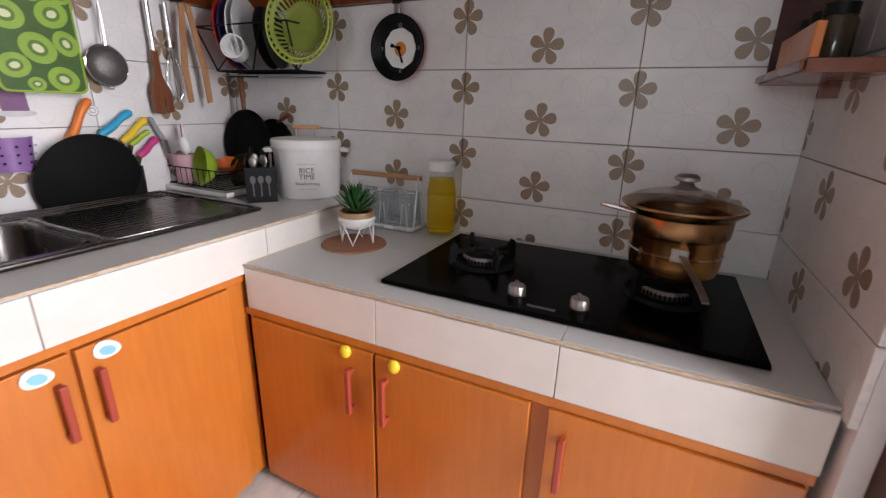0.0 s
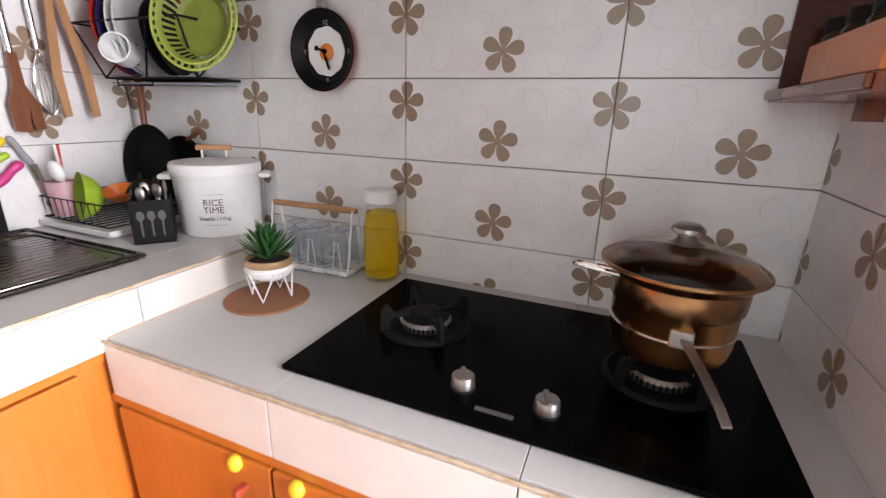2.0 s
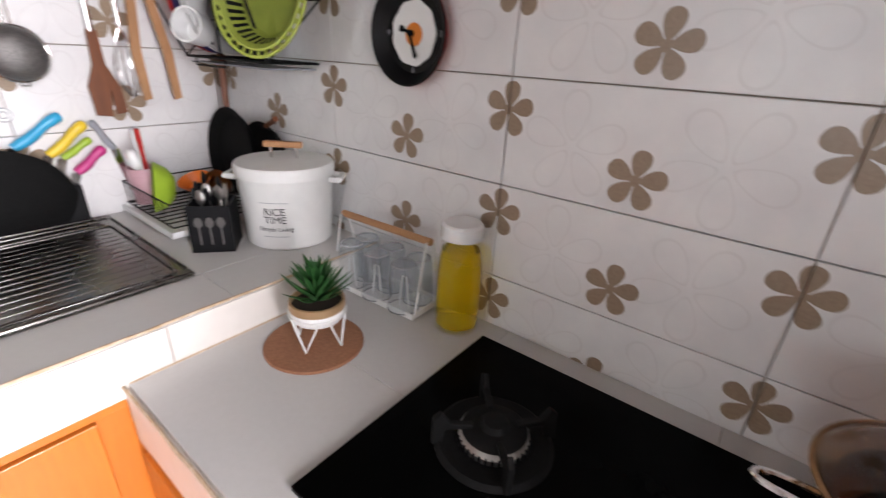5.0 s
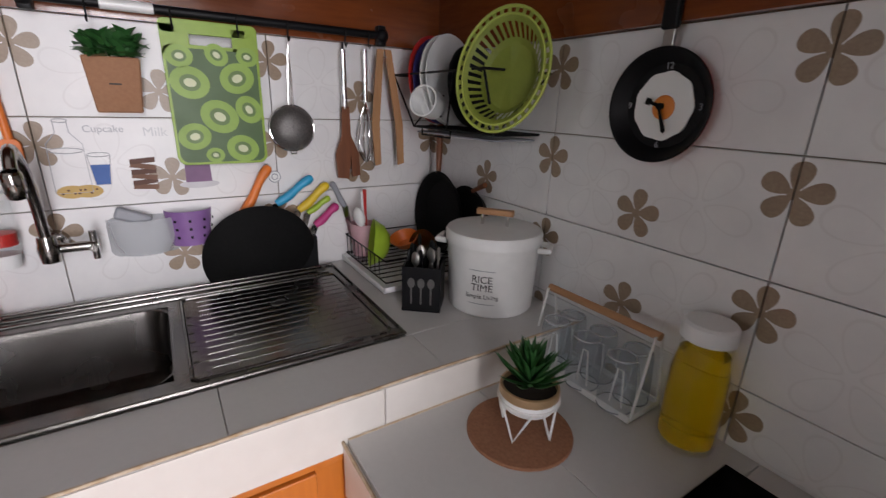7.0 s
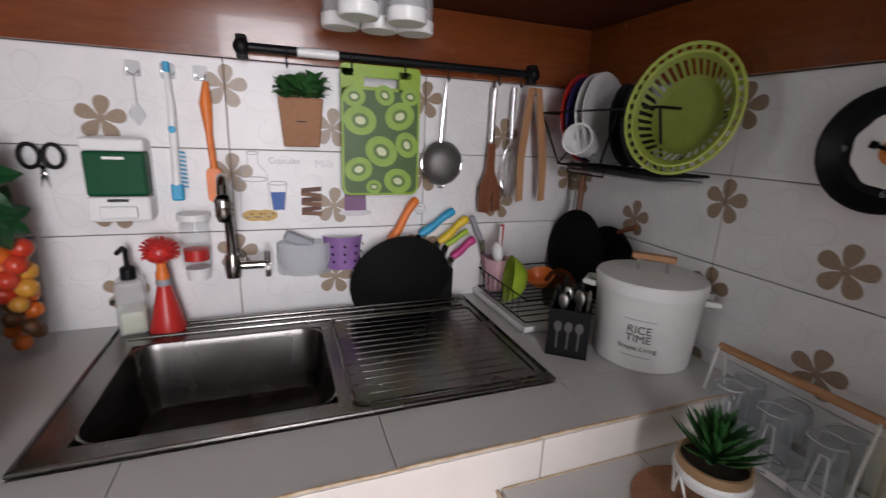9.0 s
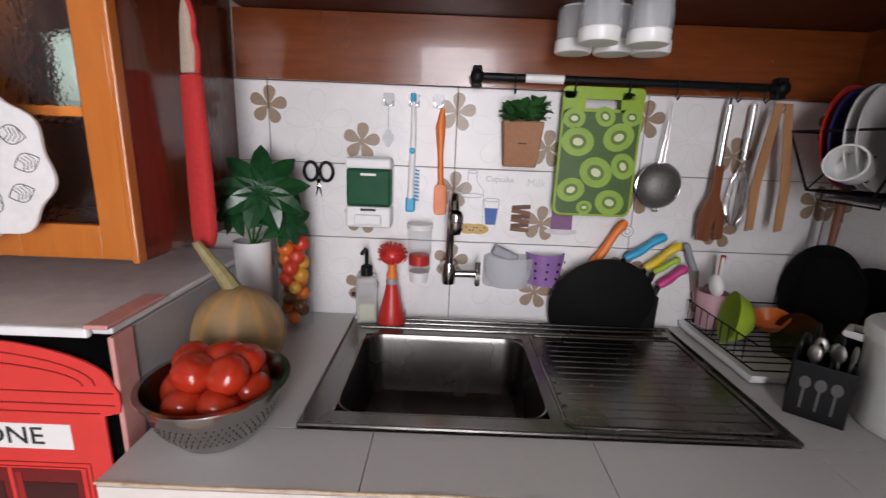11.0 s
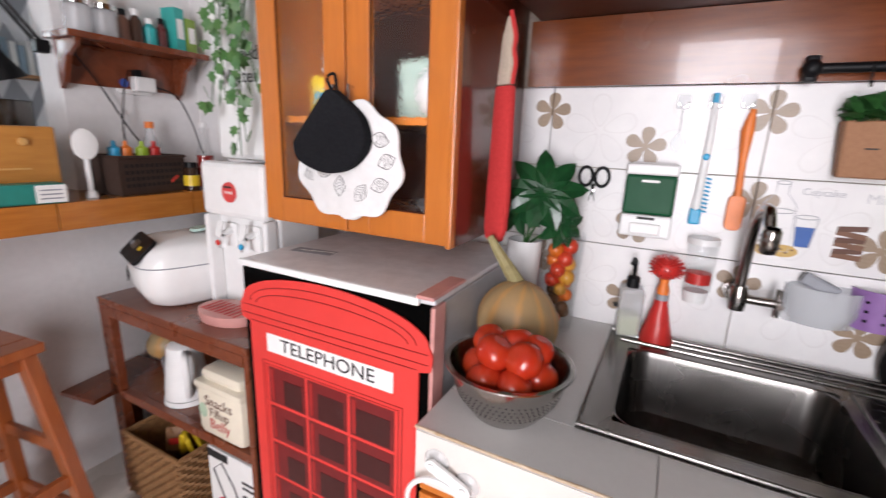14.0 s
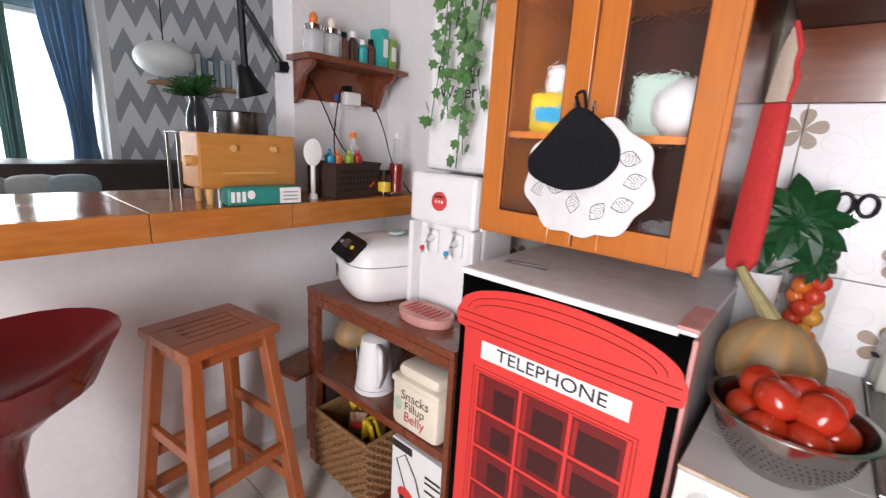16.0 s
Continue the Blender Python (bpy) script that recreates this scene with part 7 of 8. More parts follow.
def shelf_things():
    k = thing("electric_kettle", 0.47, -2.565, 0.4145, "white plastic electric kettle with grey water window", "kettle", 60)
    part("base", lathe([(0, 0), (0.072, 0), (0.070, 0.016), (0, 0.018)], 28), WHITE, k, smooth=True)
    part("body", lathe([(0.068, 0.018), (0.066, 0.05), (0.055, 0.15), (0.050, 0.195), (0.03, 0.208), (0, 0.21)], 32), WHITE, k, smooth=True)
    part("handle", tube(smoothline([(0.05, 0, 0.185), (0.095, 0, 0.18), (0.105, 0, 0.11), (0.07, 0, 0.04)]), 0.010, 10), WHITE, k, smooth=True)
    part("spout", moved(prism([(0, 0), (0.035, 0.01), (0, 0.05)], 0.03, 0.002), pose(-0.045, 0.015, 0.15, 0, 0, 180) @ pose(0, 0.03, 0)), WHITE, k)
    part("window", moved(prism(rounded(0.016, 0.10, 0.007), 0.003), pose(-0.03, -0.055, 0.10, 6, 0, -28)), GREYPLASTIC, k, "grey water window")
    t = thing("snack_tin", 0.505, -2.27, 0.4145, "cream enamel snack tin with printed words", "tin", 90)
    b = part("body", joined(box(-0.100, 0.100, -0.062, 0.062, 0.0, 0.168, 0.022)), CREAM, t, smooth=True)
    part("lid", joined(box(-0.102, 0.102, -0.064, 0.064, 0.150, 0.176, 0.010), box(-0.088, 0.088, -0.052, 0.052, 0.170, 0.215, 0.022)), CREAM, t, smooth=True)
    for txt, z, m, s in (("Snacks", 0.122, BROWNPRINT, 0.044), ("Fillup", 0.087, BROWNPRINT, 0.040), ("Belly", 0.050, plain("red_script", (0.45, 0.06, 0.05), 0.5), 0.046)):
        lettering("print", txt, s, m, b, pose(0.004, -0.0626, z, 90, 0, 0))
    part("bow_print", moved(prism(oval(0.018, 0.024, 16), 0.0008), pose(-0.066, -0.0622, 0.085)), plain("pale_green_print", (0.42, 0.55, 0.40), 0.5), b)
    w = thing("wicker_basket", 0.465, -2.61, 0.0405, "brown woven wicker basket full of snack packets", "basket", 90)
    part("lining", joined(box(-0.15, 0.15, -0.125, -0.115, 0, 0.235), box(-0.15, 0.15, 0.115, 0.125, 0, 0.235), box(-0.15, -0.14, -0.115, 0.115, 0, 0.235), box(0.14, 0.15, -0.115, 0.115, 0, 0.235), box(-0.15, 0.15, -0.125, 0.125, 0, 0.01)), WICKER, w)
    weave = []
    for j in range(15):
        z = 0.010 + j * 0.0158
        for side, (u0, u1) in ((-1, (-0.15, 0.15)),):
            pts = [(u, -0.127 - 0.0035 * math.sin(math.pi * i + math.pi * (j % 2) + 1.57), z) for i, u in enumerate(np.linspace(u0, u1, 16))]
            weave.append(tube(pts, 0.0068, 5))
        for sx in (-1, 1):
            pts = [(sx * (0.152 + 0.0035 * math.sin(math.pi * i + math.pi * (j % 2) + 1.57)), v, z) for i, v in enumerate(np.linspace(-0.125, 0.125, 14))]
            weave.append(tube(pts, 0.0068, 5))
    tagged(part("weave", joined(*weave), WICKER, w), kind="stuff")
    part("rim", tube([(-0.15, -0.125, 0.238), (0.15, -0.125, 0.238), (0.15, 0.125, 0.238), (-0.15, 0.125, 0.238)], 0.009, 8, True), WICKER, w, smooth=True)
    rnd = random.Random(9)
    for i in range(9):
        m = YELLOW if i % 3 else plain("snack_brown", (0.25, 0.12, 0.05), 0.4)
        p = thing("snack_packet", 0.465 + rnd.uniform(-0.07, 0.08), -2.61 + rnd.uniform(-0.10, 0.10), 0.20, "crumpled yellow snack packet in the wicker basket" if i % 3 else "brown snack packet in the wicker basket", "packet", rnd.uniform(0, 180), "packets in the basket")
        part("pack", moved(box(-0.035, 0.035, -0.008, 0.008, 0, 0.085, 0.006), lean("X", rnd.uniform(-25, 25))), m, p)
        part("print", moved(box(-0.02, 0.02, -0.0092, -0.0084, 0.03, 0.055), lean("X", 0)), REDPLASTIC if i % 2 else BROWNPRINT, p)
    v = thing("vacuum_cleaner_box", 0.47, -2.275, 0.0405, "printed white cardboard box with a red vacuum cleaner picture", "box", 90)
    part("carton", box(-0.115, 0.115, -0.065, 0.12, 0, 0.295, 0.003), PAPER, v)
    part("dark_print", box(-0.113, -0.02, -0.0662, -0.0652, 0.262, 0.29), INK, v, "dark title bar")
    for z in (0.20, 0.22, 0.17):
        part("text_bar", box(0.04, 0.105, -0.0662, -0.0652, z, z + 0.008), INK, v)
    part("machine_print", moved(prism(oval(0.036, 0.028, 20), 0.0008), pose(-0.045, -0.0652, 0.10)), RED, v, "red printed vacuum cleaner")
    part("wheel_print", moved(prism(oval(0.012, 0.012, 14), 0.0008), pose(-0.06, -0.0662, 0.082)), INK, v)
    part("hose_print", tube([(-0.045, -0.066, 0.125), (-0.09, -0.066, 0.22), (-0.05, -0.066, 0.255), (0.0, -0.066, 0.19), (0.05, -0.066, 0.06)], 0.0025, 5), INK, v)
    m = thing("brown_melon", 0.30, -2.86, 0.4145, "brown round gourd behind the shelf post", "gourd")
    part("skin", moved(ball(0.13, 0.085, 0.075), pose(0.0, 0.0, 0.075)), SQUASH, m, smooth=True)
    p = thing("wooden_tray", 0.56, -2.895, 0.375, "dark brown wooden tray end sticking out of the shelf", "tray", 10)
    part("board", box(-0.20, 0.09, -0.10, 0.06, 0.012, 0.028, 0.003), REDWOOD, p)
    part("support_leg", box(-0.10, -0.06, -0.06, 0.02, -0.375, 0.0115, 0.003), REDWOOD, p)


shelf_things()


# ---- on the bar counter ----
def bar_things():
    z0 = BAR_TOP + 0.0005
    r = thing("wooden_face_box", 0.762, -2.915, z0, "orange wooden box with a carved smiling face on short legs", "box", 180)
    part("box_body", box(-0.155, 0.155, -0.07, 0.07, 0.05, 0.215, 0.006), surface("toy_wood", (0.52, 0.235, 0.05), (0.44, 0.18, 0.035), 0.4, scale=10, stretch=(0.8, 6, 6)), r)
    pale = plain("pale_peg", (0.66, 0.38, 0.13), 0.45)
    for x in (-0.055, 0.075):
        part("eye_peg", moved(lathe([(0.011, 0), (0.010, 0.010), (0, 0.012)], 16), pose(x, -0.0705, 0.172, 90, 0, 0)), pale, r, smooth=True)
    part("mouth", box(-0.09, 0.085, -0.0735, -0.0702, 0.094, 0.099, 0.001), pale, r)
    part("ear_peg", moved(lathe([(0.016, 0), (0.015, 0.014), (0, 0.016)], 16), pose(-0.1555, 0, 0.13, 0, -90, 0)), pale, r, smooth=True)
    for x in (-0.12, 0.12):
        for y in (-0.045, 0.045):
            part("leg", moved(lathe([(0, 0), (0.010, 0), (0.013, 0.0495), (0, 0.0495)], 12), pose(x, y, 0)), pale, r)
    g = thing("tissue_pack", 0.742, -2.822, z0, "flat teal and white tissue packet on the bar", "packet", 174)
    part("pack", box(-0.115, 0.115, -0.035, 0.035, 0, 0.058, 0.008), FACADE, g)
    part("white_end", box(0.045, 0.1155, -0.0356, -0.035, 0.004, 0.054), PAPER, g, "white printed end")
    part("crest_print", moved(prism(oval(0.012, 0.014, 14), 0.0006), pose(-0.045, -0.0352, 0.034)), PAPER, g)
    for k in range(3):
        part("print_bar", box(0.055, 0.105, -0.0366, -0.0358, 0.014 + 0.012 * k, 0.018 + 0.012 * k), GREYPLASTIC, g)
        part("print_mark", box(-0.105 + 0.016 * k, -0.094 + 0.016 * k, -0.0358, -0.035, 0.012, 0.044), PAPER, g)
    l = thing("rice_paddle", 0.535, -2.85, z0, "white plastic rice paddle standing upright in its foot", "paddle", 170)
    part("foot", lathe([(0, 0), (0.018, 0), (0.014, 0.02), (0, 0.022)], 16), WHITE, l, smooth=True)
    part("handle", tube([(0, 0, 0.02), (0, 0, 0.12)], 0.0085, 10), WHITE, l, smooth=True)
    part("blade", moved(prism(oval(0.034, 0.048, 24), 0.006, 0.002), pose(0, 0.003, 0.165)), WHITE, l, smooth=True)
    b = thing("brown_basket", 0.355, -2.905, z0, "dark brown perforated plastic basket on the bar", "basket", 190)
    w, d, h = 0.125, 0.075, 0.125
    for x0, x1, y0, y1 in ((-w, w, -d, -d + 0.004), (-w, w, d - 0.004, d), (-w, -w + 0.004, -d, d), (w - 0.004, w, -d, d)):
        part("wall", box(x0, x1, y0, y1, 0, h, 0.001), BROWNPLASTIC, b)
    part("bottom", box(-w + 0.005, w - 0.005, -d + 0.005, d - 0.005, 0.0, 0.004), BROWNPLASTIC, b)
    part("rim", tube([(-w, -d, h), (w, -d, h), (w, d, h), (-w, d, h)], 0.006, 8, True), BROWNPLASTIC, b, smooth=True)
    gap = plain("basket_gap", (0.006, 0.005, 0.005), 0.8)
    for i in range(12):
        for j in range(4):
            part("hole", box(-0.108 + i * 0.0185, -0.097 + i * 0.0185, -d - 0.0006, -d + 0.001, 0.025 + j * 0.022, 0.037 + j * 0.022), gap, b)
    part("red_mark", moved(box(-0.018, 0.018, -0.0008, 0.0, -0.005, 0.005), pose(0.075, -d - 0.0009, 0.045, 0, -35, 0)), RED, b)
    for k, (x, y, m, nm) in enumerate(((0.40, -2.90, BLUE, "blue"), (0.36, -2.905, ORANGE, "orange"), (0.31, -2.90, LIME, "green"), (0.265, -2.905, REDPLASTIC, "red"))):
        s = thing("sauce_bottle", x + 0.03, y, z0 + 0.0045, nm + " capped squeeze bottle in the brown basket", "bottle", 0, "bottles in the basket")
        part("body", lathe([(0, 0), (0.024, 0), (0.025, 0.11), (0.014, 0.125), (0, 0.126)], 18), FROST if k != 1 else ORANGE, s, smooth=True)
        part("cap", lathe([(0.019, 0.118), (0.020, 0.148), (0.008, 0.156), (0.006, 0.172), (0, 0.173)], 18), m, s, smooth=True)
    j = thing("seasoning_jar", 0.205, -2.84, z0, "small dark jar with yellow label", "jar")
    part("body", lathe([(0, 0), (0.026, 0), (0.027, 0.075), (0.02, 0.085), (0, 0.086)], 20), plain("dark_sauce", (0.04, 0.018, 0.01), 0.12), j, smooth=True)
    part("label", lathe([(0.0275, 0.015), (0.0275, 0.055)], 20), YELLOW, j, "yellow label")
    part("cap", lathe([(0.021, 0.082), (0.021, 0.102), (0, 0.103)], 20), BLACK, j, smooth=True)
    s = thing("syrup_bottle", 0.145, -2.835, z0, "clear glass bottle half full of red syrup", "bottle")
    part("wall", lathe([(0, 0), (0.030, 0), (0.032, 0.004), (0.032, 0.13), (0.014, 0.18), (0.012, 0.235), (0.010, 0.235), (0.012, 0.18), (0.0295, 0.13), (0.0295, 0.008), (0, 0.008)], 24), CLEAR, s, smooth=True)
    part("syrup", lathe([(0, 0.009), (0.0292, 0.009), (0.0292, 0.128), (0, 0.128)], 24), SAUCE, s, smooth=True)
    part("cap", lathe([(0.0135, 0.232), (0.0135, 0.25), (0, 0.251)], 16), WHITE, s)
    s2 = thing("clear_bottle", 0.26, -2.98, z0, "clear glass bottle with orange cap against the wall", "bottle")
    part("wall", lathe([(0, 0), (0.028, 0), (0.03, 0.004), (0.03, 0.17), (0.014, 0.20), (0.013, 0.225), (0, 0.225)], 24), FROST, s2, smooth=True)
    part("cap", lathe([(0.015, 0.222), (0.015, 0.245), (0, 0.246)], 16), ORANGE, s2)


bar_things()


# ---- wall shelf, socket and lamp on the pier ----
def wall_shelf():
    ob = thing("wall_shelf", 0.275, WALL_S, 1.565, "small red-brown wooden wall shelf with shaped brackets", "shelf", 180)
    w = 0.235
    part("board", box(-w, w, -0.155, 0, 0, 0.02, 0.002), REDWOOD, ob)
    part("back_board", box(-w + 0.03, w - 0.03, -0.014, 0, -0.13, -0.0005, 0.002), REDWOOD, ob)
    for x in (-w + 0.035, w - 0.05):
        br = prism([(0, 0), (0.135, 0), (0.128, -0.02), (0.07, -0.05), (0.03, -0.13), (0.0, -0.15)], 0.016, 0.001)
        part("bracket", moved(br, pose(x, -0.0145, -0.0006, 0, 0, -90)), REDWOOD, ob)
    base = 1.5855
    y = WALL_S + 0.075
    for k, x in enumerate((0.44, 0.36)):
        j = thing("lidded_jar", x, y, base, "clear glass jar with silver lid and coloured knob", "jar", 0, "jars on the wall shelf")
        part("wall", lathe([(0, 0), (0.036, 0), (0.038, 0.004), (0.038, 0.085), (0.030, 0.092), (0, 0.093)], 24), FROST, j, smooth=True)
        part("lid", lathe([(0.034, 0.090), (0.035, 0.106), (0, 0.110)], 24), CHROME, j, "silver lid", smooth=True)
        part("knob", moved(ball(0.016, 0.016, 0.022), pose(0, 0, 0.128)), ORANGE if k == 0 else CREAM, j, smooth=True)
    items = ((0.305, 0.02, 0.10, BROWNPRINT, "dark brown medicine bottle on the wall shelf"), (0.262, 0.021, 0.11, plain("amber_bottle", (0.06, 0.03, 0.02), 0.15), "dark glass bottle on the wall shelf"), (0.215, 0.023, 0.09, plain("teal_bottle", (0.03, 0.38, 0.38), 0.35), "teal plastic bottle on the wall shelf"), (0.172, 0.017, 0.10, plain("dark_red_bottle", (0.12, 0.03, 0.03), 0.3), "dark red bottle on the wall shelf"))
    for x, r, h, m, lab in items:
        b = thing("small_bottle", x, y, base, lab, "bottle")
        part("body", lathe([(0, 0), (r, 0), (r, h * 0.72), (r * 0.5, h * 0.86), (r * 0.5, h * 0.9), (0, h * 0.9)], 18), m, b, smooth=True)
        part("cap", lathe([(r * 0.6, h * 0.88), (r * 0.6, h * 1.08), (0, h * 1.09)], 18), WHITE if r > 0.02 else BLACK, b, smooth=True)
    for x, m, h, lab in ((0.125, plain("teal_carton", (0.04, 0.40, 0.36), 0.45), 0.155, "teal printed carton on the wall shelf"), (0.080, plain("green_carton", (0.22, 0.34, 0.06), 0.45), 0.125, "green and yellow carton on the wall shelf")):
        c = thing("medicine_carton", x, y, base, lab, "carton", 8)
        part("carton", box(-0.02, 0.02, -0.035, 0.035, 0, h, 0.002), m, c)
        part("print_panel", box(-0.014, 0.014, 0.0352, 0.0358, h * 0.3, h * 0.75), PAPER, c)


wall_shelf()


def socket_and_cables():
    ob = thing("wall_socket", 0.255, WALL_S, 1.455, "white wall socket with two plugs and black cables", "socket", 180)
    part("plate", moved(prism(rounded(0.12, 0.075, 0.008), 0.012, 0.002), pose(0, 0, 0)), WHITE, ob)
    part("adapter", box(-0.02, 0.055, -0.055, -0.0125, -0.026, 0.026, 0.006), WHITE, ob)
    part("blue_face", moved(lathe([(0.016, 0), (0.015, 0.003), (0, 0.004)], 18), pose(-0.038, -0.0125, 0, 90, 0, 0)), plain("blue_face", (0.03, 0.08, 0.35), 0.4), ob, smooth=True)
    part("plug", box(-0.012, 0.012, -0.048, -0.0125, 0.026, 0.05, 0.004), BLACK, ob)
    c = thing("black_cable", 0.255, WALL_S + 0.03, 1.45, "thin black power cable drooping to the bar", "cable")
    part("cord", tube(smoothline([(-0.055, 0.02, 0.0), (-0.12, 0.04, -0.03), (-0.16, 0.06, -0.13), (-0.165, 0.11, -0.25), (-0.175, 0.22, -0.372), (-0.185, 0.268, -0.39), (-0.19, 0.275, -0.47), (-0.21, 0.26, -0.58)]), 0.0028, 6), BLACK, c, smooth=True)
    part("cord", tube(smoothline([(0.03, 0.01, 0.05), (0.06, 0.02, -0.02), (0.085, 0.03, -0.16), (0.07, 0.03, -0.26), (0.02, 0.02, -0.30)]), 0.0028, 6), BLACK, c, smooth=True)
    l = thing("clamp_lamp", 0.465, WALL_S - 0.05, 1.545, "black architect clamp lamp on the opening's edge", "lamp")
    part("clamp", joined(box(0.016, 0.055, -0.02, 0.02, -0.02, 0.02, 0.004), tube([(0.03, 0.0, 0.0), (-0.03, 0.055, 0.0)], 0.008, 8), tube([(-0.03, 0.055, -0.02), (-0.03, 0.055, 0.02)], 0.010, 10)), BLACK, l)
    part("lower_arm", joined(tube([(0.03, 0, 0.01), (0.15, -0.06, 0.22)], 0.006, 8), tube([(0.045, 0, 0.005), (0.165, -0.06, 0.215)], 0.006, 8)), BLACK, l)
    part("upper_arm", joined(tube([(0.155, -0.06, 0.22), (0.13, -0.10, -0.02)], 0.013, 8)), BLACK, l)
    part("joint_knob", moved(ball(0.016, 0.016, 0.016), pose(0.157, -0.06, 0.22)), BLACK, l, smooth=True)
    part("shade", moved(lathe([(0.014, 0.07), (0.024, 0.06), (0.034, 0.02), (0.062, -0.045), (0.060, -0.045), (0.030, 0.02), (0.02, 0.055)], 28), lean("Y", 18, (0.115, -0.11, -0.065))), BLACK, l, "black cone shade", smooth=True)
    part("inner_shade", moved(lathe([(0.058, -0.0445), (0.030, 0.018), (0, 0.03)], 28), lean("Y", 18, (0.115, -0.11, -0.065))), PALEWOOD, l)
    part("cord", tube(smoothline([(-0.02, 0.075, -0.01), (-0.09, 0.08, -0.12), (-0.16, 0.09, -0.26), (-0.20, 0.12, -0.33)]), 0.0028, 6), BLACK, l, smooth=True)


socket_and_cables()


def plant_stand():
    s = thing("glass_stand", 0.835, -3.15, BAR_TOP + 0.0005, "clear acrylic stand with metal edges on the bar", "stand")
    for x in (-0.05, 0.05):
        for y in (-0.05, 0.05):
            part("leg", box(x - 0.004, x + 0.004, y - 0.004, y + 0.004, 0, 0.205), DULLMETAL, s)
    part("top_plate", box(-0.056, 0.056, -0.056, 0.056, 0.2055, 0.212, 0.001), FROST, s)
    part("side_pane", box(-0.046, 0.046, -0.051, -0.049, 0.01, 0.20), CLEAR, s)
    v = thing("potted_fern", 0.800, -3.15, BAR_TOP + 0.2130, "green fern in a dark glass bottle vase", "plant")
    part("vase", lathe([(0, 0), (0.03, 0), (0.036, 0.02), (0.034, 0.06), (0.020, 0.10), (0.022, 0.12), (0, 0.118)], 24), plain("dark_glass_vase", (0.02, 0.025, 0.03), 0.1), v, smooth=True)
    rnd = random.Random(7)
    for k in range(26):
        a, e = rnd.uniform(0, 360), rnd.uniform(5, 65)
        fr = joined(*[moved(leaf(0.030, 0.012, 0.2, 0.2, 3), pose(0.02 + 0.012 * i, 0, 0, 0, 0, s * 55)) for i in range(6) for s in (-1, 1)], moved(leaf(0.11, 0.010, 0.2, 0.2, 4), pose(0, 0, 0)))
        part("frond", moved(fr, pose(0, 0, 0.115, 0, -e, a)), LEAF, v)
    p = thing("steel_pot", 0.600, -3.25, BAR_TOP + 0.0005, "stacked steel cooking pots behind the wooden box", "pot")
    for k, (r, z, h) in enumerate(((0.10, 0.0, 0.15), (0.098, 0.152, 0.15))):
        part("pot_body", lathe([(0, z), (r - 0.004, z), (r, z + 0.006), (r, z + h - 0.01), (r + 0.004, z + h - 0.006), (r - 0.002, z + h - 0.008), (r - 0.004, z + 0.01), (0, z + 0.008)], 36), STEEL, p, smooth=True)


plant_stand()


# ---- living room behind the opening ----
def chevron():
    m, t, b = graph("chevron_wallpaper", 0.8)
    co = t.nodes.new("ShaderNodeTexCoord")
    s = t.nodes.new("ShaderNodeSeparateXYZ")
    t.links.new(co.outputs["Object"], s.inputs[0])
    zig = calc(t, "PINGPONG", s.outputs[0], 0.085)
    v = calc(t, "MODULO", calc(t, "ADD", calc(t, "MULTIPLY_ADD", zig, 2.1, s.outputs[2]), 5.0), 0.36)
    c = blend(t, calc(t, "LESS_THAN", v, 0.17), (0.84, 0.85, 0.87), (0.36, 0.375, 0.41))
    c = blend(t, calc(t, "MULTIPLY", contrast(t, fuzz(t, 40), 0.3, 0.7), 0.15), c, (0.45, 0.46, 0.48))
    t.links.new(c, b.inputs["Base Color"])
    relief(t, b, fuzz(t, 120), 0.1)
    return m


structure("wall_living_chevron", box(-1.2, 0.44, -5.85, -5.70, 0, 2.6), chevron(), "living room wall with grey and white chevron wallpaper", "wall")
structure("wall_living_low", box(0.44, 3.0, -6.6, -6.45, 0, 0.25), PLASTER, "low wall under the living room window", "wall")
structure("wall_living_return", box(0.44, 0.50, -6.6, -5.70, 0, 2.6), PLASTER, "living room wall return beside the window", "wall")
structure("wall_living_head", box(0.50, 3.0, -6.6, -6.45, 2.15, 2.6), surface("teal_paint", (0.22, 0.36, 0.42), None, 0.7, scale=30), "teal painted wall over the window", "wall")
structure("wall_living_side", box(2.1, 3.0, -6.6, -6.45, 0.25, 2.15), PLASTER, "white wall beside the window", "wall")
win = tagged(new("window_1"), "tall living room window with white frame", "window", kind="structure")
for x in (0.53, 1.29, 2.06):
    part("window_frame", box(x - 0.02, x + 0.02, -6.56, -6.50, 0.25, 2.15, 0.003), WHITE, win)
for z in (0.27, 2.13):
    part("window_frame", box(0.53, 2.08, -6.56, -6.50, z - 0.02, z + 0.02, 0.003), WHITE, win)
for x in (0.555, 1.315):
    part("pane", box(x, x + 0.71, -6.532, -6.528, 0.29, 2.11), CLEAR, win).visible_shadow = False
day = bpy.data.materials.new("daylight_garden")
day.use_nodes = True
dt = day.node_tree
dt.nodes.remove(dt.nodes["Principled BSDF"])
em = dt.nodes.new("ShaderNodeEmission")
em.inputs[1].default_value = 5.0
dt.links.new(blend(dt, contrast(dt, fuzz(dt, 1.5), 0.35, 0.65), (0.85, 0.90, 0.92), (0.95, 0.98, 1.0)), em.inputs[0])
dt.links.new(em.outputs[0], dt.nodes["Material Output"].inputs[0])
structure("backdrop", box(-0.5, 4.5, -8.05, -8.0, 0, 3.2), day, "bright overcast daylight outside the window", "backdrop")


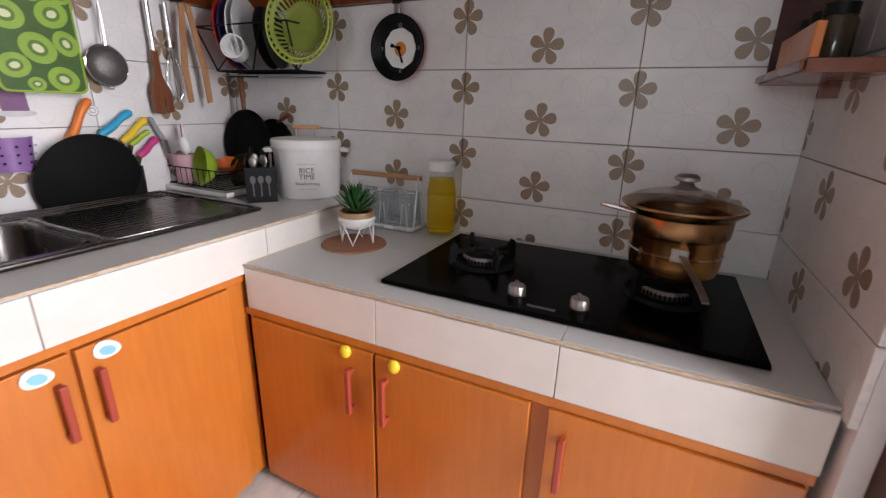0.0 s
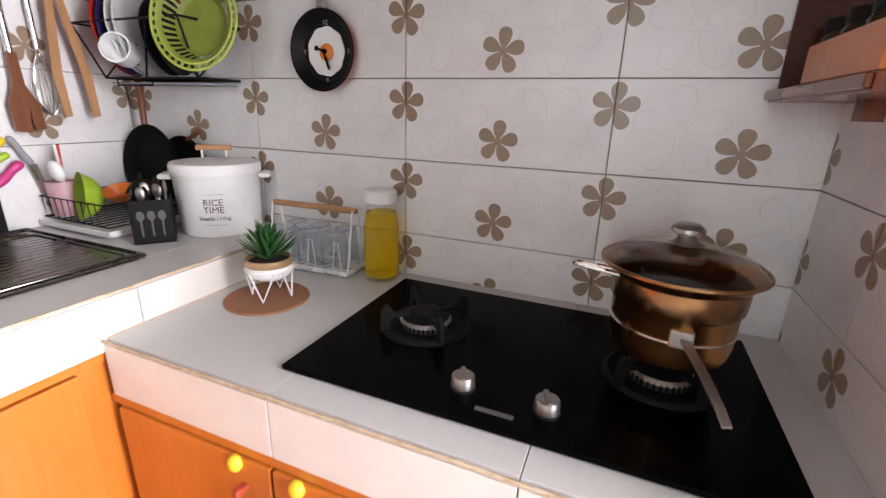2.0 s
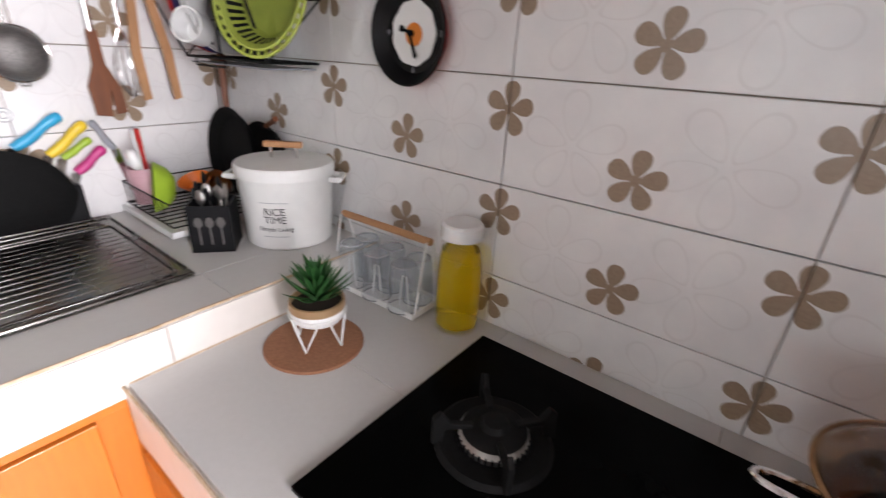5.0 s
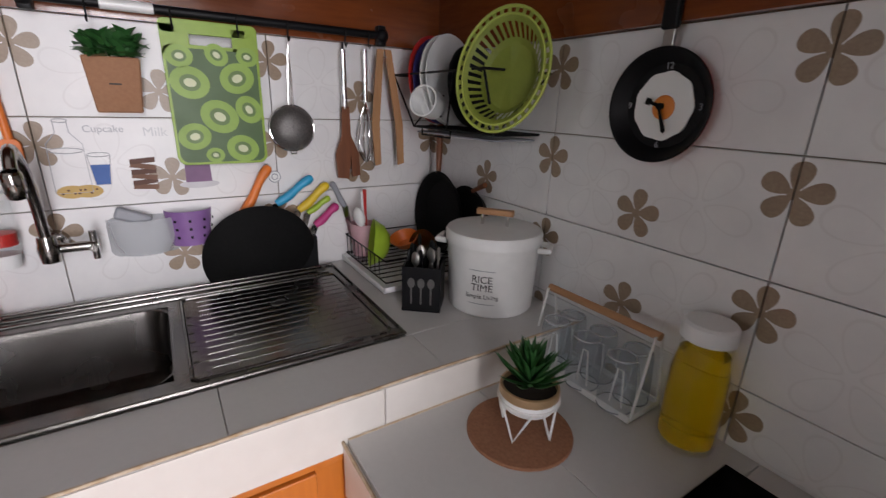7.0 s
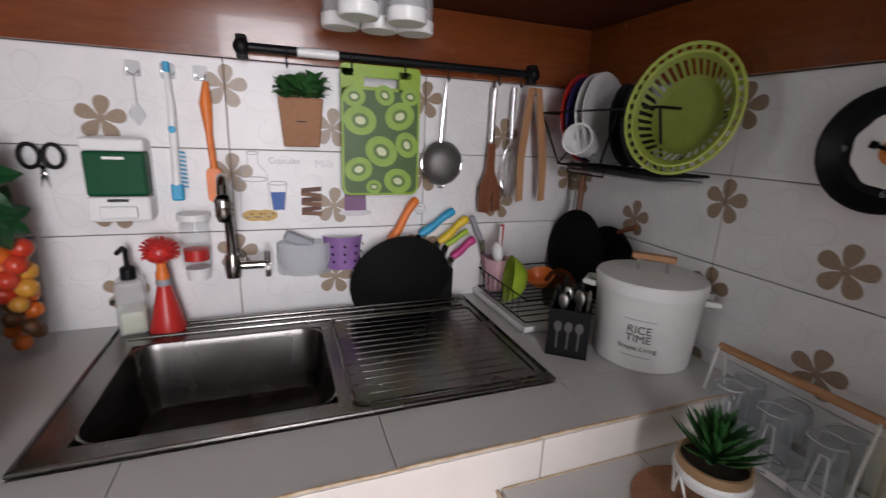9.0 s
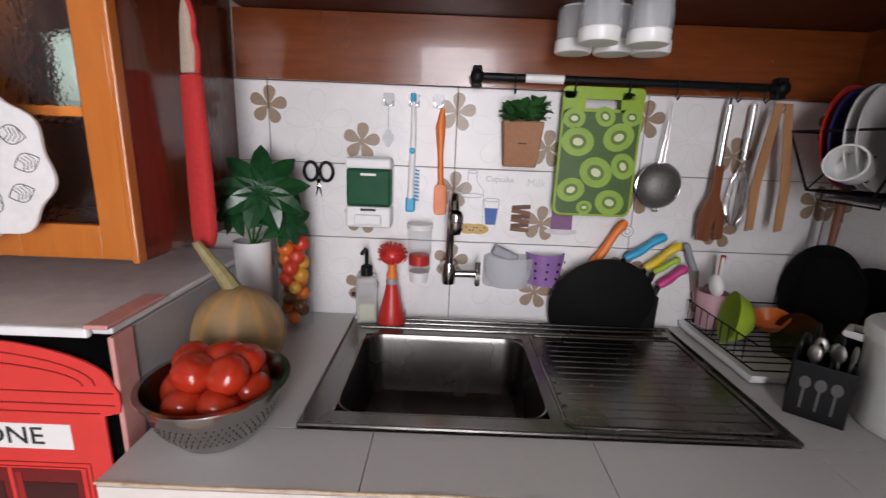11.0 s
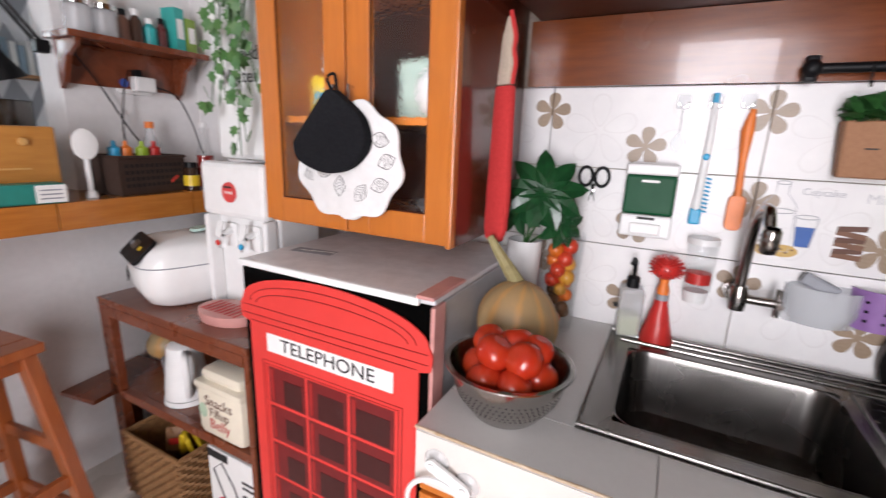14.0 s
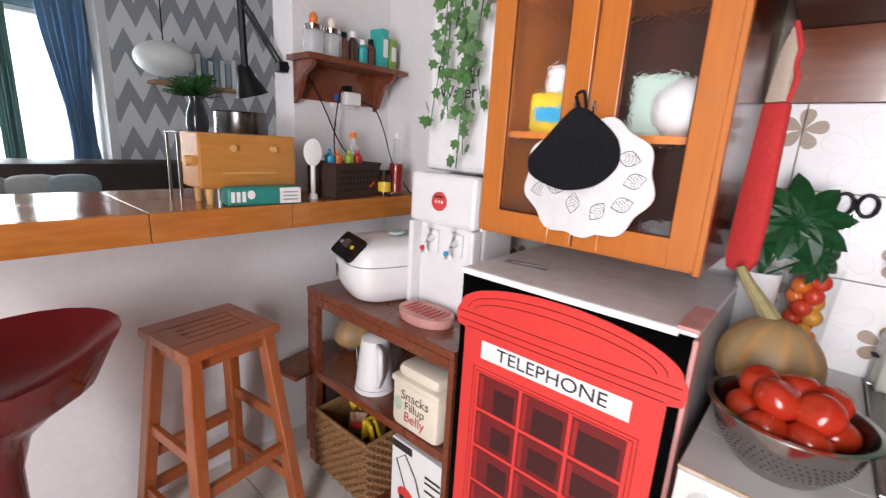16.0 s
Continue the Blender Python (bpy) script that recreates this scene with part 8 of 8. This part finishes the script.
def curtain(x, w, m, label, lean_in):
    ob = thing("curtain", x, -6.0, 0.05, label, "curtain")
    bm = bmesh.new()
    rows = []
    for j in range(9):
        s = j / 8
        pinch = 1 - lean_in * math.sin(math.pi * min(1, (1 - s) * 1.1)) ** 2 * 0.55
        rows.append([bm.verts.new(((i / 60 - 0.5) * w * pinch + lean_in * -0.08 * (1 - s), 0.05 * math.sin(i * 0.75) + 0.02 * math.sin(i * 0.31), 2.15 * s)) for i in range(61)])
    for a, b in zip(rows, rows[1:]):
        for i in range(60):
            bm.faces.new((a[i], a[i + 1], b[i + 1], b[i]))
    bmesh.ops.solidify(bm, geom=bm.faces[:], thickness=0.003)
    part("cloth", bm, m, ob, smooth=True)
    part("tie_band", moved(lathe([(0.5, -0.02), (0.51, 0.0), (0.5, 0.02)], 24, w * 0.42, 0.16), pose(lean_in * -0.05, 0, 0.85)), m, ob)


CURTAIN = surface("blue_grey_curtain", (0.33, 0.44, 0.56), (0.25, 0.35, 0.46), 0.9, scale=40, stretch=(6, 6, 0.5), bump=0.2)
curtain(0.645, 0.34, CURTAIN, "blue-grey drawn curtain tied back by the window", 1.0)
curtain(1.02, 0.12, surface("pale_teal_curtain", (0.32, 0.44, 0.42), None, 0.9, scale=40, stretch=(6, 6, 0.5)), "pale teal curtain beside the window", 0.0)
rod = thing("curtain_rod", 1.26, -6.0, 2.235, "dark curtain rod over the window", "curtain rod")
part("rod", tube([(-0.72, 0, 0), (0.75, 0, 0)], 0.014, 10), DARKWOOD, rod, smooth=True)
for x in (-0.6, 0.6):
    part("bracket", box(x - 0.01, x + 0.01, -0.45, 0.0, -0.01, 0.01), DARKWOOD, rod)


def sofa():
    leather = surface("dark_brown_leather", (0.045, 0.026, 0.020), (0.03, 0.017, 0.013), 0.35, scale=40, bump=0.25)
    ob = thing("leather_sofa", 0.85, -5.30, 0.0, "dark brown leather sofa with rounded back in the living room", "sofa", 180)
    part("base", box(-0.85, 0.85, -0.40, 0.38, 0.06, 0.42, 0.04), leather, ob, smooth=True)
    part("backrest", box(-0.85, 0.85, 0.16, 0.42, 0.422, 1.03, 0.09), leather, ob, smooth=True)
    for x in (-0.88, 0.88):
        part("armrest", box(x - 0.12, x + 0.12, -0.42, 0.40, 0.06, 0.86, 0.09), leather, ob, smooth=True)
    for k in range(3):
        part("seat_cushion", box(-0.74 + k * 0.5, -0.26 + k * 0.5, -0.38, 0.15, 0.423, 0.55, 0.05), leather, ob, smooth=True)
    for k in range(12):
        part("pleat", tube([(-0.95 + k * 0.018, -0.40, 0.862 + 0.012 * math.sin(k)), (-0.95 + k * 0.018, 0.3, 0.862 + 0.012 * math.sin(k))], 0.010, 6), leather, ob, smooth=True)
    for k, (x, m, lab) in enumerate(((1.28, plain("grey_cushion", (0.36, 0.37, 0.38), 0.9), "grey patterned cushion on the sofa"), (1.02, plain("pale_cushion", (0.55, 0.55, 0.55), 0.9), "pale cushion on the sofa"), (0.82, plain("blue_cushion", (0.40, 0.47, 0.50), 0.9), "pale blue cushion on the sofa"))):
        c = thing("cushion", x, -5.36, 0.80, lab, "cushion", 8 * k, "cushions on the sofa")
        bm = ball(0.17, 0.07, 0.15, 20, 12)
        for v in bm.verts:
            v.co.x = math.copysign(abs(v.co.x / 0.17) ** 0.6 * 0.17, v.co.x)
            v.co.z = math.copysign(abs(v.co.z / 0.15) ** 0.6 * 0.15, v.co.z)
        part("cover", moved(bm, lean("X", -15)), m, c, smooth=True)
        part("print_bar", moved(box(-0.05, 0.05, 0.070, 0.075, -0.02, 0.02), lean("X", -15)), PINK if k == 0 else GREYPLASTIC, c)


sofa()
sh = thing("living_room_shelf", -0.18, -5.68, 1.62, "pale wooden wall shelf with a row of books", "shelf", 180)
part("board", box(-0.40, 0.42, -0.20, 0, 0, 0.025, 0.002), PALEWOOD, sh)
for k in range(14):
    bk = thing("book", -0.50 + k * 0.048, -5.60, 1.6455, "pale blue and white book standing on the shelf", "book", 0, "books on the shelf")
    part("cover", box(-0.018, 0.018, -0.07, 0.07, 0, 0.20 + 0.02 * (k % 3), 0.002), plain("book_blue", (0.32, 0.43, 0.52), 0.6) if k % 2 else PAPER, bk)
lan = thing("paper_lantern", 0.30, -5.0, 1.74, "white round paper lantern hanging in the living room", "lantern")
part("shade", ball(0.18, 0.18, 0.115, 24, 14), PAPER, lan, smooth=True)
part("cord", tube([(0, 0, 0.115), (0, 0, 0.8595)], 0.004, 6), BLACK, lan)

mat_red = thing("red_floor_mat", 0.70, -1.30, 0.0005, "red woven floor mat before the sink cabinet", "mat")
part("weave", box(0, 0.42, 0, 0.56, 0, 0.012, 0.004), CLOTHRED, mat_red)


# ---- tiles of the walls and the floor ----
def wall_tiles(parent, turn, runs, rows, origin):
    """Tiles along a wall: runs are (from, to, pattern start), rows (low, high, pattern bottom)."""
    for a, b, p in runs:
        for low, high, q in rows:
            g = 0.0012
            bm = box(a - p + g, b - p - g, -0.012, 0.0, low - q + g, high - q - g, 0.0010)
            ob = part("tile", bm, TILE, parent)
            ob.matrix_basis = origin @ pose(0, 0, 0, 0, 0, turn) @ pose(p, 0, q)


HOB_ROWS = [(0.70, 0.833, 0.633), (0.833, 1.033, 0.833), (1.033, 1.233, 1.033), (1.233, 1.4355, 1.233)]
SINK_ROWS = [(0.79, 1.033, 0.833), (1.033, 1.238, 1.036), (1.238, 1.446, 1.24)]
wall_tiles(wall_north, 0, [(0.0, 0.027, -0.473), (0.027, 0.527, 0.027), (0.527, 1.027, 0.527), (1.027, 1.527, 1.027), (1.527, 1.926, 1.527)], HOB_ROWS, pose(0, 0.012, 0))
wall_tiles(wall_west, 90, [(-0.03, 0.0, -0.03), (-0.53, -0.03, -0.53), (-1.03, -0.53, -1.03), (-1.53, -1.03, -1.53), (-2.03, -1.53, -2.03), (-2.53, -2.03, -2.53)], SINK_ROWS, pose(-0.012, 0, 0))
wall_tiles(wall_stub, -90, [(0.0, 0.25, -0.25), (0.25, 0.622, 0.25)], HOB_ROWS + [(1.4355, 1.64, 1.433)], pose(1.926, 0, 0))
tile_mesh = None
for i in range(8):
    for j in range(9):
        if tile_mesh is None:
            tile = part("floor_tile", box(0.0015, 0.3985, 0.0015, 0.3985, -0.012, 0.0, 0.001), FLOOR, floor)
            tile_mesh = tile.data
        else:
            tile = new("floor_tile", tile_mesh)
            tile.parent = floor
        tile.location = (0.0 + i * 0.4, -3.2 + j * 0.4 - 0.4, 0)
